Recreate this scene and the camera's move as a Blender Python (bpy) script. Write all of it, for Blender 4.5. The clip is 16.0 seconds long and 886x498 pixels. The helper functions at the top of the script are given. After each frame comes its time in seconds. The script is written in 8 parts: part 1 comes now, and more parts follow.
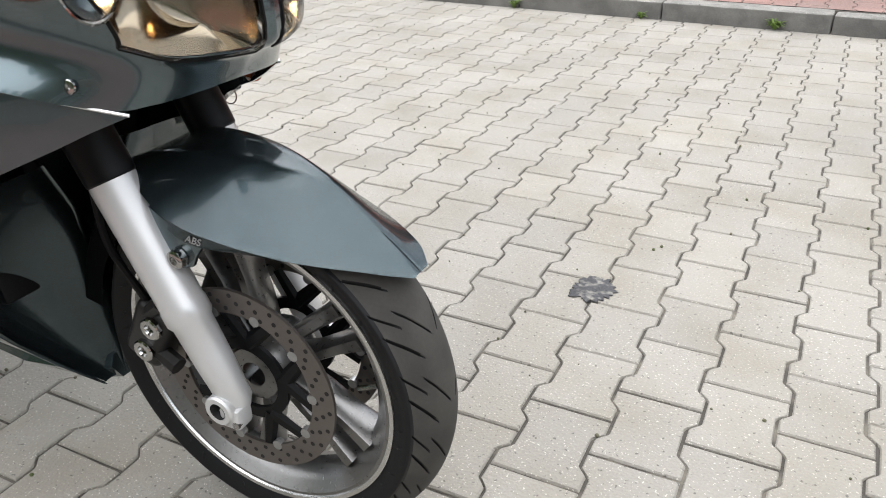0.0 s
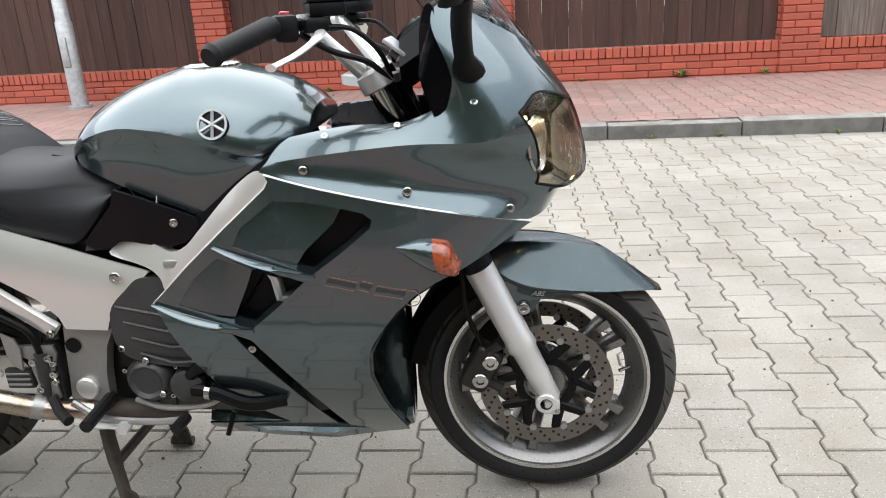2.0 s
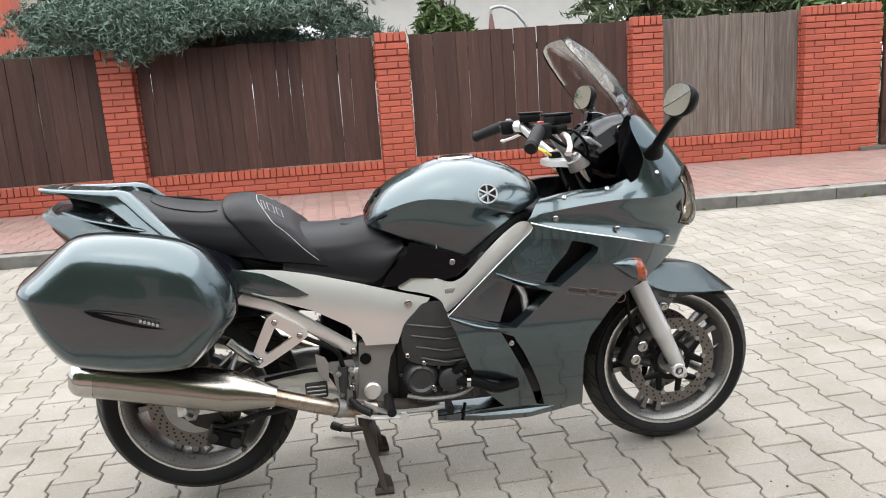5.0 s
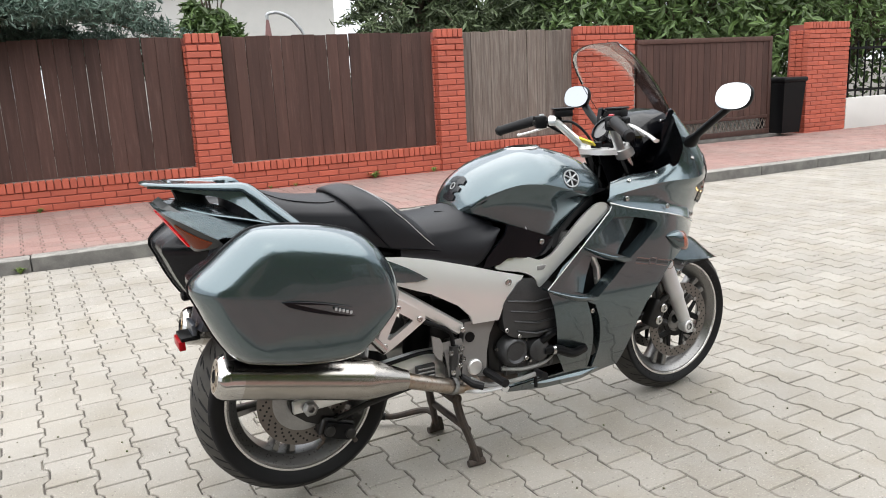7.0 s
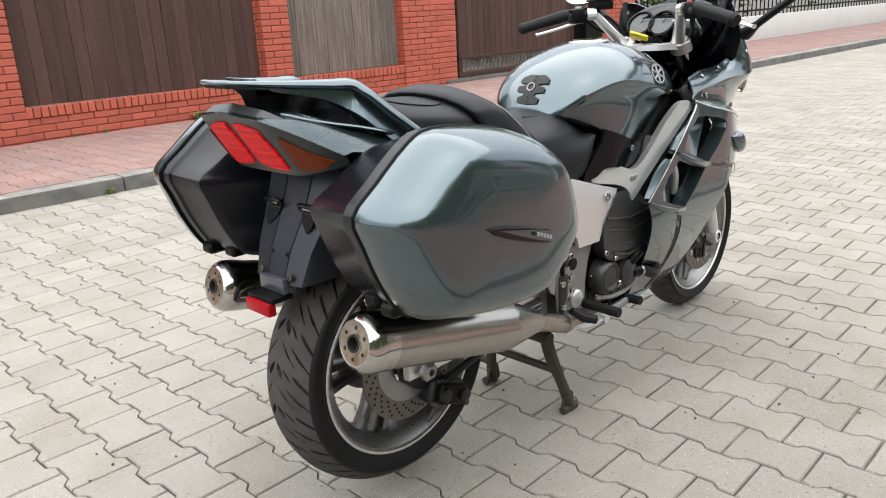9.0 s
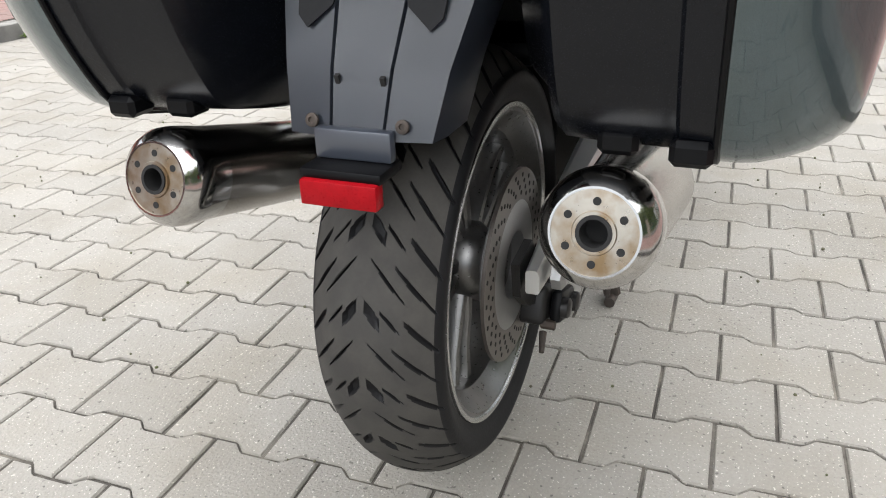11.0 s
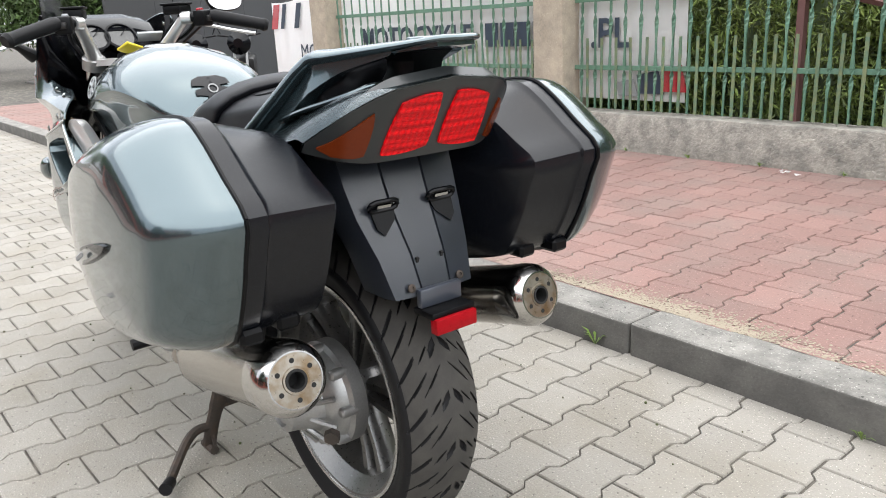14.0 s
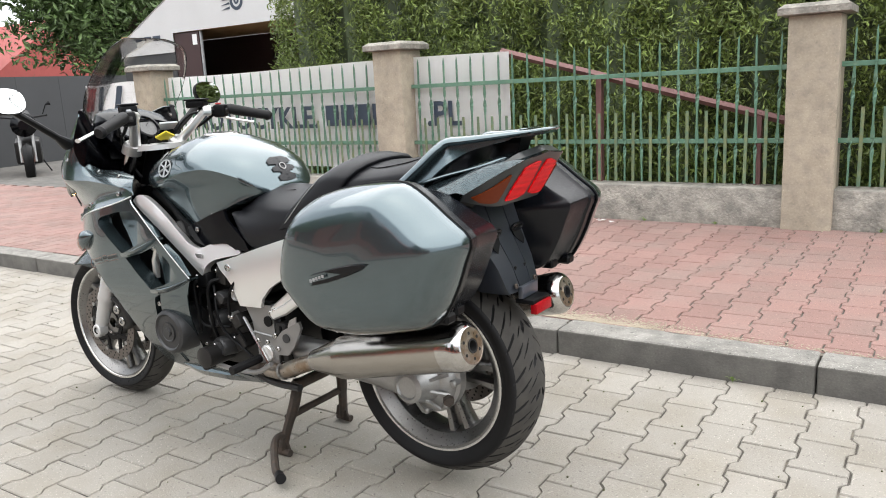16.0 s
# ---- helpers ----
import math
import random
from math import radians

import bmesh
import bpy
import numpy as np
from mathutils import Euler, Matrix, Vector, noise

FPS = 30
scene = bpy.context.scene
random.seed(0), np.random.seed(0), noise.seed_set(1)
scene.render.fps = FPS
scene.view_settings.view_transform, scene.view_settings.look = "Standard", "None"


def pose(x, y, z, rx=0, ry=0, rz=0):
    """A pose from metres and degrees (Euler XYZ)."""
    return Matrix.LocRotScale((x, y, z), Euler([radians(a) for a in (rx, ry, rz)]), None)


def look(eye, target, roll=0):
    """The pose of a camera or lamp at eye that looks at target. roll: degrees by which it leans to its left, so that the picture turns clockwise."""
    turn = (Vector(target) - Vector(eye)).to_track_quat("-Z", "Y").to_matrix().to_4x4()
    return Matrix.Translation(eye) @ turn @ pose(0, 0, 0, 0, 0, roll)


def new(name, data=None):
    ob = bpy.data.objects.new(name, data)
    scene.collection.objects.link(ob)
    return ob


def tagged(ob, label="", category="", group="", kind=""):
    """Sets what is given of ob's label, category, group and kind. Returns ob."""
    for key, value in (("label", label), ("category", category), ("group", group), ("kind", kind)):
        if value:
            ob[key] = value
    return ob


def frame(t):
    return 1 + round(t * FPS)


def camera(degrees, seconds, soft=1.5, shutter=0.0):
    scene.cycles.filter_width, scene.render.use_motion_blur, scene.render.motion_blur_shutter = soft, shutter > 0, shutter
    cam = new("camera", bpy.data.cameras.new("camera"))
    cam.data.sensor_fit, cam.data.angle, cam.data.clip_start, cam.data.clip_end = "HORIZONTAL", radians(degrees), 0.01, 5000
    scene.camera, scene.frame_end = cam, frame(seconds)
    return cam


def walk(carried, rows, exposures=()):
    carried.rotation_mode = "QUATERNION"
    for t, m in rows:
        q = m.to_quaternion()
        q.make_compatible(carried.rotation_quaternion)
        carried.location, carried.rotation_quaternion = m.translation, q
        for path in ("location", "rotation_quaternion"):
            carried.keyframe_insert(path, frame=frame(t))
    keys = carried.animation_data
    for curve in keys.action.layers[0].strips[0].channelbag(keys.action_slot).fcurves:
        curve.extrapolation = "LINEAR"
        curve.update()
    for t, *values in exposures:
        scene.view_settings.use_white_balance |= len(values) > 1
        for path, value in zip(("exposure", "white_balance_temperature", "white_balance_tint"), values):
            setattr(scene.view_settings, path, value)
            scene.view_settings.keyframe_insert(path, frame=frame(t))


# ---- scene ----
cam = camera(59.7, 16.0, soft=1.0)
PATH = [
    (0, (1.475, -0.694, 0.969), (0.627, 0.861, 0.04), -1.1),
    (0.5, (1.321, -0.887, 1.045), (0.656, 0.777, 0.156), -0.9),
    (1, (1.202, -1.133, 1.104), (0.704, 0.623, 0.286), -1.8),
    (1.5, (1.014, -1.376, 1.144), (0.664, 0.45, 0.407), -2.7),
    (2, (0.786, -1.593, 1.16), (0.542, 0.283, 0.509), -3.5),
    (2.5, (0.621, -1.808, 1.174), (0.44, 0.098, 0.597), -4.4),
    (3, (0.417, -1.999, 1.198), (0.294, -0.07, 0.684), -4.9),
    (3.5, (0.259, -2.193, 1.225), (0.184, -0.25, 0.758), -5.2),
    (6, (-0.728, -2.405, 1.261), (-0.186, -0.521, 0.861), -2.9),
    (6.5, (-1.061, -2.343, 1.271), (-0.34, -0.523, 0.86), -2.8),
    (7, (-1.34, -2.227, 1.27), (-0.453, -0.487, 0.839), -2.8),
    (7.5, (-1.629, -2.101, 1.272), (-0.593, -0.453, 0.814), -2.9),
    (8, (-1.845, -1.895, 1.246), (-0.695, -0.335, 0.749), -3.0),
    (10.5, (-1.795, -0.55, 0.926), (-0.205, 0.368, 0.135), -2.6),
    (11, (-1.704, -0.371, 0.852), (-0.035, 0.312, -0.012), -2.1),
    (11.5, (-1.642, -0.233, 0.807), (0.101, 0.151, -0.096), -1.5),
    (12, (-1.663, -0.101, 0.78), (0.14, -0.038, -0.082), -1.1),
    (12.5, (-1.723, 0.038, 0.819), (0.081, -0.267, 0.013), -0.8),
    (13, (-1.858, 0.244, 0.898), (-0.11, -0.417, 0.185), -1.4),
    (13.5, (-1.916, 0.508, 0.989), (-0.278, -0.443, 0.348), -1.8),
    (14, (-2.019, 0.756, 1.054), (-0.503, -0.419, 0.489), -2.9),
    (14.5, (-2.05, 1.023, 1.094), (-0.667, -0.329, 0.584), -3.7),
    (15, (-2.067, 1.262, 1.124), (-0.771, -0.188, 0.658), -4.2),
    (15.5, (-2.074, 1.511, 1.151), (-0.869, -0.025, 0.716), -3.9),
    (16, (-1.963, 1.758, 1.148), (-0.858, 0.143, 0.734), -3.0),
]
walk(cam, [(t, look(eye, target, roll)) for t, eye, target, roll in PATH],
     exposures=[(0.0, 1.27, 6270, 10), (2.0, 1.35, 6300, 10), (3.4, 1.37, 6430, 10), (6.0, 1.38, 6430, 10), (8.2, 1.30, 6430, 10), (10.6, 1.42, 6300, 10), (12.0, 1.51, 6250, 10), (12.6, 1.56, 6230, 10), (13.1, 1.56, 6220, 10), (14.0, 1.40, 6350, 10), (16.0, 1.39, 6450, 10)])

# ---- light: a bright overcast sky ----
world = bpy.data.worlds.new("sky")
scene.world = world
world.use_nodes = True
wn, wl = world.node_tree.nodes, world.node_tree.links
sky = wn.new("ShaderNodeTexSky")
sky.sky_type = "NISHITA"
sky.sun_disc = False
sky.sun_elevation = radians(80)
sky.sun_rotation = radians(200)
sky.air_density, sky.dust_density, sky.ozone_density = 1.0, 4.0, 1.0
cloud = wn.new("ShaderNodeMix")
cloud.data_type = "RGBA"
cloud.inputs[0].default_value = 0.8
cloud.inputs[7].default_value = (8.6, 8.9, 9.25, 1)
wl.new(sky.outputs[0], cloud.inputs[6])
wl.new(cloud.outputs[2], wn["Background"].inputs[0])
wn["Background"].inputs[1].default_value = 0.08
sun = new("sun", bpy.data.lights.new("sun", "SUN"))
sun.data.energy, sun.data.angle, sun.data.color = 2.1, radians(128), (1.0, 0.965, 0.915)
sun.matrix_world = look((-0.9, -0.6, 6), (0, 0, 0))


# ---- materials ----
def mat(name, col, rough=0.5, metal=0.0, var=0.12, scale=3.0, fine=90.0, bump=0.1, dist=0.002, coat=0.0, spec=0.5, speck=0.0,
        rvar=0.08, piece=0.0, col2=None, patch=0.5, stretch=(1, 1, 1), trans=0.0, ior=1.5, emit=0.0, ecol=(1, 1, 1)):
    """A surface with stains at the coarse scale and grain at the fine one; piece: how far single pieces differ."""
    m = bpy.data.materials.new(name)
    m.use_nodes = True
    n, l = m.node_tree.nodes, m.node_tree.links
    b = n["Principled BSDF"]
    geo = n.new("ShaderNodeNewGeometry")
    vmul = n.new("ShaderNodeVectorMath")
    vmul.operation = "MULTIPLY"
    vmul.inputs[1].default_value = stretch
    l.new(geo.outputs["Position"], vmul.inputs[0])

    def noise_at(s, detail):
        t = n.new("ShaderNodeTexNoise")
        t.inputs["Scale"].default_value, t.inputs["Detail"].default_value = s, detail
        l.new(vmul.outputs[0], t.inputs["Vector"])
        return t.outputs["Fac"]

    def math_node(op, a, c):
        q = n.new("ShaderNodeMath")
        q.operation = op
        for k, v in enumerate((a, c)):
            if isinstance(v, (int, float)):
                q.inputs[k].default_value = v
            else:
                l.new(v, q.inputs[k])
        return q.outputs[0]

    coarse, grain = noise_at(scale, 4), noise_at(fine, 3)
    level = math_node("ADD", math_node("MULTIPLY", math_node("SUBTRACT", coarse, 0.5), 2.2 * var),
                      math_node("MULTIPLY", math_node("SUBTRACT", grain, 0.5), 1.6 * var))
    if piece:
        info = n.new("ShaderNodeObjectInfo")
        own = math_node("FRACT", math_node("ADD", info.outputs["Random"], geo.outputs["Random Per Island"]), 0)
        level = math_node("ADD", level, math_node("MULTIPLY", math_node("SUBTRACT", own, 0.5), 2 * piece))
    if speck:
        for cut, way in ((0.66, 1.0), (0.32, -1.0)):
            dots = n.new("ShaderNodeMapRange")
            dots.inputs[1].default_value, dots.inputs[2].default_value = cut, cut + 0.06 * way
            l.new(noise_at(fine * 1.15 if way > 0 else fine * 0.55, 1), dots.inputs[0])
            level = math_node("ADD", level, math_node("MULTIPLY", dots.outputs[0], speck * (0.8 if way > 0 else -0.5)))
    level = math_node("ADD", level, 1.0)
    base = n.new("ShaderNodeMix")
    base.data_type = "RGBA"
    base.inputs[6].default_value = (*col, 1)
    base.inputs[7].default_value = (*(col2 or col), 1)
    if col2:
        ramp = n.new("ShaderNodeValToRGB")
        ramp.color_ramp.elements[0].position, ramp.color_ramp.elements[1].position = patch - 0.12, patch + 0.12
        l.new(noise_at(scale * 2.3, 5), ramp.inputs[0])
        l.new(ramp.outputs[0], base.inputs[0])
    else:
        base.inputs[0].default_value = 0.0
    hsv = n.new("ShaderNodeHueSaturation")
    l.new(base.outputs[2], hsv.inputs["Color"])
    l.new(level, hsv.inputs["Value"])
    l.new(hsv.outputs[0], b.inputs["Base Color"])
    l.new(math_node("ADD", math_node("MULTIPLY", math_node("SUBTRACT", grain, 0.5), 2 * rvar), rough), b.inputs["Roughness"])
    b.inputs["Metallic"].default_value = metal
    b.inputs["IOR"].default_value = ior
    b.inputs["Coat Weight"].default_value = coat
    b.inputs["Coat Roughness"].default_value = 0.02
    b.inputs["Coat IOR"].default_value = 1.48
    b.inputs["Transmission Weight"].default_value = trans
    b.inputs["Specular IOR Level"].default_value = spec
    if emit:
        b.inputs["Emission Strength"].default_value = emit
        b.inputs["Emission Color"].default_value = (*ecol, 1)
    if bump:
        bn = n.new("ShaderNodeBump")
        bn.inputs["Strength"].default_value, bn.inputs["Distance"].default_value = bump, dist
        l.new(grain, bn.inputs["Height"])
        l.new(bn.outputs[0], b.inputs["Normal"])
    return m


M_PAINT = mat("teal_grey_metallic_paint", (0.085, 0.117, 0.129), 0.25, 0.88, var=0.03, scale=2, fine=900, bump=0.0, coat=1.0, rvar=0.04)

M_BLACK = mat("black_plastic", (0.0026, 0.0028, 0.0034), 0.42, var=0.1, fine=400, bump=0.03, dist=0.0003, spec=0.16)
M_SATIN = mat("satin_black_plastic", (0.0038, 0.0046, 0.0068), 0.25, var=0.08, fine=700, bump=0.03, dist=0.0002, spec=0.30)
M_GLOSS = mat("gloss_black", (0.0030, 0.0033, 0.0045), 0.16, var=0.05, bump=0.0, spec=0.16)
M_VINYL = mat("black_seat_vinyl", (0.0056, 0.0060, 0.0082), 0.46, var=0.1, scale=5, fine=520, bump=0.25, dist=0.0005, spec=0.3)
M_PIPING = mat("light_grey_piping", (0.28, 0.28, 0.28), 0.5, bump=0.0)
M_SILVER = mat("silver_painted_alloy", (0.77, 0.77, 0.76), 0.33, 0.80, var=0.03, scale=4, fine=900, bump=0.0, rvar=0.03)
M_FORK = mat("pale_silver_fork_paint", (0.58, 0.58, 0.58), 0.36, 0.45, var=0.04, scale=6, fine=500, bump=0.03, dist=0.0003)
M_PLATE = mat("dull_silver_casting", (0.24, 0.237, 0.233), 0.40, 0.6, var=0.1, scale=8, fine=300, bump=0.05, dist=0.0004)
M_CAST = mat("cast_alloy", (0.34, 0.34, 0.3357), 0.40, 0.75, var=0.2, scale=14, fine=260, bump=0.25, dist=0.0006)
M_ENGINE = mat("dark_engine_alloy", (0.0195, 0.01875, 0.01838), 0.42, 0.4, var=0.25, scale=14, fine=220, bump=0.2, dist=0.0006)
M_BLOCK = mat("grey_engine_castings", (0.055, 0.056, 0.058), 0.42, 0.6, var=0.3, scale=20, fine=220, bump=0.3, dist=0.0008)
M_CHROME = mat("polished_steel", (0.425, 0.4208, 0.4123), 0.10, 1.0, var=0.06, scale=9, fine=300, bump=0.0, rvar=0.04)
M_STEEL = mat("brushed_stainless", (0.3825, 0.3612, 0.3315), 0.2, 1.0, var=0.10, scale=4, fine=160, bump=0.12, dist=0.0004, stretch=(1, 12, 12))
M_PIPE = mat("heat_stained_steel", (0.408, 0.357, 0.306), 0.3, 1.0, var=0.15, scale=9, fine=160, bump=0.1, col2=(0.272, 0.187, 0.119), patch=0.55)
M_RING = mat("worn_polished_ring", (0.50, 0.49, 0.475), 0.13, 1.0, var=0.12, scale=14, fine=200, bump=0.0)
M_CAP = mat("stained_steel_end_cap", (0.42, 0.385, 0.33), 0.3, 0.95, var=0.10, scale=14, fine=120, bump=0.05, col2=(0.26, 0.180, 0.100), patch=0.54)
M_RUBBER = mat("black_tyre_rubber", (0.0070, 0.0070, 0.0078), 0.55, var=0.2, scale=7, fine=240, bump=0.2, dist=0.0006, spec=0.22)
M_TREAD = mat("worn_tyre_tread", (0.052, 0.049, 0.044), 0.78, var=0.20, scale=9, fine=240, bump=0.3, dist=0.0007, spec=0.3, col2=(0.040, 0.038, 0.035), patch=0.5)
M_RIM = mat("brushed_rim_alloy", (0.205, 0.202, 0.198), 0.30, 0.9, var=0.2, scale=8, fine=160, bump=0.08, dist=0.0004)
M_LIP = mat("polished_rim_lip", (0.60, 0.60, 0.59), 0.26, 0.95, var=0.06, scale=12, fine=200, bump=0.0, rvar=0.03)
M_MUD = mat("grey_black_mudguard_plastic", (0.033, 0.039, 0.052), 0.30, var=0.02, scale=6, fine=600, bump=0.0, spec=1.0, rvar=0.015)
M_DISC = mat("drilled_disc_steel", (0.17, 0.153, 0.1403), 0.42, 0.85, var=0.15, scale=12, fine=300, bump=0.1, dist=0.0003)
M_HOLE = mat("dark_hole", (0.008, 0.008, 0.008), 0.8, bump=0.0)
M_RUST = mat("rusty_steel", (0.055, 0.045, 0.038), 0.7, 0.3, var=0.3, scale=20, fine=160, bump=0.4, col2=(0.075, 0.053, 0.040), patch=0.58)
M_RED = mat("red_lens", (0.256, 0.0016, 0.0032), 0.3, var=0.5, scale=60, fine=260, bump=1.0, dist=0.003, spec=0.3, emit=0.10, ecol=(1, 0.003, 0.008))
M_REFL = mat("red_reflector", (0.272, 0.004, 0.008), 0.3, var=0.2, scale=90, fine=420, bump=0.2, dist=0.0006, spec=0.12)
M_AMBER = mat("amber_lens", (0.1275, 0.0221, 0.0051), 0.2, var=0.1, scale=60, fine=240, bump=0.1, dist=0.0008, spec=0.2)
M_AMBERF = mat("orange_lens", (0.38, 0.060, 0.008), 0.08, var=0.8, scale=90, fine=180, bump=0.25, dist=0.002, coat=1.0, trans=0.35, rvar=0.02)
M_MIRROR = mat("mirror_glass", (0.62, 0.64, 0.65), 0.02, 1.0, var=0.0, bump=0.0, rvar=0.0)
M_BULB = mat("warm_bulb", (1, 0.8, 0.5), 0.3, bump=0.0, emit=45, ecol=(1.0, 0.62, 0.26))
M_HOUSING = mat("smoky_chrome", (0.32, 0.275, 0.215), 0.16, 1.0, var=0.1, scale=30, fine=200, bump=0.0)
M_BEZEL = mat("dark_grey_bezel", (0.030, 0.033, 0.034), 0.32, 0.2, var=0.05, scale=6, fine=500, bump=0.0, spec=0.5)
M_YELLOW = mat("yellow_tag", (0.6, 0.496, 0.024), 0.5, bump=0.0)
M_WHITE = mat("white_print", (0.8, 0.8, 0.8), 0.5, bump=0.0)
M_GOLD = mat("copper_decal", (0.23, 0.15, 0.13), 0.35, 0.6, bump=0.0)
M_DIAL = mat("pale_dial", (0.055, 0.0564, 0.0564), 0.3, var=0.4, scale=120, fine=300, bump=0.0, coat=0.4)

M_PAVER = mat("grey_concrete_paver", (0.264, 0.248, 0.22), 0.88, var=0.18, scale=1.5, fine=185, bump=1.0, dist=0.003, piece=0.07,
              col2=(0.232, 0.213, 0.180), patch=0.55, speck=1.0)
M_REDPAVER = mat("red_concrete_paver", (0.228, 0.1376, 0.12), 0.88, var=0.18, scale=1.3, fine=140, bump=0.9, dist=0.003, piece=0.10,
                 col2=(0.212, 0.146, 0.128), patch=0.54, speck=0.8)
M_JOINT = mat("sandy_joint", (0.060, 0.054, 0.046), 0.95, var=0.35, scale=5, fine=150, bump=0.6, dist=0.004, col2=(0.175, 0.158, 0.130), patch=0.59)
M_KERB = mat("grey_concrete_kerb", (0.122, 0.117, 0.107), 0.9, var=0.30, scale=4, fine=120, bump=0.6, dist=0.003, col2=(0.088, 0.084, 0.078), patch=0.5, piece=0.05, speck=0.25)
M_KERBTOP = mat("pale_aggregate_kerb_top", (0.235, 0.226, 0.207), 0.92, var=0.35, scale=6, fine=130, bump=1.0, dist=0.005, col2=(0.17, 0.164, 0.151), patch=0.5, piece=0.05, speck=1.1)
M_CONC = mat("weathered_concrete", (0.31, 0.292, 0.255), 0.9, var=0.42, scale=5, fine=55, bump=1.0, dist=0.008, speck=0.4, col2=(0.1968, 0.1886, 0.1681), patch=0.52)
M_POST = mat("yellowish_render_post", (0.368, 0.32, 0.248), 0.9, var=0.26, scale=6, fine=70, speck=0.25, bump=0.6, dist=0.003, col2=(0.304, 0.268, 0.216), patch=0.56)
M_BRICK = mat("red_painted_brick", (0.3311, 0.07138, 0.04042), 0.55, var=0.12, scale=6, fine=90, bump=0.35, dist=0.002, piece=0.12)
M_MORTAR = mat("red_painted_mortar", (0.2064, 0.0516, 0.0387), 0.8, var=0.2, fine=120, bump=0.4)
M_PLANK = mat("dark_brown_stained_wood", (0.052, 0.0262, 0.0205), 0.66, spec=0.28, var=0.34, scale=3, fine=60, bump=0.5, dist=0.002, piece=0.22, stretch=(6, 6, 0.5),
              col2=(0.070, 0.039, 0.032), patch=0.64)
M_PLANKOLD = mat("weathered_brown_wood", (0.0935, 0.07225, 0.0595), 0.75, var=0.35, scale=3, fine=60, bump=0.6, dist=0.003, piece=0.2, stretch=(7, 7, 0.4),
                 col2=(0.1445, 0.1232, 0.1062), patch=0.55)
M_GREEN = mat("green_enamelled_steel", (0.095, 0.195, 0.135), 0.5, 0.1, var=0.18, scale=9, fine=80, bump=0.2, col2=(0.1445, 0.2295, 0.1615), patch=0.62, piece=0.08)
M_GREENOLD = mat("faded_yellowish_green_steel", (0.17, 0.20, 0.10), 0.55, 0.1, var=0.2, scale=9, fine=80, bump=0.2, col2=(0.10, 0.17, 0.11), patch=0.5, piece=0.12)
M_REDOX = mat("red_oxide_steel", (0.17, 0.085, 0.08), 0.6, 0.1, var=0.15, scale=6, bump=0.2)
M_BANNER = mat("white_vinyl_banner", (0.90, 0.90, 0.90), 0.45, var=0.03, scale=2, fine=40, bump=0.1, dist=0.004)
M_INK = mat("dark_blue_ink", (0.035, 0.05, 0.075), 0.5, bump=0.0)
M_GALV = mat("galvanised_steel", (0.32, 0.336, 0.344), 0.5, 0.5, var=0.15, scale=9, fine=60, bump=0.1, col2=(0.4, 0.416, 0.424), patch=0.5)
M_LEAF = mat("thuja_green", (0.135, 0.185, 0.042), 0.5, var=0.3, scale=3, fine=20, bump=0.0, piece=0.6)
M_LEAFD = mat("broadleaf_green", (0.0756, 0.126, 0.03528), 0.55, var=0.3, scale=1.2, fine=20, bump=0.0, piece=0.5)
M_SPRUCE = mat("blue_spruce_green", (0.072, 0.116, 0.088), 0.6, var=0.3, scale=2, fine=20, bump=0.0, piece=0.45)
M_CONIFER = mat("dark_conifer_green", (0.0675, 0.093, 0.042), 0.6, var=0.3, scale=2, fine=20, bump=0.0, piece=0.5)
M_BARK = mat("bark", (0.10, 0.075, 0.055), 0.9, var=0.3, scale=12, fine=60, bump=0.8, dist=0.01)
M_DARKWALL = mat("dark_grey_sheet", (0.04, 0.0416, 0.044), 0.6, var=0.15, scale=2, bump=0.1)
M_BEIGE = mat("beige_render", (0.375, 0.3375, 0.27), 0.9, var=0.06, scale=1.5, fine=60, bump=0.3)
M_TENT = mat("white_tent_cloth", (0.5616, 0.5616, 0.5616), 0.6, var=0.08, scale=1.5, bump=0.1)
M_MAROON = mat("dark_maroon_sheet", (0.045, 0.022, 0.022), 0.6, var=0.15, scale=2, bump=0.1)
M_WOODCEIL = mat("brown_timber_boards", (0.46, 0.28, 0.13), 0.6, var=0.2, scale=3, fine=40, bump=0.2, stretch=(8, 1, 1))
M_ROOF = mat("red_roof_tile", (0.2975, 0.0595, 0.051), 0.7, var=0.15, scale=4, bump=0.3)
M_SOIL = mat("dry_soil", (0.13, 0.115, 0.085), 0.95, var=0.3, scale=1.5, fine=40, bump=0.6, dist=0.01, col2=(0.07, 0.085, 0.03), patch=0.5)
M_GRASS = mat("weed_green", (0.13, 0.20, 0.04), 0.6, var=0.25, scale=9, bump=0.0, piece=0.3)
M_TAR = mat("black_tar_spot", (0.04, 0.04, 0.044), 0.7, var=0.5, scale=22, fine=200, bump=1.0, dist=0.003, col2=(0.22, 0.21, 0.185), patch=0.60)
M_WHITEWALL = mat("whitewashed_wall", (0.47, 0.465, 0.445), 0.9, var=0.08, scale=2, bump=0.3)
M_CARRED = mat("red_car_paint", (0.40, 0.015, 0.025), 0.3, 0.2, var=0.03, bump=0.0, coat=0.8)


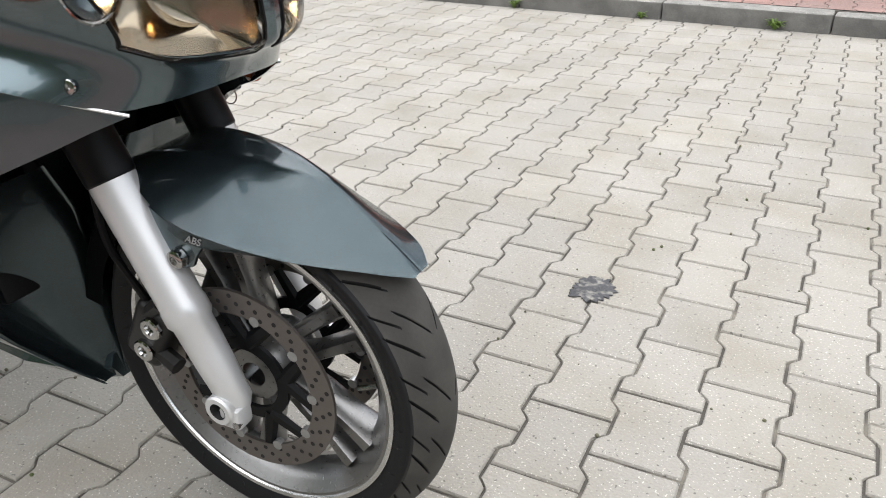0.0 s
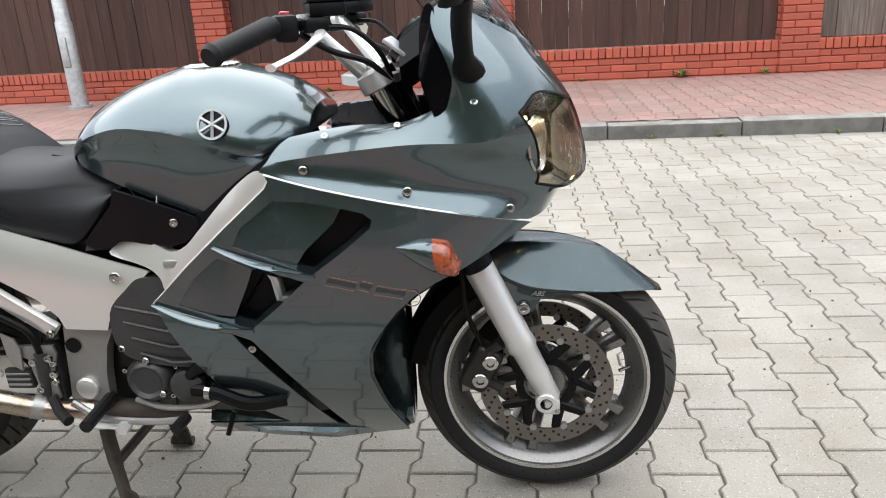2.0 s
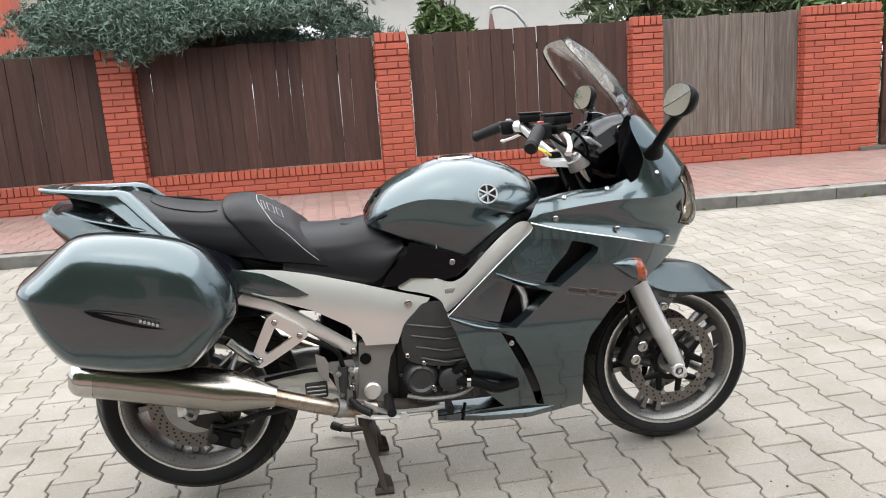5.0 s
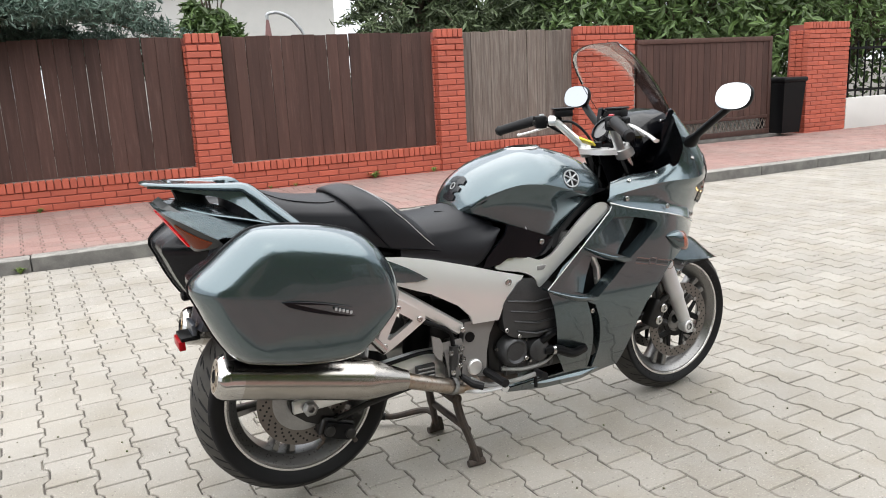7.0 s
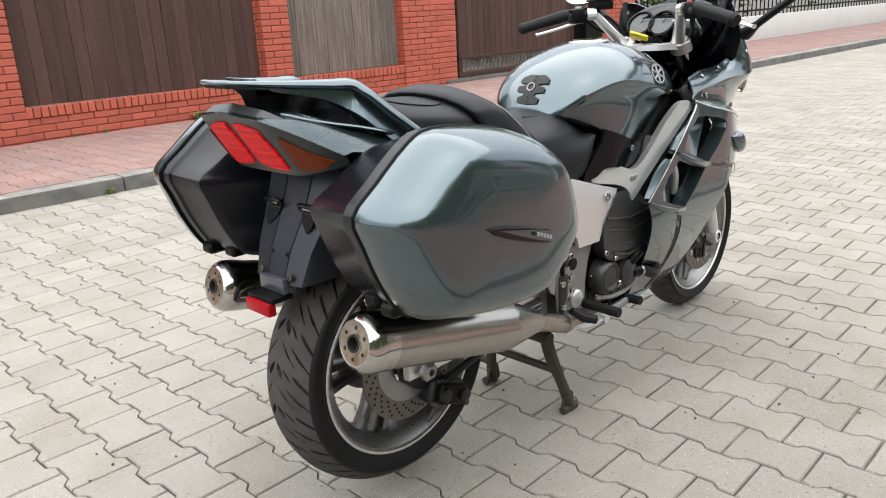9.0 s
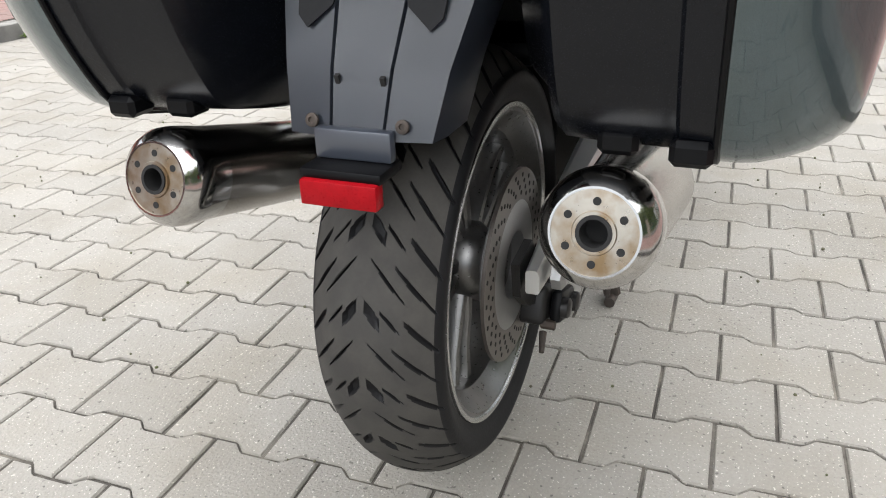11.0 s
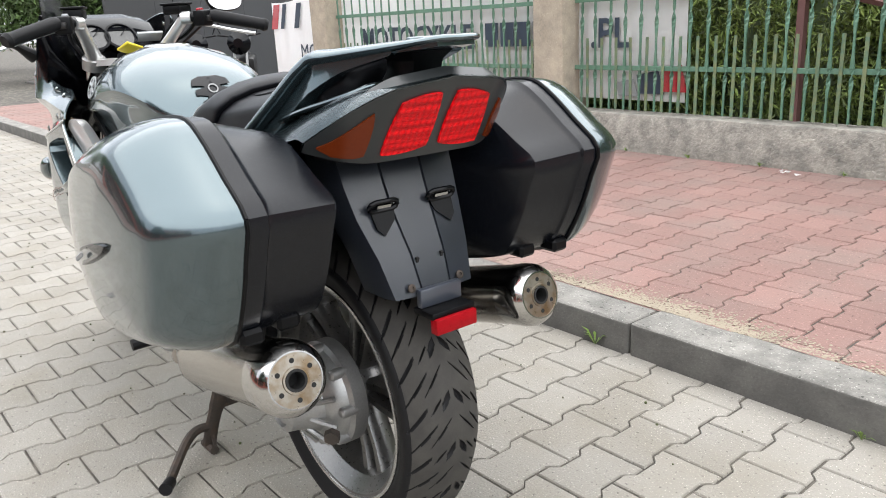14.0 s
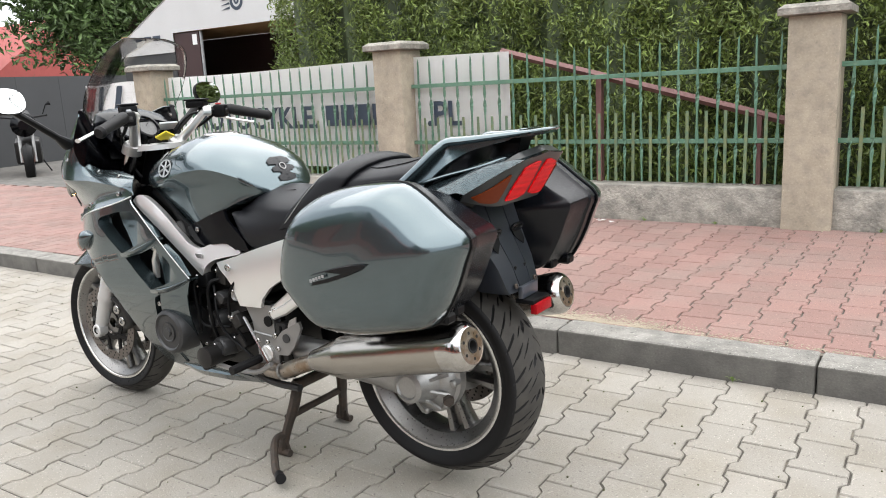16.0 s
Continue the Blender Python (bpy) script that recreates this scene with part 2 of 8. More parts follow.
def cells(m, scale, low, glow):
    """Moulded lens cells: a cell pattern in the colour and in the glow."""
    n, l = m.node_tree.nodes, m.node_tree.links
    b = n["Principled BSDF"]
    geo, vor, ramp = n.new("ShaderNodeNewGeometry"), n.new("ShaderNodeTexVoronoi"), n.new("ShaderNodeMapRange")
    vor.inputs["Scale"].default_value, vor.inputs["Randomness"].default_value = scale, 0.0
    ramp.inputs[1].default_value, ramp.inputs[2].default_value = 0.15, 0.65
    ramp.inputs[3].default_value, ramp.inputs[4].default_value = glow, glow * low
    l.new(geo.outputs["Position"], vor.inputs["Vector"])
    l.new(vor.outputs["Distance"], ramp.inputs[0])
    l.new(ramp.outputs[0], b.inputs["Emission Strength"])


cells(M_RED, 85.0, 0.18, 0.26)


def glass(name, tint, gloss=0.02):
    """Thin clear sheet: what is behind it shows, tinted, under a Fresnel gloss."""
    m = bpy.data.materials.new(name)
    m.use_nodes = True
    n, l = m.node_tree.nodes, m.node_tree.links
    n.remove(n["Principled BSDF"])
    clear, shine, mix, fres = (n.new("ShaderNode" + k) for k in ("BsdfTransparent", "BsdfGlossy", "MixShader", "Fresnel"))
    clear.inputs[0].default_value = (*tint, 1)
    shine.inputs["Roughness"].default_value = gloss
    fres.inputs[0].default_value = 1.22
    l.new(fres.outputs[0], mix.inputs[0])
    l.new(clear.outputs[0], mix.inputs[1])
    l.new(shine.outputs[0], mix.inputs[2])
    l.new(mix.outputs[0], n["Material Output"].inputs[0])
    return m


M_SCREEN = glass("clear_smoked_screen", (0.95, 0.95, 0.94))
M_PUDDLE = mat("sand_film", (0.288, 0.248, 0.188), 0.95, var=0.2, scale=9, fine=160, bump=0.8, dist=0.003)
M_LENS = glass("clear_lens", (0.90, 0.90, 0.88))
M_WINDOW = mat("dark_window_glass", (0.02, 0.025, 0.03), 0.05, var=0.0, bump=0.0, coat=0.5)


# ---- building helpers ----
def part(name, bm, material, parent=None, label="", flat=False, angle=35):
    """Links a bmesh as one mesh object, under a thing or a part."""
    me = bpy.data.meshes.new(name)
    if bm.faces:
        bmesh.ops.recalc_face_normals(bm, faces=bm.faces[:])
    bm.to_mesh(me)
    bm.free()
    me.materials.append(material)
    if not flat:
        me.shade_smooth()
        me.set_sharp_from_angle(angle=radians(angle))
    ob = new(name, me)
    if parent:
        ob.parent = parent
    if label:
        ob["label"] = label
    return ob


def thing(name, label, category, group="", kind="", at=(0, 0, 0)):
    ob = new(name)
    ob.location = at
    return tagged(ob, label, category, group, kind)


def spline(pts, n=8, closed=False):
    """Points along a smooth curve through pts, n to each span."""
    p = [Vector(q) for q in pts]
    k = len(p)
    out = []
    for i in range(k if closed else k - 1):
        if closed:
            a, b, c, d = p[i - 1], p[i], p[(i + 1) % k], p[(i + 2) % k]
        else:
            b, c = p[i], p[i + 1]
            a = p[i - 1] if i else b * 2 - c
            d = p[i + 2] if i + 2 < k else c * 2 - b
        for j in range(n):
            t = j / n
            out.append(0.5 * (2 * b + (c - a) * t + (2 * a - 5 * b + 4 * c - d) * t * t + (3 * b - a - 3 * c + d) * t ** 3))
    if not closed:
        out.append(p[-1].copy())
    return out


def loft(rings, bm=None, closed=True, caps=True):
    bm = bm or bmesh.new()
    vs = [[bm.verts.new(q) for q in r] for r in rings]
    n = len(vs[0])
    for a, b in zip(vs, vs[1:]):
        for i in range(n if closed else n - 1):
            j = (i + 1) % n
            bm.faces.new((a[i], a[j], b[j], b[i]))
    if caps and closed:
        bm.faces.new(vs[0])
        bm.faces.new(list(reversed(vs[-1])))
    return bm


def box(lo, hi, bm=None, bev=0.0, seg=2):
    own = bmesh.new()
    bmesh.ops.create_cube(own, size=1)
    for v in own.verts:
        v.co = Vector([a + (b - a) * (c + 0.5) for a, b, c in zip(lo, hi, v.co)])
    if bev:
        bmesh.ops.bevel(own, geom=own.edges[:], offset=bev, segments=seg, affect="EDGES", profile=0.5)
    return join(own, bm)


def join(own, bm):
    """Adds the mesh own to bm."""
    if bm is None:
        return own
    table = [bm.verts.new(v.co) for v in own.verts]
    own.verts.index_update()
    for f in own.faces:
        bm.faces.new([table[v.index] for v in f.verts])
    own.free()
    return bm


def moved(bm, m):
    bmesh.ops.transform(bm, matrix=m, verts=bm.verts[:])
    return bm


def tube(path, radius, seg=12, bm=None, flat=1.0, up=(0, 0, 1)):
    """A pipe along path; radius: one number or one for each point; flat squeezes it along up."""
    p = [Vector(q) for q in path]
    rr = [radius] * len(p) if isinstance(radius, (int, float)) else list(radius)
    rings, side = [], None
    for i, q in enumerate(p):
        d = (p[min(i + 1, len(p) - 1)] - p[max(i - 1, 0)]).normalized()
        ref = Vector(up) if abs(d.dot(Vector(up))) < 0.95 else Vector((1, 0, 0))
        s = d.cross(ref).normalized()
        if side is not None and s.dot(side) < 0:
            s = -s
        side = s
        u = s.cross(d).normalized()
        rings.append([q + rr[i] * (math.cos(2 * math.pi * k / seg) * s + flat * math.sin(2 * math.pi * k / seg) * u) for k in range(seg)])
    return loft(rings, bm)


def lathe(profile, centre, axis, seg=48, bm=None, arc=2 * math.pi):
    """Turns (distance along axis, radius) round the axis through centre."""
    ax = Vector(axis).normalized()
    s = ax.orthogonal().normalized()
    if abs(ax.y) > 0.9:
        s = Vector((1, 0, 0))
    u = ax.cross(s)
    c = Vector(centre)
    rings = [[c + ax * a + r * (math.cos(arc * k / seg) * s + math.sin(arc * k / seg) * u) for k in range(seg)] for a, r in profile]
    bm = bm or bmesh.new()
    vs = []
    for (a, r), ring in zip(profile, rings):
        vs.append([bm.verts.new(c + ax * a)] if r < 1e-6 else [bm.verts.new(q) for q in ring])
    for a, b in zip(vs, vs[1:]):
        for i in range(seg):
            j = (i + 1) % seg
            quad = [a[i % len(a)], a[j % len(a)], b[j % len(b)], b[i % len(b)]]
            quad = [v for k, v in enumerate(quad) if v not in quad[:k]]
            if len(quad) > 2:
                bm.faces.new(quad)
    return bm


def sheet(outline, s, width, thick=0.004, holes=(), longest=0.035):
    """A panel with an outline in side view (x, z), bent onto y = s * width(x, z), with holes through it."""
    bm = bmesh.new()
    for ring in (outline, *holes):
        vs = [bm.verts.new((q[0], 0, q[1])) for q in ring]
        for a, b in zip(vs, vs[1:] + vs[:1]):
            bm.edges.new((a, b))
    bmesh.ops.triangle_fill(bm, use_beauty=True, use_dissolve=False, edges=bm.edges[:])
    for _ in range(7):
        far = [e for e in bm.edges if e.calc_length() > longest]
        if not far:
            break
        bmesh.ops.subdivide_edges(bm, edges=far, cuts=1)
        bmesh.ops.triangulate(bm, faces=[f for f in bm.faces if len(f.verts) > 3])
        bmesh.ops.beautify_fill(bm, faces=bm.faces[:], edges=[e for e in bm.edges if not e.is_boundary])
    for v in bm.verts:
        v.co.y = s * width(v.co.x, v.co.z)
    bmesh.ops.recalc_face_normals(bm, faces=bm.faces[:])
    if sum(f.normal.y * f.calc_area() for f in bm.faces) * s < 0:
        bmesh.ops.reverse_faces(bm, faces=bm.faces[:])
    if thick:
        bmesh.ops.solidify(bm, geom=bm.faces[:], thickness=thick)
    return bm


def smooth_xz(pts, n=5, closed=True):
    return [(q.x, q.z) for q in spline([(x, 0, z) for x, z in pts], n, closed)]


def bolt(bm, at, axis, r=0.008, h=0.004):
    return lathe([(0, r), (h * 0.7, r), (h, r * 0.75), (h, r * 0.45), (h * 0.4, r * 0.4), (h * 0.4, 0)], at, axis, 12, bm)


def letters(name, body, size, m, material, parent=None, depth=0.001, label="", shear=0.0, bold=0.0):
    cu = bpy.data.curves.new(name, "FONT")
    cu.body, cu.size, cu.extrude, cu.shear = body, size, depth, shear
    cu.resolution_u, cu.offset = 3, bold
    tmp = new(name, cu)
    me = bpy.data.meshes.new_from_object(tmp.evaluated_get(bpy.context.evaluated_depsgraph_get()))
    bpy.data.objects.remove(tmp)
    me.materials.clear()
    me.materials.append(material)
    ob = new(name, me)
    ob.matrix_basis = m
    if parent:
        ob.parent = parent
    if label:
        ob["label"] = label
    return ob


# ---- the street ----
FAR = pose(0, 4.16, 0, 0, 0, -1.5)        # far kerb line: x along it, y away from the road
NEAR = pose(0, -1.085, 0, 0, 0, 0.8)      # near kerb line: x along it, -y away from the road
PITCH, PERIOD, SKEW = 0.1485, 0.2, 1.4
LATTICE = pose(1.43, 0.058, 0, 0, 0, SKEW)
rng = np.random.default_rng(7)


def from_arrays(name, verts, faces, material, parent=None, label="", kind="", smooth=False):
    me = bpy.data.meshes.new(name)
    me.from_pydata(verts, [], faces)
    me.materials.append(material)
    if smooth:
        me.shade_smooth()
    ob = new(name, me)
    if parent:
        ob.parent = parent
    return tagged(ob, label, kind=kind)


def mesh_arrays(bm):
    bm.verts.index_update()
    v = np.array([q.co[:] for q in bm.verts])
    f = [[q.index for q in x.verts] for x in bm.faces]
    return v, f


def scatter(name, base, mats4, material, parent, kind="stuff", label=""):
    """Many copies of the base mesh (verts, faces) joined into one object."""
    v, f = base
    vh = np.c_[v, np.ones(len(v))]
    allv, allf = [], []
    for k, m in enumerate(mats4):
        allv.append((vh @ np.array(m).T)[:, :3])
        off = k * len(v)
        allf.extend([[i + off for i in q] for q in f])
    return from_arrays(name, np.concatenate(allv).tolist(), allf, material, parent, label, kind)


def paver_bm():
    a, w, h = 0.0812, 0.0612, 0.0972
    half = [(-a, -h), (a, -h), (a, -0.06), (w + 0.004, -0.043), (w, -0.036), (w, 0.036), (w + 0.004, 0.043), (a, 0.06)]
    ring = half + [(-x, -y) for x, y in half]
    bm = bmesh.new()

    def level(z, inset):
        return [bm.verts.new((x * (1 - inset / 0.08), y * (1 - inset / 0.1), z)) for x, y in ring]

    rows = [level(-0.03, 0), level(-0.0035, 0), level(0, 0.003)]
    n = len(ring)
    for p, q in zip(rows, rows[1:]):
        for i in range(n):
            bm.faces.new((p[i], p[(i + 1) % n], q[(i + 1) % n], q[i]))
    bm.faces.new(rows[-1])
    return bm


def paving(parent, area, material, near, top, frame_m=LATTICE, clip=()):
    """Double-T pavers over the area (x0, x1, y0, y1); those inside one of the near rectangles are pieces of their own."""
    x0, x1, y0, y1 = area
    bm = paver_bm()
    base = mesh_arrays(bm)
    me = bpy.data.meshes.new("paver")
    bm.to_mesh(me)
    bm.free()
    me.materials.append(material)
    rest, edge_rest, count = [], [], 0
    for k in range(int((x0 - 1.43) / PITCH) - 2, int((x1 - 1.43) / PITCH) + 3):
        for j in range(int(y0 / PERIOD) - 2, int(y1 / PERIOD) + 3):
            lx, ly = k * PITCH, j * PERIOD + 0.1 + (0.1 if k % 2 else 0)
            p = frame_m @ Vector((lx, ly, 0))
            if not (x0 < p.x < x1 and y0 < p.y < y1):
                continue
            m = Matrix.Translation((p.x, p.y, top + rng.uniform(-0.0015, 0.001))) @ pose(0, 0, 0, rng.normal(0, 0.25), rng.normal(0, 0.25), SKEW + rng.normal(0, 0.35))
            if any((p - Vector(q)).dot(Vector(d)) > -0.13 for q, d in clip):
                edge_rest.append(m)
            elif count < 300 and any(a < p.x < b and c < p.y < d for a, b, c, d in near):
                ob = new("paver", me)
                ob.matrix_basis = m
                ob.parent = parent
                count += 1
            else:
                rest.append(m)
    scatter("joined_pavers", base, rest, material, parent, "stuff")
    if edge_rest:
        ob = scatter("cut_pavers", base, edge_rest, material, parent, "stuff")
        bm = bmesh.new()
        bm.from_mesh(ob.data)
        for q, d in clip:
            bmesh.ops.bisect_plane(bm, geom=bm.verts[:] + bm.edges[:] + bm.faces[:], plane_co=q, plane_no=d, clear_outer=True)
        bm.to_mesh(ob.data)
        bm.free()


ground = tagged(part("ground", lathe([(0, 0), (0, 60), (0, 900)], (0, 0, -0.022), (0, 0, 1), 48), M_JOINT, flat=True), "sandy grey ground under the paving", "ground", kind="structure")

road = tagged(part("road", box((-12, -1.2, -0.2), (40, 4.3, -0.0055)), M_JOINT, flat=True),
              "street of light grey double-T concrete pavers", "road", kind="structure")
pavement_near = tagged(part("pavement_near", moved(box((-12, -2.62, -0.2), (16, -0.12, 0.105)), NEAR), M_JOINT, flat=True),
                       "footpath of red double-T concrete pavers", "pavement", kind="structure")
pavement_far = tagged(part("pavement_far", moved(box((-14, 0.12, -0.2), (40, 2.62, 0.105)), FAR), M_JOINT, flat=True),
                      "footpath of faded red concrete pavers", "pavement", kind="structure")


def kerb(name, m, joints, label, s):
    ob = tagged(new(name), label, "kerb", kind="structure")
    for a, b in zip(joints, joints[1:]):
        bm = box((a + 0.003, min(0, s * 0.165), -0.2), (b - 0.003, max(0, s * 0.165), 0.108 + rng.uniform(-0.004, 0.004)), bev=0.012, seg=3)
        bmesh.ops.subdivide_edges(bm, edges=[e for e in bm.edges if e.calc_length() > 0.5], cuts=12, use_grid_fill=True)
        for v in bm.verts:
            if v.co.z > 0.05:
                d = noise.noise(v.co * 9) * 0.003
                v.co += Vector((0, d, d))
        bmesh.ops.recalc_face_normals(bm, faces=bm.faces[:])
        # upward faces take the paler, more speckled concrete, the sides the darker one
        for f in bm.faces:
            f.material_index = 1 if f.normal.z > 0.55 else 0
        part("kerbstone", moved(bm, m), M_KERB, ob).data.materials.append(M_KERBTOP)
    return ob


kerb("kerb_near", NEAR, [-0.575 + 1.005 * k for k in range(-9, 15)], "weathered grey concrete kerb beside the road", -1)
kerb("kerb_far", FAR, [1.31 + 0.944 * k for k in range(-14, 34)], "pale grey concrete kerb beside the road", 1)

# ---- brick and plank fence behind the far footpath ----
WALL_Y = 2.52


def brick_mesh(name, size):
    bm = box([-s / 2 for s in size], [s / 2 for s in size], bev=0.005, seg=1)
    arr = mesh_arrays(bm)
    me = bpy.data.meshes.new(name)
    bm.to_mesh(me)
    bm.free()
    me.materials.append(M_BRICK)
    return me, arr


BRICKS = {"stretcher": brick_mesh("brick", (0.242, 0.11, 0.062)), "header": brick_mesh("brick", (0.112, 0.11, 0.062)),
          "rowlock": brick_mesh("brick", (0.064, 0.13, 0.10))}
brick_budget = [300]


def lay(parent, places, frame_m, near):
    """Bricks at (kind, x, y, z): those in the near stretch are pieces of their own while the budget lasts."""
    rest = {}
    for kind, x, y, z in places:
        m = frame_m @ pose(x, y + rng.normal(0, 0.0015), z, rng.normal(0, 0.4), rng.normal(0, 0.3), rng.normal(0, 0.4))
        if brick_budget[0] > 0 and near[0] < x < near[1]:
            ob = new("brick", BRICKS[kind][0])
            ob.matrix_basis = m
            ob.parent = parent
            brick_budget[0] -= 1
        else:
            rest.setdefault(kind, []).append(m)
    for kind, ms in rest.items():
        scatter("joined_bricks", BRICKS[kind][1], ms, M_BRICK, parent)


def brick_row(x0, x1, y, z, shift):
    out, x = [], x0 - (0.125 if shift else 0)
    while x < x1 - 0.02:
        a, b = max(x, x0), min(x + 0.25, x1)
        if b - a > 0.2:
            out.append(("stretcher", (a + b) / 2, y, z))
        elif b - a > 0.06:
            out.append(("header", (a + b) / 2, y, z))
        x += 0.25
    return out


pillar_spans = [(-6.15, -5.78), (-2.93, -2.56), (0.13, 0.51), (3.13, 3.51), (5.25, 6.22), (9.75, 10.72)]
wall_far = tagged(part("wall_far", moved(box((-9, WALL_Y + 0.012, -0.1), (6.2, WALL_Y + 0.25, 0.40)), FAR), M_MORTAR, flat=True),
                  "low red-painted brick wall under the plank fence", "wall", kind="structure")
places = []
for c in range(4):
    places += brick_row(-7.5, 6.2, WALL_Y + 0.055, 0.085 + 0.071 * c, c % 2)
x = -7.5
while x < 6.2:
    places.append(("rowlock", x, WALL_Y + 0.05, 0.385))
    x += 0.073
BRICKWORK = [(wall_far, places, (-0.9, 1.6))]

for x0, x1 in pillar_spans:
    pil = tagged(part("brick_pillar", moved(box((x0 + 0.012, WALL_Y - 0.018, -0.1), (x1 - 0.012, WALL_Y + 0.36, 1.84)), FAR), M_MORTAR, flat=True),
                 "red-painted brick pillar with a corbelled top in the fence" if x1 - x0 < 0.6 else "wide red-painted brick gate pillar with a corbelled top",
                 "fence pillar", "brick pillars of the fence")
    places = []
    for c in range(24):
        z = 0.085 + 0.071 * c
        y = WALL_Y + 0.025 - (0.012 if c in (20, 22, 23) else 0)
        places += brick_row(x0, x1, y, z, c % 2)
        for sx in (x0 + 0.043, x1 - 0.043):
            for q in (0.14, 0.26):
                places.append(("header", sx, WALL_Y + q, z))
    x = x0 + 0.036
    while x < x1 - 0.02:
        places.append(("rowlock", x, WALL_Y + 0.02, 1.82))
        x += 0.073
    BRICKWORK.append((pil, places, (-0.2, 3.6) if x0 > -0.5 and x1 < 4 else (1, 0)))



def plank_mesh(w, h):
    return box((-w / 2, 0, 0), (w / 2, 0.022, h), bev=0.003, seg=1)


def fence_panel(x0, x1, z0, z1, material, label, y=0.09, frame_m=None):
    ob = thing("plank_fence", label, "fence", "plank panels of the fence")
    n = max(3, round((x1 - x0) / 0.138))
    w = (x1 - x0) / n
    for i in range(n):
        h = z1 - z0 + rng.uniform(-0.012, 0.012)
        bm = plank_mesh(w - rng.uniform(0.0002, 0.0032), h)
        m = FAR @ pose(x0 + w * (i + 0.5), WALL_Y + y + rng.uniform(-0.006, 0.006), z0, rng.normal(0, 0.15), rng.normal(0, 0.18), rng.normal(0, 1.0))
        part("plank", moved(bm, m), material, ob, flat=True)
    for z in (z0 + 0.22, z1 - 0.25):
        part("rail", moved(box((x0, WALL_Y + y + 0.03, z), (x1, WALL_Y + y + 0.07, z + 0.08), bev=0.004), FAR), material, ob)
    return ob


for x0, x1, material, label in [
        (-9.0, -6.17, M_PLANK, "fence panel of dark brown stained vertical planks"),
        (-5.76, -2.95, M_PLANK, "fence panel of dark brown stained vertical planks"),
        (-2.54, 0.11, M_PLANK, "fence panel of dark brown stained vertical planks"),
        (0.53, 3.11, M_PLANK, "fence panel of dark brown stained vertical planks"),
        (3.53, 5.23, M_PLANKOLD, "fence panel of weathered greying brown planks")]:
    fence_panel(x0, x1, 0.44, 1.84, material, label)

gate = thing("sliding_gate", "brown plank sliding gate with a lattice strip in a steel frame", "gate")
for lo, hi in [((6.28, WALL_Y - 0.03, 0.17), (8.95, WALL_Y + 0.03, 0.25)), ((6.28, WALL_Y - 0.03, 0.42), (8.95, WALL_Y + 0.03, 0.47)),
               ((6.28, WALL_Y - 0.03, 1.60), (8.95, WALL_Y + 0.03, 1.67)), ((6.28, WALL_Y - 0.03, 0.25), (6.34, WALL_Y + 0.03, 1.60)),
               ((8.89, WALL_Y - 0.03, 0.25), (8.95, WALL_Y + 0.03, 1.60))]:
    part("gate_frame", moved(box(lo, hi, bev=0.006), FAR), M_PLANK, gate)
for i in range(21):
    a = 6.345 + i * 0.1212
    part("plank", moved(box((a, WALL_Y - 0.01, 0.47), (a + 0.117, WALL_Y + 0.012, 1.60), bev=0.003, seg=1), FAR), M_PLANK, gate, flat=True)
bm = bmesh.new()
for i in range(30):
    a = 6.36 + i * 0.085
    for s in (-1, 1):
        tube([(a, WALL_Y, 0.335 - s * 0.085), (a + 0.085, WALL_Y, 0.335 + s * 0.085)], 0.009, 4, bm)
part("lattice", moved(bm, FAR), M_PLANKOLD, gate)
part("gate_track", moved(box((6.0, WALL_Y - 0.06, 0.10), (9.2, WALL_Y + 0.06, 0.16), bev=0.004), FAR), M_KERB, gate)

wall_white = tagged(part("wall_white", moved(box((10.75, WALL_Y - 0.02, 0), (30, WALL_Y + 0.2, 0.62), bev=0.01), FAR), M_WHITEWALL),
                    "low whitewashed wall under a black metal fence", "wall", kind="structure")
rail_fence = thing("metal_fence", "black steel bar fence on the whitewashed wall", "fence")
for i in range(95):
    part("bar", moved(box((10.9 + i * 0.2, WALL_Y + 0.08, 0.62), (10.92 + i * 0.2, WALL_Y + 0.1, 1.55)), FAR), M_BLACK, rail_fence, flat=True)
for z in (0.72, 1.42):
    part("rail", moved(box((10.8, WALL_Y + 0.075, z), (30, WALL_Y + 0.105, z + 0.04)), FAR), M_BLACK, rail_fence, flat=True)

wheelie_bin = thing("wheelie_bin", "black plastic wheelie bin standing beside the gate pillar", "bin")
part("bin_body", moved(loft([[(9.28 + 0.24 * a * q, WALL_Y + 0.05 + 0.26 * b * q, z) for a, b in ((-1, -1), (1, -1), (1, 1), (-1, 1))] for z, q in ((0.16, 0.82), (0.95, 1.0))]), FAR), M_BLACK, wheelie_bin)
part("lid", moved(box((9.02, WALL_Y - 0.24, 0.95), (9.55, WALL_Y + 0.33, 1.03), bev=0.03), FAR), M_BLACK, wheelie_bin)
for a in (9.1, 9.42):
    part("bin_wheel", moved(lathe([(0, 0), (0, 0.1), (0.05, 0.1), (0.05, 0)], (a, WALL_Y + 0.28, 0.2), (1, 0, 0), 20), FAR), M_BLACK, wheelie_bin)

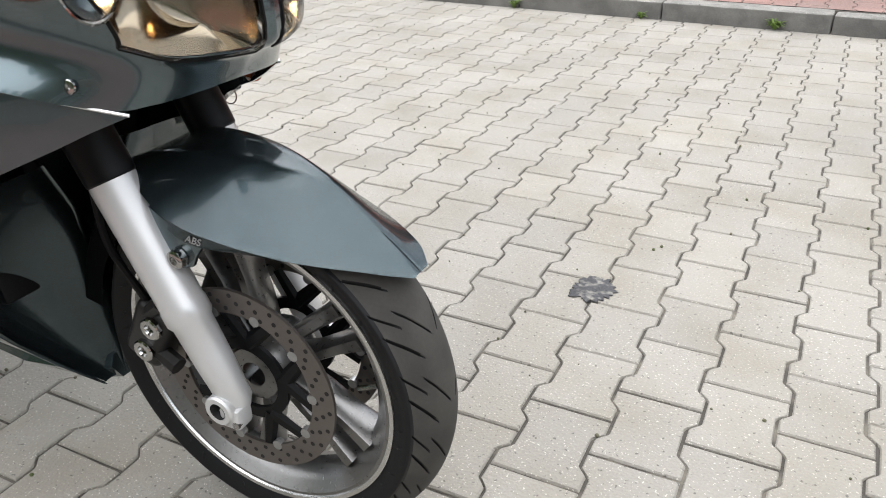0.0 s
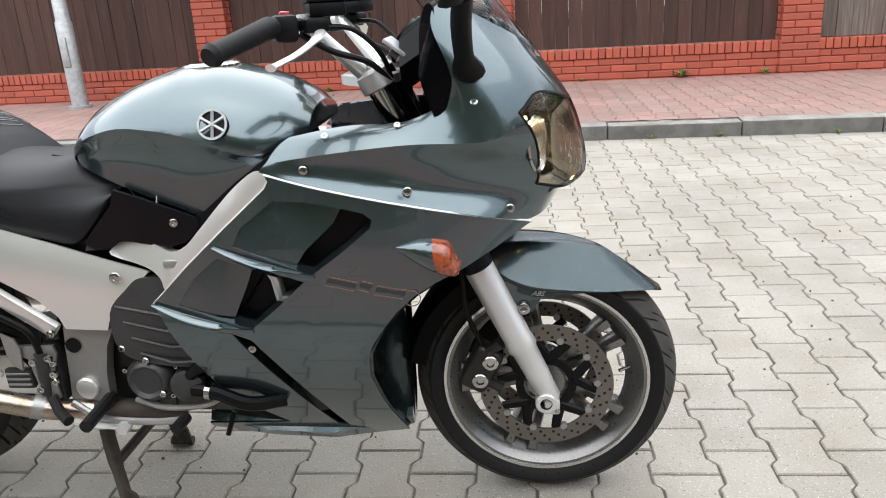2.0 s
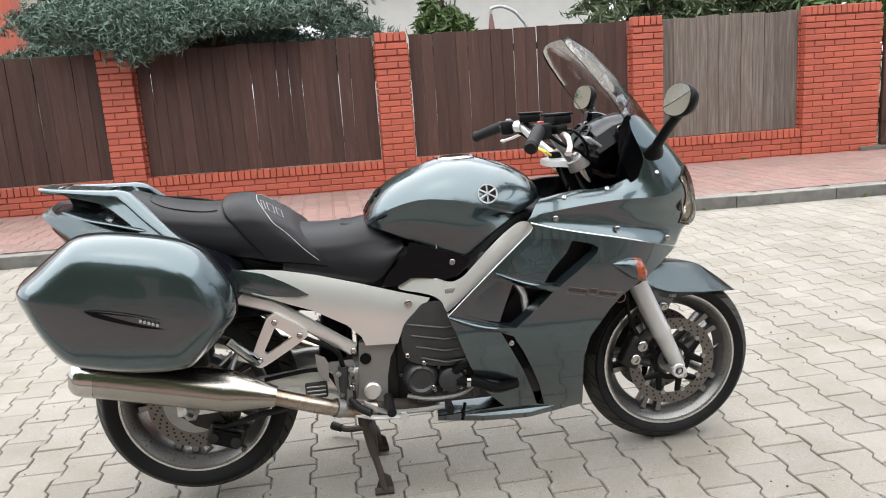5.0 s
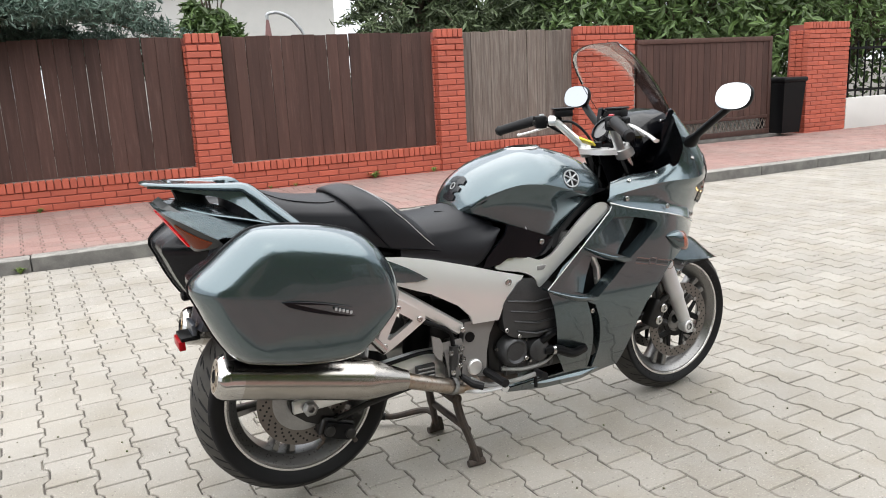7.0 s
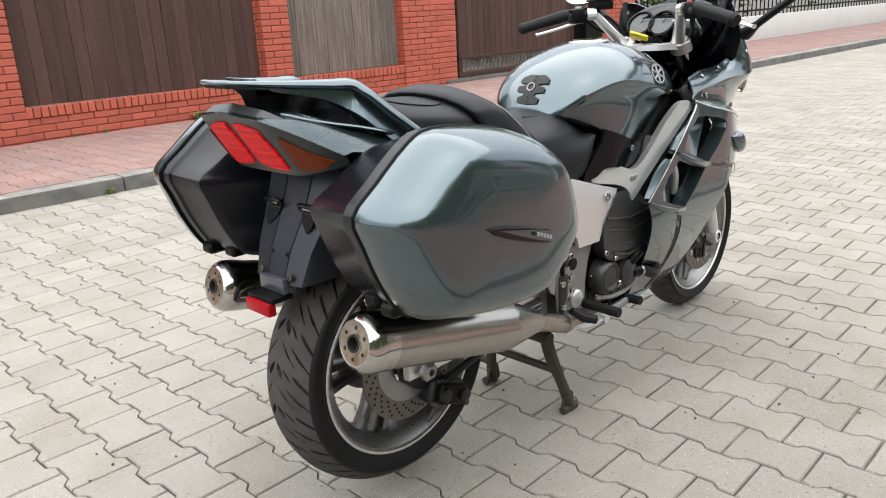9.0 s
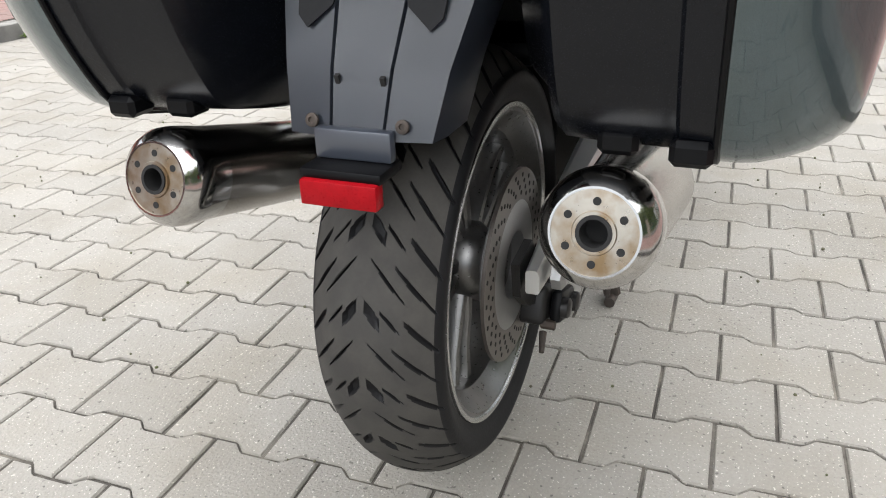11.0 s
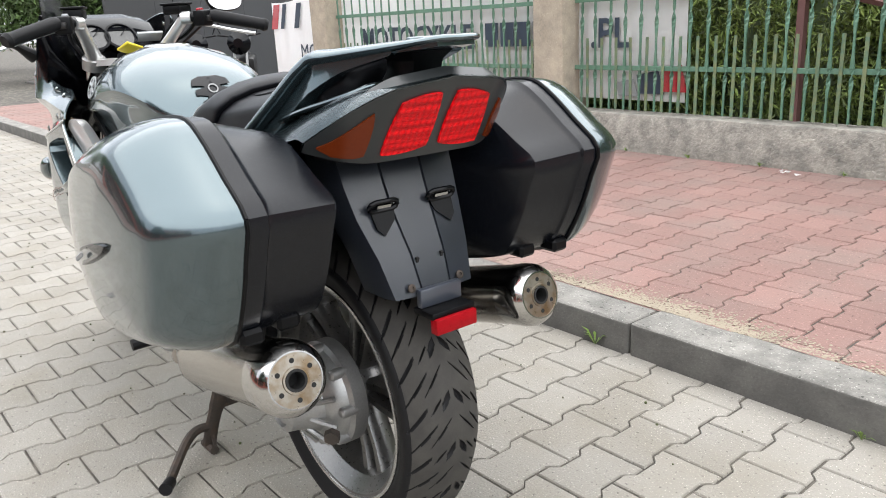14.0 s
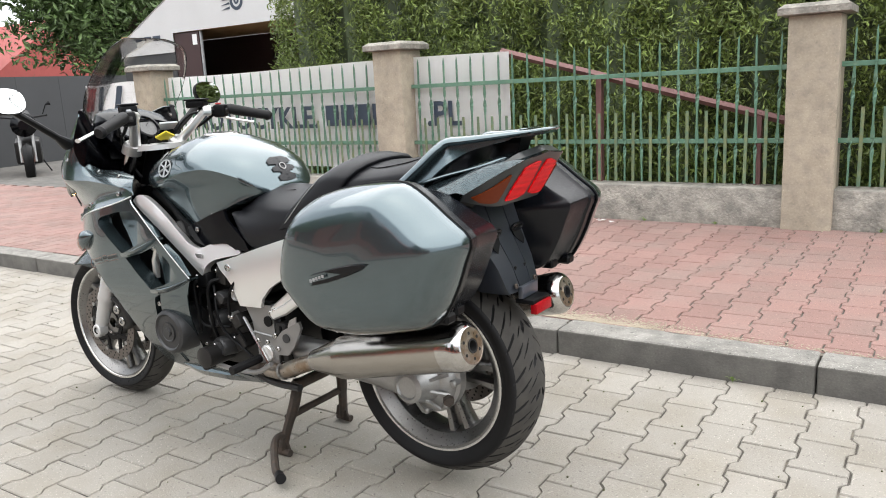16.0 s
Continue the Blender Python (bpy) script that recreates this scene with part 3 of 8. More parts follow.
pole = thing("street_lamp_pole", "galvanised steel lamp pole with a yellow sticker on the footpath", "lamp pole")
part("shaft", lathe([(0.1, 0.0), (0.1, 0.12), (0.14, 0.12), (0.14, 0.085), (1.0, 0.085), (1.02, 0.072), (6.0, 0.055), (6.0, 0)], (-4.08, 6.3, 0), (0, 0, 1), 24), M_GALV, pole)
part("sticker", lathe([(1.62, 0.0735), (1.84, 0.0728)], (-4.08, 6.3, 0), (0, 0, 1), 24), M_YELLOW, pole, "yellow sticker")
part("hatch", box((-4.12, 6.20, 0.55), (-4.04, 6.225, 0.85), bev=0.004), M_GALV, pole)

# ---- green steel fence on a concrete plinth behind the near footpath ----
NF = -2.53
post_centres = [-4.46, -1.17, 2.13, 5.43]
plinth = tagged(part("wall_near", moved(box((-9, NF - 0.24, -0.1), (5.55, NF - 0.03, 0.37), bev=0.012), NEAR), M_CONC), "stained concrete plinth under the green fence", "wall", kind="structure")
for c in post_centres:
    p = thing("fence_post", "yellowish concrete fence post with a cap slab", "fence post", "concrete posts of the green fence")
    bm = box((c - 0.15, NF - 0.29, 0.0), (c + 0.15, NF + 0.015, 1.46), bev=0.012)
    bmesh.ops.subdivide_edges(bm, edges=[e for e in bm.edges if e.calc_length() > 0.5], cuts=14)
    for v in bm.verts:
        v.co += Vector((noise.noise(v.co * 6), noise.noise(v.co * 7 + Vector((3, 0, 0))), 0)) * 0.004
    part("shaft", moved(bm, NEAR), M_POST, p)
    bm = loft([[(c + q * a, NF - 0.137 + q * b, z) for a, b in ((-1, -1), (1, -1), (1, 1), (-1, 1))] for z, q in ((1.46, 0.19), (1.465, 0.205), (1.505, 0.205), (1.53, 0.17))])
    part("cap", moved(bm, NEAR), M_CONC, p)


def twisted_bar(h):
    """A square bar with a flattened, twisted length in the middle and a pointed tip."""
    rings = []
    for k in range(33):
        t = k / 32
        z = t * h
        q = 0.0
        for c in (0.28, 0.63):
            q = max(q, 1 - abs(t - c) / 0.13)
        ang = math.pi * max(0.0, min(1.0, (t - 0.2) / 0.12)) + math.pi * max(0.0, min(1.0, (t - 0.56) / 0.14))
        w, d = 0.006 + 0.010 * q, 0.006 - 0.002 * q
        if t > 0.95:
            w, d = w * (1 - t) / 0.05 + 0.001, d * (1 - t) / 0.05 + 0.001
        rings.append([Matrix.Rotation(ang, 3, "Z") @ Vector((w * a, d * b, 0)) + Vector((0, 0, z)) for a, b in ((-1, -1), (1, -1), (1, 1), (-1, 1))])
    return loft(rings)


bm = twisted_bar(0.99)
TALL = bpy.data.meshes.new("bar")
bm.to_mesh(TALL)
TALL.materials.append(M_GREEN)
bm = box((-0.011, -0.003, 0), (0.011, 0.003, 0.50), bev=0.001, seg=1)
SHORT = bpy.data.meshes.new("bar")
bm.to_mesh(SHORT)
SHORT.materials.append(M_GREENOLD)
for c0, c1 in [(-7.7, -4.46), *zip(post_centres, post_centres[1:])]:
    f = thing("bar_fence", "green steel fence panel of twisted and flat bars", "fence", "panels of the green fence")
    a, b = c0 + 0.15, c1 - 0.15
    n = round((b - a) / 0.131)
    for i in range(n):
        xx = a + (b - a) * (i + 0.5) / n
        ob = new("bar", TALL)
        ob.matrix_basis = NEAR @ pose(xx, NF - 0.12, 0.385, rng.normal(0, 0.5), rng.normal(0, 0.5), rng.uniform(-12, 12))
        ob.parent = f
        if i < n - 1:
            ob = new("bar", SHORT)
            ob.matrix_basis = NEAR @ pose(xx + (b - a) / n / 2, NF - 0.112, 0.385, 0, rng.normal(0, 0.4), 0)
            ob.parent = f
    for z in (0.66, 1.135):
        part("rail", moved(box((a, NF - 0.135, z), (b, NF - 0.118, z + 0.032), bev=0.002, seg=1), NEAR), M_GREEN, f)

brace = thing("brace_frame", "red oxide steel brace frame behind the green fence", "steel frame")
part("diagonal", moved(tube([(1.15, NF - 0.22, 1.39), (-1.0, NF - 0.22, 0.80)], 0.028, 4), NEAR), M_REDOX, brace)
for xx, zz in ((0.32, 1.15), (-0.82, 0.86)):
    part("upright", moved(box((xx - 0.022, NF - 0.25, 0.37), (xx + 0.022, NF - 0.20, zz)), NEAR), M_REDOX, brace)

banner = thing("banner", "white vinyl banner with dark lettering tied behind the green fence", "banner")


def cloth(x0, x1, z0, z1, y):
    rings = []
    for i in range(41):
        t = i / 40
        xx = x0 + (x1 - x0) * t
        rings.append([Vector((xx, y + 0.012 * math.sin(9 * t) * math.sin(3.1 * (j / 8)) + 0.006 * math.sin(31 * t), z0 + (z1 - z0) * (j / 8) + 0.012 * math.sin(6 * t) * (j / 8))) for j in range(9)])
    b = loft(rings, closed=False, caps=False)
    bmesh.ops.solidify(b, geom=b.faces[:], thickness=0.002)
    return b


part("banner_sheet", moved(cloth(1.06, 5.25, 0.45, 1.385, NF - 0.18), NEAR), M_BANNER, banner)
letters("lettering", "MOTOCYKLE.", 0.285, NEAR @ pose(4.86, NF - 0.155, 0.82, 90, 0, 180), M_INK, banner, bold=0.006)
for i in range(4):
    xx = 3.0 - 0.185 * i
    part("print_bar", moved(box((xx - 0.155, NF - 0.158, 0.83), (xx, NF - 0.154, 1.02)), NEAR), M_INK, banner, flat=True)
letters("lettering", ".PL", 0.285, NEAR @ pose(1.86, NF - 0.155, 0.82, 90, 0, 180), M_INK, banner, bold=0.006)
for a, c, z0, z1, material in ((1.42, 1.26, 0.50, 0.66, M_INK), (1.22, 1.08, 0.52, 0.70, M_CARRED), (1.60, 1.47, 0.48, 0.60, M_GALV)):
    part("print_patch", moved(loft([[(a, y, z0), (c - 0.05, y, z0), (c, y, z1), (a + 0.02, y, z1 - 0.03)] for y in (NF - 0.158, NF - 0.154)]), NEAR), material, banner, flat=True)
banner_b = thing("banner", "white banner with a red and dark print behind the fence", "banner")
part("banner_sheet", moved(cloth(5.60, 6.65, 0.32, 1.36, NF - 0.10), NEAR), M_BANNER, banner_b)
for a, c, material in ((6.66, 6.52, M_CARRED), (6.44, 6.36, M_INK), (6.12, 6.02, M_INK)):
    part("print_patch", moved(loft([[(a, y, 1.06), (c, y, 1.06), (c - 0.10, y, 1.33), (a - 0.10, y, 1.33)] for y in (NF - 0.082, NF - 0.078)]), NEAR), material, banner_b, flat=True)
letters("lettering", "MO", 0.24, NEAR @ pose(6.02, NF - 0.078, 0.72, 90, 0, 180), M_INK, banner_b)



# ---- the motorcycle on its centre stand ----
bike = thing("motorcycle", "teal-grey sport touring motorcycle with side cases on its centre stand", "motorcycle")
FA, RA = Vector((0.797, 0, 0.296)), Vector((-0.746, 0, 0.347))


def tyre(centre, radius, half, bead, n_tread, seg, groove, cuts):
    """A road tyre: sipes, swept grooves and a row of paired wedge slots are cut into the crown."""
    rr = 0.230
    prof = spline([(-bead, 0, rr), (-half * 0.93, 0, rr + 0.016), (-half, 0, rr + 0.45 * (radius - rr)), (-half * 0.86, 0, radius - 0.030),
                   (-half * 0.48, 0, radius - 0.008), (0, 0, radius), (half * 0.48, 0, radius - 0.008), (half * 0.86, 0, radius - 0.030),
                   (half, 0, rr + 0.45 * (radius - rr)), (half * 0.93, 0, rr + 0.016), (bead, 0, rr)], 9)
    bm = bmesh.new()
    rows, cut = [], {}
    for k in range(seg):
        ph = k * n_tread / seg
        row = []
        for i, p in enumerate(prof):
            y, r = p.x, p.z
            u = abs(y) / half
            th = 2 * math.pi * (k / seg + (0.95 * u + 0.12 * u * u) / n_tread)
            deep = 0.0
            if r > radius - 0.055:
                for lo, hi, at, wide in cuts:
                    if lo < u < hi:
                        q = (u - lo) / (hi - lo)
                        f = (ph - at) % 1.0
                        f = min(f, 1.0 - f)
                        here = wide * (0.35 + 0.65 * math.sin(math.pi * min(1.0, 0.12 + 0.8 * q)))
                        edge = min(1.0, 8 * q, 8 * (1 - q))
                        deep = max(deep, edge * max(0.0, min(1.0, (here - f) / 0.018)))
            r -= groove * deep
            cut[k, i] = deep > 0.4
            row.append(bm.verts.new((centre.x + r * math.cos(th), centre.y + y, centre.z + r * math.sin(th))))
        rows.append(row)
    for k in range(seg):
        j = (k + 1) % seg
        for i in range(len(prof) - 1):
            f = bm.faces.new((rows[k][i], rows[k][i + 1], rows[j][i + 1], rows[j][i]))
            # unworn grooves keep the black rubber, which also paints in their shade
            worn = abs(prof[i].x + prof[i + 1].x) / 2 < half * 0.90 and prof[i].z > radius - 0.04
            f.material_index = 1 if worn and not (cut[k, i] or cut[k, i + 1] or cut[j, i] or cut[j, i + 1]) else 0
    return bm


def squared(bm, k=0.5):
    """Pushes a disc lying in y and z towards a rounded square."""
    for v in bm.verts:
        y, z = v.co.y, v.co.z
        r = math.hypot(y, z)
        if r > 1e-6:
            f = r / (abs(y) ** 3.2 + abs(z) ** 3.2) ** (1 / 3.2)
            v.co.y, v.co.z = y * (1 + k * (f - 1)), z * (1 + k * (f - 1))
    return bm


def ring_part(bm, c, y0, y1, r0, r1, seg=64):
    """A flat ring across y0..y1 between the radii r0 and r1."""
    return lathe([(y0, r0), (y0, r1), (y1, r1), (y1, r0), (y0, r0)], (c.x, 0, c.z), (0, 1, 0), seg, bm)


def rim(centre, half, bead):
    b = half
    prof = [(-b, 0.218), (-b, 0.231), (-b + 0.006, 0.231), (-b + 0.009, 0.220), (-b + 0.016, 0.214), (-b + 0.03, 0.198), (0, 0.192), (b - 0.03, 0.198),
            (b - 0.016, 0.214), (b - 0.009, 0.220), (b - 0.006, 0.231), (b, 0.231), (b, 0.218), (b - 0.012, 0.206), (b - 0.028, 0.190), (0, 0.183), (-b + 0.028, 0.190), (-b + 0.012, 0.206), (-b, 0.218)]
    bm = lathe(prof, (centre.x, 0, centre.z), (0, 1, 0), 96)
    lathe([(-0.05, 0.02), (-0.05, 0.042), (-0.03, 0.056), (0.03, 0.056), (0.05, 0.042), (0.05, 0.02)], (centre.x, 0, centre.z), (0, 1, 0), 32, bm)
    return bm


def spoke(centre, ang, s):
    """One of a pair of spokes between hub and rim."""
    d = Vector((math.cos(ang), 0, math.sin(ang)))
    n = Vector((-d.z, 0, d.x))
    rings = []
    for r, off, w, h in ((0.046, 0.010, 0.013, 0.024), (0.09, 0.019, 0.011, 0.024), (0.14, 0.023, 0.011, 0.024), (0.192, 0.028, 0.015, 0.030)):
        c = centre + d * r + n * s * off
        rings.append([c + n * w * a + Vector((0, h * b, 0)) for a, b in ((-1, -0.6), (-0.6, -1), (0.6, -1), (1, -0.6), (1, 0.6), (0.6, 1), (-0.6, 1), (-1, 0.6))])
    return loft(rings)


def disc(centre, y, r0, r1, parent, rows, n_holes):
    d = part("brake_disc", ring_part(bmesh.new(), centre, y - 0.0025, y + 0.0025, r0, r1), M_DISC, parent, "drilled steel brake disc")
    bm = bmesh.new()
    for q in range(n_holes):
        for k in range(rows):
            a = 2 * math.pi * (q + 0.33 * k) / n_holes
            r = r0 + (r1 - r0) * (0.22 + 0.56 * k / max(1, rows - 1))
            c = (centre.x + r * math.cos(a), y - 0.0029, centre.z + r * math.sin(a))
            lathe([(0, 0), (0, 0.0036), (0.0058, 0.0036), (0.0058, 0)], c, (0, 1, 0), 8, bm)
    tagged(part("disc_drilling", bm, M_HOLE, parent, "drilled holes"), kind="stuff")
    return d


FRONT_CUTS = ((0.10, 0.62, 0.10, 0.030), (0.48, 0.95, 0.50, 0.034), (0.62, 0.97, 0.85, 0.026))
REAR_CUTS = ((0.07, 0.25, 0.12, 0.100), (0.12, 0.58, 0.52, 0.026), (0.30, 0.50, 0.95, 0.030), (0.44, 0.95, 0.25, 0.036), (0.58, 0.97, 0.76, 0.052))


def wheel(name, centre, radius, half, bead, rimhalf, n_tread, seg, cuts, label):
    w = part(name, rim(centre, rimhalf, bead), M_RIM, bike, label)
    part("tyre", tyre(centre, radius, half, bead, n_tread, seg, 0.006, cuts), M_RUBBER, w, "black road tyre with a worn grey crown and swept grooves", angle=50).data.materials.append(M_TREAD)
    for s in (-1, 1):
        part("rim_lip", lathe([(s * (rimhalf - 0.014), 0.209), (s * (rimhalf - 0.004), 0.2150), (s * (rimhalf - 0.002), 0.2190), (s * (rimhalf - 0.004), 0.2205), (s * (rimhalf + 0.003), 0.2245), (s * (rimhalf + 0.0035), 0.2310), (s * (rimhalf - 0.004), 0.2330), (s * (rimhalf - 0.014), 0.209)], (centre.x, 0, centre.z), (0, 1, 0), 96), M_LIP, w, "bright machined rim lip")
    for k in range(5):
        for s in (-1, 1):
            part("spoke", spoke(centre, math.pi / 2 + 2 * math.pi * k / 5 + 0.3, s), M_RIM, w)
    part("valve", tube([(centre.x + 0.19, -0.02, centre.z + 0.02), (centre.x + 0.165, -0.03, centre.z + 0.015)], 0.004, 8), M_CHROME, w)
    return w


front = wheel("front_wheel", FA, 0.2965, 0.060, 0.046, 0.047, 18, 1008, FRONT_CUTS, "silver alloy front wheel with paired spokes")
for s in (-1, 1):
    disc(FA, s * 0.064, 0.112, 0.149, front, 3, 26)
    bm = ring_part(bmesh.new(), FA, s * 0.058 - 0.003, s * 0.058 + 0.003, 0.05, 0.068, 40)
    for k in range(5):
        a = 2 * math.pi * k / 5 + 0.2
        for t in (-0.34, 0.34):
            part("carrier_arm", tube([FA + Vector((0.062 * math.cos(a), s * 0.058, 0.062 * math.sin(a))), FA + Vector((0.113 * math.cos(a + t), s * 0.061, 0.113 * math.sin(a + t)))], [0.013, 0.010], 6, flat=0.5, up=(0, 1, 0)), M_BLACK, front)
    part("disc_carrier", bm, M_BLACK, front, "black disc carrier")
    for k in range(10):
        a = 2 * math.pi * k / 10 + 0.03
        part("disc_bobbin", lathe([(-0.005, 0), (-0.005, 0.008), (0.005, 0.008), (0.005, 0.0)], (FA.x + 0.113 * math.cos(a), s * 0.062, FA.z + 0.113 * math.sin(a)), (0, 1, 0), 12), M_CAST, front)

rear = wheel("rear_wheel", RA, 0.312, 0.0845, 0.070, 0.071, 20, 1080, REAR_CUTS, "silver alloy rear wheel with paired spokes")
disc(RA, -0.088, 0.095, 0.141, rear, 4, 24)
part("disc_carrier", ring_part(bmesh.new(), RA, -0.09, -0.07, 0.05, 0.1, 40), M_CAST, rear)

# front fork, brakes and mudguard
FORK_TOP, FORK_AX, FORK_Y = Vector((0.478, 0, 0.985)), Vector((0.800, 0, 0.296)), 0.098
axis = (FORK_AX - FORK_TOP).normalized()
length = (FORK_AX - FORK_TOP).length
for s in (-1, 1):
    top = FORK_TOP + Vector((0, s * FORK_Y, 0))
    leg = part("fork_leg", lathe([(length - 0.335, 0.0), (length - 0.335, 0.031), (length - 0.325, 0.032), (length - 0.150, 0.031), (length - 0.146, 0.0325), (length - 0.126, 0.0325), (length - 0.118, 0.028), (length - 0.06, 0.0265), (length + 0.010, 0.023), (length + 0.024, 0.014), (length + 0.024, 0)], top, axis, 28), M_FORK, bike, "silver lower fork leg")
    part("fork_tube", lathe([(-0.02, 0), (-0.02, 0.024), (length - 0.44, 0.024), (length - 0.44, 0.0)], top, axis, 24), M_CHROME, leg, "polished upper fork tube")
    part("dust_cover", lathe([(length - 0.47, 0.0), (length - 0.47, 0.034), (length - 0.40, 0.036), (length - 0.395, 0.034), (length - 0.345, 0.034), (length - 0.334, 0.0335), (length - 0.330, 0.030)], top, axis, 24), M_BLACK, leg, "black fork dust cover")
    eye = FORK_AX + Vector((-0.006, s * (FORK_Y + 0.009), -0.012))
    clamp_bm = lathe([(-0.016, 0.0), (-0.016, 0.0235), (0.018, 0.0235), (0.021, 0.021), (0.021, 0.0135), (0.004, 0.0125), (0.004, 0)], eye, (0, s, 0), 28)
    box((eye.x - 0.004, eye.y - 0.016, eye.z - 0.030), (eye.x + 0.030, eye.y + 0.016, eye.z + 0.004), clamp_bm, bev=0.006)
    part("axle_clamp", clamp_bm, M_FORK, leg)
    part("axle_hole", lathe([(0.0055, 0), (0.0055, 0.0120), (0.0214, 0.0128)], eye, (0, s, 0), 24), M_HOLE, leg)
    part("pinch_bolt", lathe([(-0.004, 0.0), (-0.004, 0.0062), (0.004, 0.0062), (0.004, 0.0)], eye + Vector((0.024, s * 0.012, -0.02)), (0, s, 0), 10), M_CHROME, leg)
    cal = part("brake_caliper", moved(box((-0.055, -0.026, -0.033), (0.055, 0.026, 0.033), bev=0.014, seg=3), pose(0.655, s * 0.078, 0.355, 0, -62, 0)), M_ENGINE, bike, "black front brake caliper")
    part("caliper_bracket", tube([(0.70, s * 0.098, 0.42), (0.66, s * 0.09, 0.39), (0.655, s * 0.09, 0.33), (0.70, s * 0.095, 0.31)], 0.014, 8), M_ENGINE, cal)
    for q in ((0.676, 0.376), (0.652, 0.333)):
        part("star_bolt", lathe([(0, 0.0), (0, 0.018), (0.006, 0.018), (0.008, 0.0155), (0.008, 0.009), (0.003, 0.007), (0.003, 0)], (q[0], s * 0.104, q[1]), (0, s, 0), 10), M_CHROME, cal, "chrome star-head bolt")
    part("brake_hose", tube(spline([(0.66, s * 0.09, 0.41), (0.63, s * 0.105, 0.50), (0.62, s * 0.10, 0.60), (0.58, s * 0.08, 0.72)], 6), 0.006, 8), M_BLACK, bike)

GUARD = [(0.655, 0.612, 0.052, 0.602, 0.596, 0.082), (0.690, 0.624, 0.050, 0.590, 0.575, 0.090), (0.725, 0.629, 0.048, 0.568, 0.545, 0.098), (0.770, 0.630, 0.043, 0.552, 0.527, 0.103),
         (0.820, 0.627, 0.034, 0.545, 0.528, 0.104), (0.870, 0.619, 0.021, 0.539, 0.531, 0.101), (0.918, 0.605, 0.006, 0.533, 0.5285, 0.093), (0.960, 0.576, 0.003, 0.5265, 0.523, 0.078),
         (1.000, 0.545, 0.002, 0.519, 0.516, 0.058), (1.030, 0.520, 0.001, 0.511, 0.509, 0.040), (1.052, 0.501, 0.0005, 0.5005, 0.4995, 0.016)]


def stations(rows, n=6):
    """Rows of numbers, interpolated smoothly."""
    lo = [spline([(r[0], r[1], r[2]) for r in rows], n), spline([(r[3], r[4], r[5]) for r in rows], n)]
    return [(*a, *b) for a, b in zip(*lo)]


rings = []
for x, zt, yr, zc, zh, w in stations(GUARD, 5):
    half = [(yr * 0.55, zt - 0.002), (yr, zt - 0.001), (yr + (w - yr) * 0.08, zt - (zt - zc) * 0.045), (yr + (w - yr) * 0.33, zt - (zt - zc) * 0.27), (yr + (w - yr) * 0.63, zt - (zt - zc) * 0.57), (yr + (w - yr) * 0.95, zt - (zt - zc) * 0.92),
            (w + 0.002, zc), (w - 0.004, zc - 0.16 * (zc - zh)), (w - 0.005, zc - 0.5 * (zc - zh)), (w - 0.004, zh)]
    rings.append([Vector((x, -y, z)) for y, z in reversed(half)] + [Vector((x, 0, zt - 0.003 * min(1.0, yr / 0.03)))] + [Vector((x, y, z)) for y, z in half])
bm = loft(rings, closed=False, caps=False)
bmesh.ops.solidify(bm, geom=bm.faces[:], thickness=-0.004)
fender = part("front_mudguard", bm, M_PAINT, bike, "glossy teal-grey front mudguard with a creased flank", angle=34)
for s in (-1, 1):
    part("mudguard_bracket", sheet([(0.700, 0.570), (0.74, 0.548), (0.80, 0.536), (0.778, 0.508), (0.770, 0.492), (0.750, 0.486), (0.733, 0.497), (0.712, 0.535)], s, lambda x, z: 0.0965 - 0.10 * max(0.0, z - 0.535), 0.006), M_PAINT, fender)
    part("mudguard_bolt", lathe([(0, 0.0), (0, 0.014), (0.010, 0.013), (0.012, 0.010), (0.012, 0.006), (0.008, 0.005), (0.008, 0)], (0.751, s * 0.098, 0.503), (0, s, 0), 18), M_CHROME, fender, "chrome bolt")
    letters("lettering", "ABS", 0.0150, pose(0.768 if s < 0 else 0.806, s * 0.1005, 0.531, 90, 5 if s < 0 else -5, 0 if s < 0 else 180), M_PIPING, fender, 0.0006, shear=0.4)
rings = []
for k in range(14):
    a = radians(104 + 4.95 * k)
    c = FA + Vector((0.318 * math.cos(a), 0, 0.318 * math.sin(a)))
    o = Vector((math.cos(a), 0, math.sin(a)))
    rings.append([c + Vector((0, y, 0)) + o * d for y, d in ((-0.066, -0.045), (-0.066, -0.01), (-0.045, 0.008), (0, 0.014), (0.045, 0.008), (0.066, -0.01), (0.066, -0.045))])
bm = loft(rings, closed=False, caps=False)
bmesh.ops.solidify(bm, geom=bm.faces[:], thickness=-0.004)
part("rear_flap", bm, M_BLACK, fender, "black rear half of the mudguard")


# fairing
def fair_w(x, z):
    """Half-width of the side fairing: full at the vents, tucked in towards nose and keel."""
    w = 0.268 - 1.48 * max(0.0, x - 0.47) ** 2 - 0.25 * max(0.0, 0.2 - x) ** 2 - 0.10 * max(0.0, z - 0.70)
    if z < 0.55:
        w -= 0.262 * min(1.0, (0.55 - z) / 0.42) ** 1.5
    return w


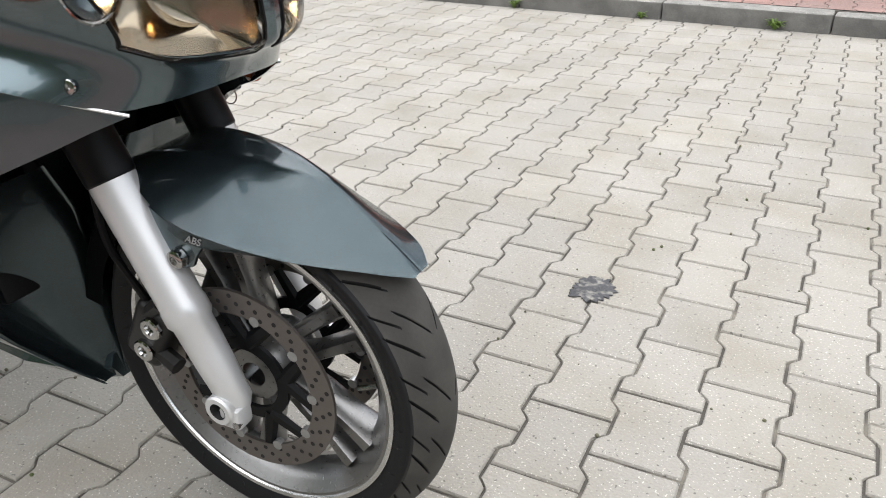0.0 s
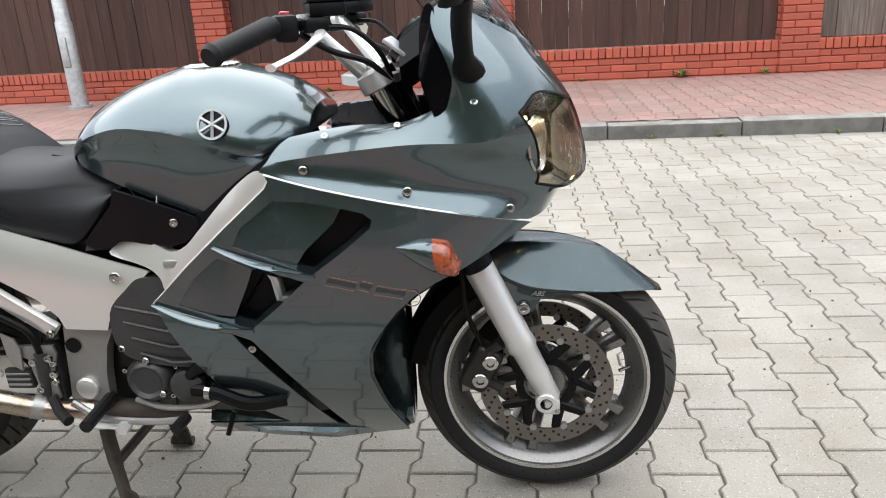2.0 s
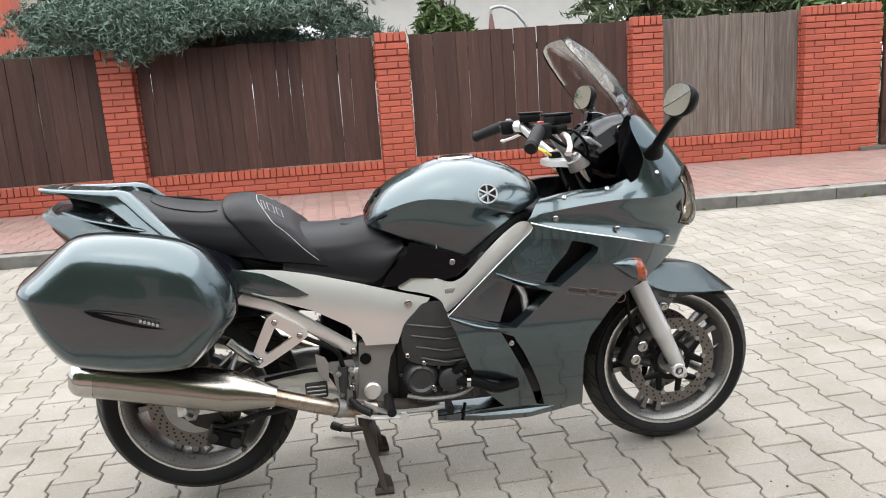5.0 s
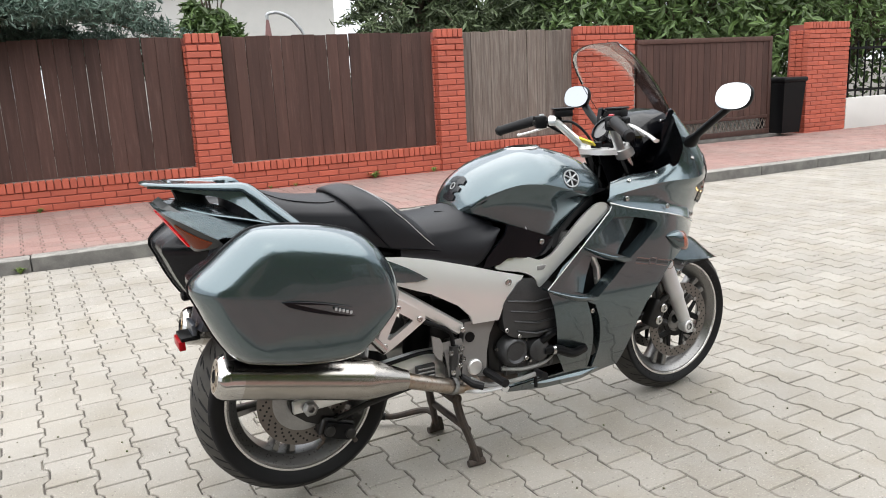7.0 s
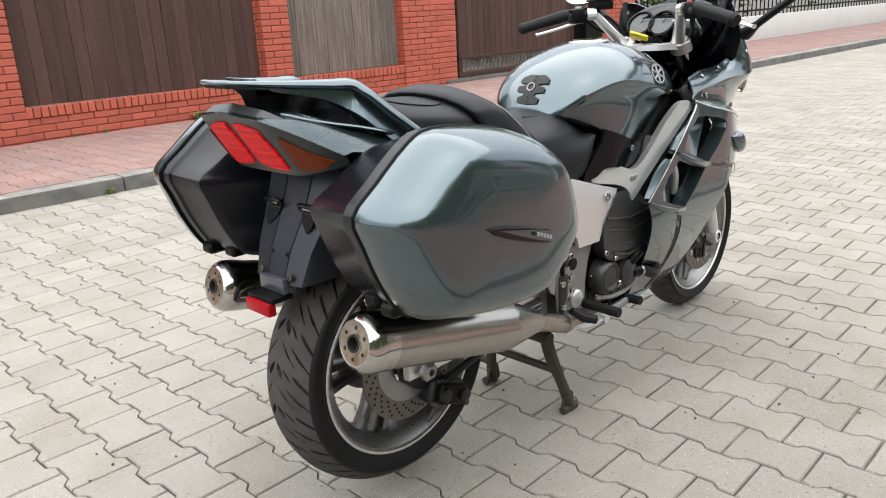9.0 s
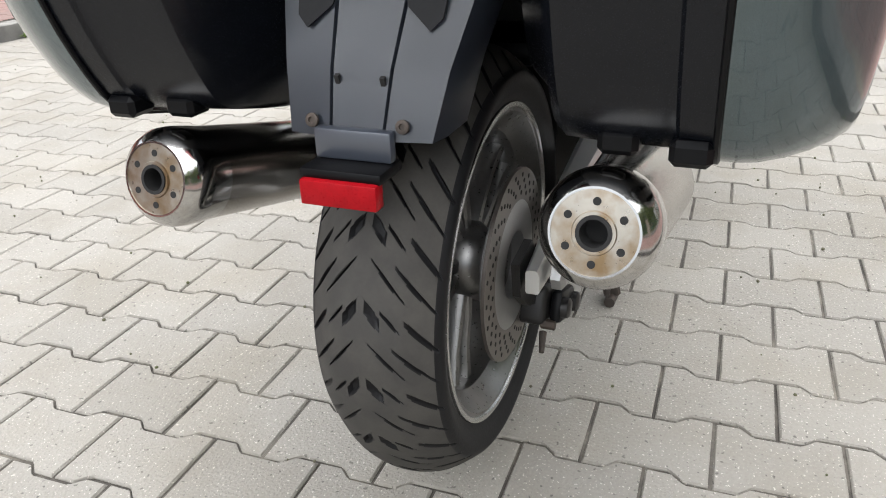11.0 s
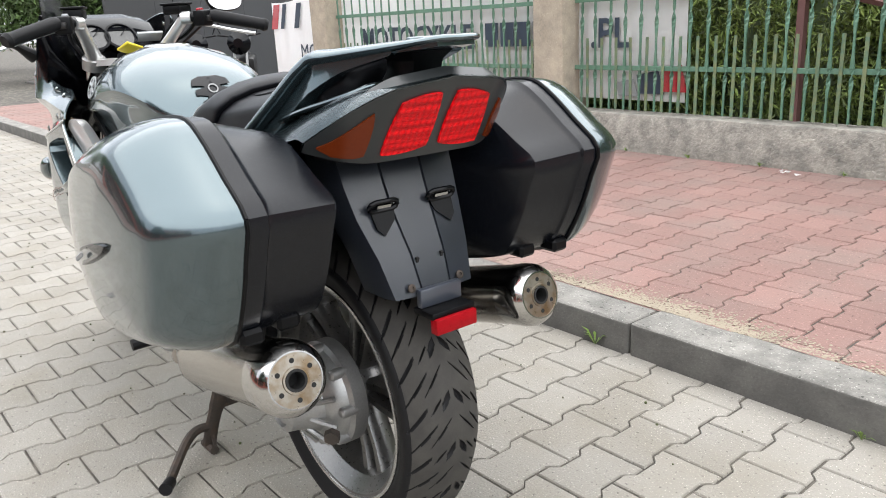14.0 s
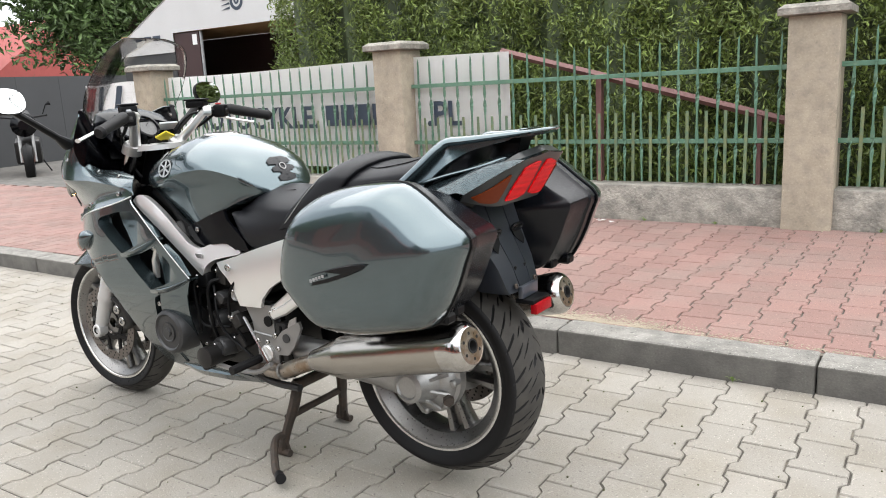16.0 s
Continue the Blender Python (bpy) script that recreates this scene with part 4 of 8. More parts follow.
OUT = [(0.288, 0.845), (0.361, 0.823), (0.457, 0.800), (0.55, 0.778), (0.647, 0.750), (0.732, 0.723), (0.775, 0.707), (0.740, 0.691), (0.709, 0.675), (0.643, 0.644), (0.593, 0.625),
       (0.551, 0.602), (0.516, 0.572), (0.487, 0.536), (0.466, 0.505), (0.451, 0.475), (0.443, 0.41), (0.455, 0.32), (0.482, 0.185), (0.43, 0.174), (0.371, 0.165), (0.274, 0.156), (0.115, 0.164),
       (0.0, 0.178), (0.0, 0.198), (0.093, 0.211), (0.214, 0.222), (0.174, 0.272), (0.129, 0.328), (0.104, 0.39), (0.08, 0.455), (0.053, 0.534), (0.030, 0.594), (0.108, 0.668), (0.196, 0.745), (0.286, 0.821), (0.293, 0.834)]
HOLE_TOP = [(0.212, 0.712), (0.232, 0.748), (0.300, 0.797), (0.36, 0.793), (0.430, 0.779), (0.468, 0.769), (0.484, 0.757), (0.480, 0.741), (0.42, 0.694), (0.361, 0.652), (0.30, 0.676)]
HOLE_LOW = [(0.085, 0.592), (0.125, 0.648), (0.178, 0.690), (0.248, 0.664), (0.344, 0.639), (0.289, 0.589), (0.228, 0.541), (0.16, 0.562)]
SLOT = [(0.183, 0.531), (0.221, 0.513), (0.252, 0.458), (0.284, 0.39), (0.317, 0.308), (0.349, 0.205), (0.323, 0.214), (0.29, 0.303), (0.255, 0.387), (0.219, 0.461)]
COWL = {
    0: ((0.279, 0.252, 0.850), (0.281, 0.252, 0.854), (0.285, 0.250, 0.859), (0.292, 0.246, 0.865), (0.330, 0.205, 0.905)),
    1: ((0.42, 0.256, 0.808), (0.42, 0.244, 0.830), (0.42, 0.240, 0.856), (0.43, 0.243, 0.880), (0.43, 0.185, 0.918)),
    2: ((0.55, 0.246, 0.779), (0.55, 0.228, 0.808), (0.555, 0.226, 0.846), (0.56, 0.235, 0.888), (0.56, 0.185, 0.926)),
    3: ((0.68, 0.208, 0.743), (0.69, 0.180, 0.782), (0.695, 0.194, 0.836), (0.702, 0.232, 0.889), (0.640, 0.216, 0.985)),
    4: ((0.758, 0.146, 0.716), (0.775, 0.135, 0.768), (0.790, 0.142, 0.808), (0.768, 0.198, 0.918), (0.608, 0.207, 1.095)),
    5: ((0.790, 0.110, 0.716), (0.812, 0.105, 0.758), (0.838, 0.112, 0.795), (0.800, 0.155, 0.945), (0.635, 0.175, 1.125)),
    6: ((0.810, 0.060, 0.720), (0.832, 0.058, 0.755), (0.872, 0.062, 0.790), (0.842, 0.080, 0.930), (0.735, 0.095, 1.070)),
    7: ((0.820, 0.0, 0.724), (0.842, 0.0, 0.752), (0.888, 0.0, 0.786), (0.864, 0.0, 0.912), (0.790, 0.0, 1.025)),
}


def cowl_grid():
    cols = []
    for k in range(8):
        soft_col = spline(COWL[k], 10)
        if k < 4:
            lower = spline(COWL[k][:4], 10)
            a, b = Vector(COWL[k][3]), Vector(COWL[k][4])
            hard = lower + [a.lerp(b, j / 10) + Vector((0, 0, 0.006 * math.sin(math.pi * j / 10))) for j in range(1, 11)]
            blend_to = (1.0, 1.0, 1.0, 0.75)[k]
            soft_col = [p.lerp(q, blend_to) for p, q in zip(soft_col, hard)]
        cols.append(soft_col)
    rows = []
    for j in range(len(cols[0])):
        rows.append(spline([c[j] for c in cols], 8))
    return rows     # rows[j][i]: j upward, i from the tail to the nose


GRID = cowl_grid()


def cowl_patch(s, i0, i1, j0, j1, skip=None, out=0.0):
    bm = bmesh.new()
    vs = {}
    for j in range(j0, j1 + 1):
        for i in range(i0, i1 + 1):
            p = GRID[j][i]
            c = Vector((0.55, 0, 0.9))
            q = p + (p - c).normalized() * out
            vs[i, j] = bm.verts.new((q.x, s * q.y, q.z))
    for j in range(j0, j1):
        for i in range(i0, i1):
            if skip and skip[0] <= i < skip[1] and skip[2] <= j < skip[3]:
                continue
            bm.faces.new((vs[i, j], vs[i + 1, j], vs[i + 1, j + 1], vs[i, j + 1]))
    return bm


LAMP = (32, 54, 15, 31)
bm = bmesh.new()
for s in (-1, 1):
    join(cowl_patch(s, 0, 56, 0, 40, LAMP), bm)
bmesh.ops.remove_doubles(bm, verts=bm.verts[:], dist=0.0008)
bmesh.ops.delete(bm, geom=[v for v in bm.verts if not v.link_faces], context="VERTS")
bmesh.ops.recalc_face_normals(bm, faces=bm.faces[:])
bmesh.ops.solidify(bm, geom=bm.faces[:], thickness=0.004)
cowl = part("upper_cowl", bm, M_PAINT, bike, "glossy teal-grey upper fairing cowl", angle=26)
for s in (-1, 1):
    bm = cowl_patch(s, LAMP[0], LAMP[1], LAMP[2], LAMP[3], out=0.002)
    bmesh.ops.solidify(bm, geom=bm.faces[:], thickness=0.003)
    lamp = part("headlight", bm, M_LENS, bike, "clear headlight lens over a dark reflector, lit")
    lamp.visible_shadow = False
    bm = bmesh.new()
    back = {}
    for j in range(LAMP[2], LAMP[3] + 1):
        for i in range(LAMP[0], LAMP[1] + 1):
            p = GRID[j][i]
            u, v = (i - LAMP[0]) / (LAMP[1] - LAMP[0]), (j - LAMP[2]) / (LAMP[3] - LAMP[2])
            dip = (16 * u * (1 - u) * v * (1 - v)) ** 0.35
            q = p.lerp(Vector((0.70, 0.09, 0.87)), 0.04 + 0.42 * dip)
            back[i, j] = bm.verts.new((q.x, s * q.y, q.z))
    for j in range(LAMP[2], LAMP[3]):
        for i in range(LAMP[0], LAMP[1]):
            bm.faces.new((back[i, j], back[i + 1, j], back[i + 1, j + 1], back[i, j + 1]))
    part("reflector", bm, M_HOUSING, lamp, "smoky chrome headlight housing")
    for c, r, tilt in (((0.752, 0.136, 0.866), 0.050, 0.62),):
        prof = [(0.045 * (k / 8) ** 2, r * k / 8) for k in range(9)]
        part("bowl_ring", lathe([(0.043, r - 0.001), (0.047, r + 0.003), (0.043, r + 0.006), (0.038, r + 0.003)], (c[0], s * c[1], c[2]), (1, s * tilt, 0.05), 32), M_CHROME, lamp, "chrome ring round the reflector")
        part("inner_bowl", lathe([(0.05 * (k / 8) ** 2, 0.056 * k / 8) for k in range(9)], (0.772, s * 0.056, 0.850), (1, s * 0.12, 0.04), 24), M_HOUSING, lamp, "smoky inner reflector bowl")
        bowl = part("reflector_bowl", lathe(prof, (c[0], s * c[1], c[2]), (1, s * tilt, 0.05), 24), M_LIP, lamp, "bright reflector bowl")
        across = Vector((-s * tilt, 1, 0)).normalized()
        for ob in (bowl, *[q for q in lamp.children if q.name.startswith("bowl_ring")]):
            for v in ob.data.vertices:
                d = (v.co - Vector((c[0], s * c[1], c[2]))).dot(across)
                v.co -= across * d * 0.42
    part("bulb", lathe([(0, 0), (0.003, 0.006), (0.012, 0.007), (0.02, 0)], (0.775, s * 0.134, 0.835), (1, s * 0.5, 0), 12), M_BULB, lamp, "small lit warm bulb")
    part("bulb", lathe([(0, 0), (0.003, 0.004), (0.010, 0.005), (0.014, 0)], (0.758, s * 0.165, 0.915), (1, s * 0.6, 0.1), 12), M_BULB, lamp, "small lit warm bulb")
    rim_pts = [GRID[LAMP[2]][i] for i in range(LAMP[0], LAMP[1] + 1, 2)] + [GRID[j][LAMP[1]] for j in range(LAMP[2], LAMP[3] + 1, 2)] + [GRID[LAMP[3]][i] for i in range(LAMP[1], LAMP[0] - 1, -2)] + [GRID[j][LAMP[0]] for j in range(LAMP[3], LAMP[2] - 1, -2)]
    part("lamp_seal", tube([(q.x, s * q.y, q.z) for q in rim_pts] + [(rim_pts[0].x, s * rim_pts[0].y, rim_pts[0].z)], 0.0028, 6), M_BLACK, lamp)

for s in (-1, 1):
    side = "right" if s < 0 else "left"
    panel = part("side_fairing", sheet(OUT, s, fair_w, 0.004, (HOLE_TOP, HOLE_LOW, SLOT)), M_PAINT, bike, "dark teal-grey side fairing with two finned vents", angle=40)
    # inner wall of the vents and the scoop
    part("vent_liner", sheet([(0.16, 0.50), (0.30, 0.72), (0.46, 0.79), (0.51, 0.74), (0.42, 0.62), (0.40, 0.20), (0.30, 0.20), (0.16, 0.52)], s, lambda x, z: max(0.02, min(fair_w(x, z) - 0.05, 0.20)), 0.004), M_BLACK, panel, "black vent liner")
    for outline, far, run, deep in (([(0.208, 0.708), (0.228, 0.750), (0.298, 0.800), (0.36, 0.796), (0.425, 0.783), (0.40, 0.74), (0.345, 0.692), (0.325, 0.664)], (0.20, 0.72), 0.20, 0.040), ([(0.080, 0.590), (0.122, 0.650), (0.176, 0.693), (0.235, 0.668), (0.215, 0.62), (0.185, 0.555)], (0.09, 0.60), 0.13, 0.040)):
        def scoop_w(x, z, far=far, run=run, deep=deep):
            p = max(0.0, min(1.0, ((x - far[0]) * 0.9 + (z - far[1]) * 0.25) / run))
            return fair_w(x, z) - 0.003 - deep * p * p * (3 - 2 * p)
        part("vent_scoop", sheet(outline, s, scoop_w, 0.003), M_PAINT, panel, "recessed scoop leading into the vent", angle=50)
    part("inner_strut", tube([(0.245, s * 0.205, 0.668), (0.268, s * 0.205, 0.625), (0.275, s * 0.20, 0.565)], 0.017, 10, flat=0.7), M_SILVER, panel, "silver strut behind the vent")
    for ring in (HOLE_TOP, HOLE_LOW, SLOT):
        loop = [Vector((x, s * (fair_w(x, z) - 0.002), z)) for x, z in ring]
        inner = [Vector((x - 0.01, s * (fair_w(x, z) - 0.045), z)) for x, z in ring]
        part("vent_wall", loft([loop, inner], caps=False), M_PAINT, panel)
    for a, b, drop, tip in (((0.175, 0.712), (0.366, 0.650), 0.024, 0.016), ((0.030, 0.594), (0.230, 0.538), 0.024, 0.018)):
        rings = []
        for k in range(13):
            t = k / 12
            x, z = a[0] + (b[0] - a[0]) * t, a[1] + (b[1] - a[1]) * t - 0.008 * math.sin(math.pi * t)
            w, h = 0.003 + tip * math.sin(math.pi * min(1, 0.15 + 0.8 * t)), 0.002 + drop * 0.5 * math.sin(math.pi * min(0.98, 0.08 + 0.75 * t))
            y = fair_w(x, z) - 0.002
            rings.append([Vector((x, s * (y - 0.03), z + h * 0.6)), Vector((x, s * (y + w), z + h * 0.3)), Vector((x, s * (y + w * 1.1), z)), Vector((x, s * (y + w * 0.5), z - h)), Vector((x, s * (y - 0.03), z - h * 0.8))])
        part("vent_fin", loft(rings), M_PAINT, panel, "teal-grey vent fin", angle=60)
    for x, z in ((0.363, 0.851), (0.551, 0.803), (0.735, 0.745)):
        part("fairing_bolt", bolt(bmesh.new(), (x, s * (0.249 if x < 0.4 else 0.238 if x < 0.6 else 0.165), z), (0.0, s, 0.12), 0.0085, 0.004), M_CHROME, panel)
    for x, z in ((0.215, 0.49),):
        part("fairing_bolt", bolt(bmesh.new(), (x, s * (fair_w(x, z) - 0.004), z), (0, s, 0), 0.008, 0.004), M_CHROME, panel)
    for q in ((0.679, 0.222, 0.957), (0.535, 0.20, 0.918), (0.40, 0.215, 0.905)):
        part("fairing_bolt", bolt(bmesh.new(), (q[0], s * q[1], q[2]), (0.1, s, 0.8), 0.007, 0.004), M_CHROME, panel)
    # panel seam line along the cowl
    seam = [(x, fair_w(x, z) + 0.001, z + 0.001) for x, z in OUT[:7]]
    part("panel_seam", tube([(x, s * y, z) for x, y, z in spline(seam, 5)], 0.0022, 6), M_SILVER, panel, "thin bright panel edge")
    part("edge_trim", tube([(x, s * (fair_w(x, z) + 0.001), z) for x, z in OUT[-5:]], 0.0016, 6), M_SILVER, panel, "thin bright panel edge")
    # forward inner scoop face
    rings = []
    for k, (x, z) in enumerate(OUT[10:19]):
        y = fair_w(x, z) - 0.001
        t = k / 8
        e = 0.020 * min(1.0, y / 0.22)
        rings.append([Vector((x, s * y, z)), Vector((x + 0.3 * e, s * y * 0.97, z - 0.002)), Vector((x - 0.2 * e, s * y * 0.90, z - 0.004))])
    bm = loft(rings, closed=False, caps=False)
    bmesh.ops.solidify(bm, geom=bm.faces[:], thickness=0.003)
    part("inner_scoop", bm, M_PAINT, panel, "inward-turned front edge of the fairing", angle=60)
    edge = sorted(OUT[11:19], key=lambda q: q[1])
    rings = []
    for k in range(15):
        z = 0.187 + 0.395 * k / 14
        xo = float(np.interp(z, [q[1] for q in edge], [q[0] for q in edge]))
        xi = float(np.interp(z, (0.185, 0.24, 0.40, 0.50, 0.585), (0.489, 0.491, 0.488, 0.486, 0.505)))
        yo, yi = fair_w(xo, z) - 0.006, float(np.interp(z, (0.185, 0.30, 0.50, 0.585), (0.012, 0.016, 0.030, 0.075)))
        deep = 0.022 * math.sin(math.pi * k / 14) + 0.004
        ring = []
        for u, into in ((0.0, 0.0), (0.10, 0.45), (0.25, 0.85), (0.42, 1.0), (0.58, 0.9), (0.72, 0.55), (0.82, -0.05), (0.90, -0.35), (0.96, -0.30), (1.0, 0.0)):
            ring.append(Vector((xo + (xi - xo) * u - deep * into, s * (yo + (yi - yo) * u), z)))
        ring += [Vector((xi - 0.006, s * (yi - 0.008), z)), Vector((xi - 0.04, s * (yi - 0.012), z))]
        rings.append(ring)
    bm = loft(rings, closed=False, caps=False)
    bmesh.ops.solidify(bm, geom=bm.faces[:], thickness=0.003)
    part("inner_panel", bm, M_PAINT, panel, "painted inner panel behind the front wheel", angle=50)
    part("inner_shroud", sheet([(0.38, 0.44), (0.45, 0.24), (0.455, 0.60), (0.42, 0.58)], s, lambda x, z: 0.075, 0.004), M_BLACK, panel, "black shroud beside the radiator")
    # model script drawn as plain slanted bars
    for x0, x1, z0 in ((0.385, 0.440, 0.634), (0.448, 0.470, 0.624), (0.478, 0.532, 0.614)):
        for dz, high, material, out in ((0.004, 0.008, M_BEZEL, 0.0010), (0.014, 0.0022, M_GOLD, 0.0014), (-0.003, 0.0018, M_GOLD, 0.0014)):
            drop = 0.23 * (x1 - x0)
            pts = [(x0 + dz * 0.5, z0 + dz), (x1 + dz * 0.5, z0 - drop + dz), (x1 + (dz + high) * 0.5, z0 - drop + dz + high), (x0 + (dz + high) * 0.5, z0 + dz + high)]
            bm = bmesh.new()
            loft([[Vector((x, s * (fair_w(x, z) + o), z)) for x, z in pts] for o in (-0.002, out)], bm)
            part("decal_bar", bm, material, panel, "slanted decal bar", flat=True)
    bm = bmesh.new()
    lathe([(0, 0.017), (0.0012, 0.017), (0.0012, 0.0150), (0, 0.0150)], (0.548, s * (fair_w(0.548, 0.600) + 0.0005), 0.600), (0.12, s, 0), 24, bm)
    part("decal_ring", bm, M_GOLD, panel)
    # turn signal
    rings = []
    for k in range(17):
        t = k / 16
        x = 0.526 + 0.112 * t
        z = 0.703 - 0.036 * t
        grow = math.sin(math.pi * 0.5 * min(1.0, t / 0.8))
        end = math.sqrt(max(0.0, 1 - max(0.0, (t - 0.86) / 0.14) ** 2))
        h, w = (0.002 + 0.034 * grow) * max(end, 0.04), (0.002 + 0.026 * grow) * max(end, 0.04)
        y = fair_w(x, z) + 0.002 + 0.006 * t
        rings.append([Vector((x + 0.006 * t * -math.sin(a), s * (y + w * math.cos(a)), z + h * math.sin(a))) for a in [2 * math.pi * q / 20 for q in range(20)]])
    sig = part("turn_signal", loft(rings[:11]), M_PAINT, bike, "teal-grey pod of a front turn signal")
    part("signal_lens", loft(rings[10:]), M_AMBERF, sig, "orange turn signal lens")

# belly pan and dark core of engine and radiator
rings = []
for x, z0, w in ((0.0, 0.172, 0.05), (0.15, 0.158, 0.07), (0.30, 0.152, 0.07), (0.43, 0.168, 0.06), (0.49, 0.182, 0.04)):
    rings.append([Vector((x, y * w, z0 + dz)) for y, dz in ((-1, 0.03), (-0.6, 0.0), (0.6, 0.0), (1, 0.03), (0.8, 0.05), (-0.8, 0.05))])
part("belly_pan", loft(rings), M_PAINT, bike, "dark belly pan")
part("radiator", moved(box((-0.02, -0.15, -0.15), (0.02, 0.15, 0.15), bev=0.008), pose(0.395, 0, 0.52, 0, -14, 0)), M_BLACK, bike, "black radiator behind the front wheel")
part("engine_block", box((-0.13, -0.14, 0.27), (0.34, 0.14, 0.56), bev=0.03), M_ENGINE, bike, "dark engine block")
part("cylinder_head", moved(box((-0.16, -0.19, -0.10), (0.16, 0.19, 0.10), bev=0.02), pose(0.26, 0, 0.62, 0, 20, 0)), M_ENGINE, bike)
part("air_box", box((-0.02, -0.12, 0.60), (0.45, 0.12, 0.86), bev=0.03), M_BLACK, bike)
part("seat_base", box((-0.34, -0.145, 0.60), (0.05, 0.145, 0.735), bev=0.03), M_BLACK, bike)
part("gearbox", box((-0.24, -0.13, 0.25), (-0.10, 0.13, 0.52), bev=0.03), M_ENGINE, bike)


# tank
def section(x, zt, zc, zb, w, wc):
    """A tank or seat section: crown at zt, widest at the crease zc, lower edge at zb."""
    half = [(0, zt), (0.30 * w, zt - 0.05 * (zt - zc)), (0.60 * w, zt - 0.20 * (zt - zc)), (0.84 * w, zt - 0.47 * (zt - zc)), (0.96 * w, zt - 0.76 * (zt - zc)),
            (w, zc + 0.004), (w - 0.10 * (w - wc), zc - 0.006), (w - 0.72 * (w - wc), zc - 0.26 * (zc - zb)), (wc, zc - 0.6 * (zc - zb)), (wc, zb + 0.006), (wc - 0.008, zb)]
    ring = [Vector((x, -y, z)) for y, z in half]
    ring += [Vector((x, y, z)) for y, z in reversed(half)][:-1]
    return ring


TANK = [(-0.185, 0.868, 0.850, 0.845, 0.075, 0.06), (-0.155, 0.920, 0.874, 0.842, 0.125, 0.112), (-0.10, 0.968, 0.905, 0.822, 0.162, 0.140), (-0.02, 1.005, 0.926, 0.788, 0.190, 0.152), (0.06, 1.028, 0.921, 0.757, 0.200, 0.156),
        (0.112, 1.031, 0.910, 0.740, 0.202, 0.158), (0.165, 1.028, 0.894, 0.778, 0.201, 0.160), (0.25, 1.005, 0.874, 0.842, 0.194, 0.168), (0.31, 0.975, 0.890, 0.880, 0.165, 0.158), (0.345, 0.945, 0.905, 0.897, 0.12, 0.115)]
tank = part("fuel_tank", loft([section(*r) for r in stations(TANK)]), M_PAINT, bike, "glossy teal-grey fuel tank with a scalloped side", angle=38)
for s in (-1, 1):
    em = part("tank_badge", lathe([(0, 0.0), (0, 0.030), (0.003, 0.030), (0.004, 0.027), (0.003, 0.026), (0.003, 0)], (0.178, s * 0.187, 0.930), (0.02, s, 0.40), 32), M_BLACK, tank, "round chrome tank badge")
    n = Vector((0.02, s, 0.40)).normalized()
    base = Vector((0.178, s * 0.187, 0.930)) + n * 0.0058
    a1 = n.cross(Vector((0, 0, 1))).normalized()
    a2 = n.cross(a1)
    bm = bmesh.new()
    lathe([(0, 0.030), (0.0015, 0.030), (0.0015, 0.0255), (0, 0.0255)], base, n, 32, bm)
    for k in range(6):
        d = a1 * math.cos(math.pi * k / 3 + 0.52) + a2 * math.sin(math.pi * k / 3 + 0.52)
        tube([base, base + d * 0.026], 0.0032, 4, bm)
    part("badge_star", bm, M_GALV, em, "pale spokes and ring of the badge")
part("filler_cap", lathe([(-0.01, 0.0), (-0.01, 0.062), (0.008, 0.062), (0.012, 0.056), (0.010, 0.048), (0.014, 0.046), (0.014, 0)], (0.115, 0, 1.019), (-0.02, 0, 1), 36), M_CHROME, tank, "chrome filler cap")
tank_rows = stations(TANK, 12)


def tank_top(x, y):
    """Height of the tank's upper skin."""
    for a, b in zip(tank_rows, tank_rows[1:]):
        if a[0] <= x <= b[0]:
            t = (x - a[0]) / max(1e-6, b[0] - a[0])
            half = [(-q.y, q.z) for q in section(*[m0 + (m1 - m0) * t for m0, m1 in zip(a, b)])[:6]]
            for (y0, z0), (y1, z1) in zip(half, half[1:]):
                if y0 <= abs(y) <= y1 + 1e-6:
                    return z0 + (z1 - z0) * (abs(y) - y0) / max(1e-6, y1 - y0)
    return half[-1][1]


half_pad = [(0.0, -0.062), (0.022, -0.058), (0.044, -0.072), (0.048, -0.094), (0.020, -0.101), (0.020, -0.107), (0.045, -0.112), (0.045, -0.128), (0.018, -0.135), (0.018, -0.141), (0.036, -0.146), (0.033, -0.158), (0.0, -0.162)]
pad_ring = [(x, y) for y, x in half_pad] + [(x, -y) for y, x in reversed(half_pad[1:-1])]
bm = sheet(pad_ring, 1, lambda x, z: 0.0, 0.0, longest=0.012)
for v in bm.verts:
    x, y = -0.124 + (v.co.x + 0.062) * 0.56, v.co.z
    v.co = Vector((x - 0.003, y, tank_top(x, y) + 0.0025))
bmesh.ops.solidify(bm, geom=bm.faces[:], thickness=0.002)
part("tank_pad", bm, M_SATIN, tank, "dark grey tank pad with a pale ring")
part("pad_ring", lathe([(0, 0.013), (0.002, 0.013), (0.002, 0.0095), (0, 0.0095)], (-0.157, 0, tank_top(-0.154, 0) + 0.003), (-0.82, 0, 0.57), 24), M_PIPING, tank)
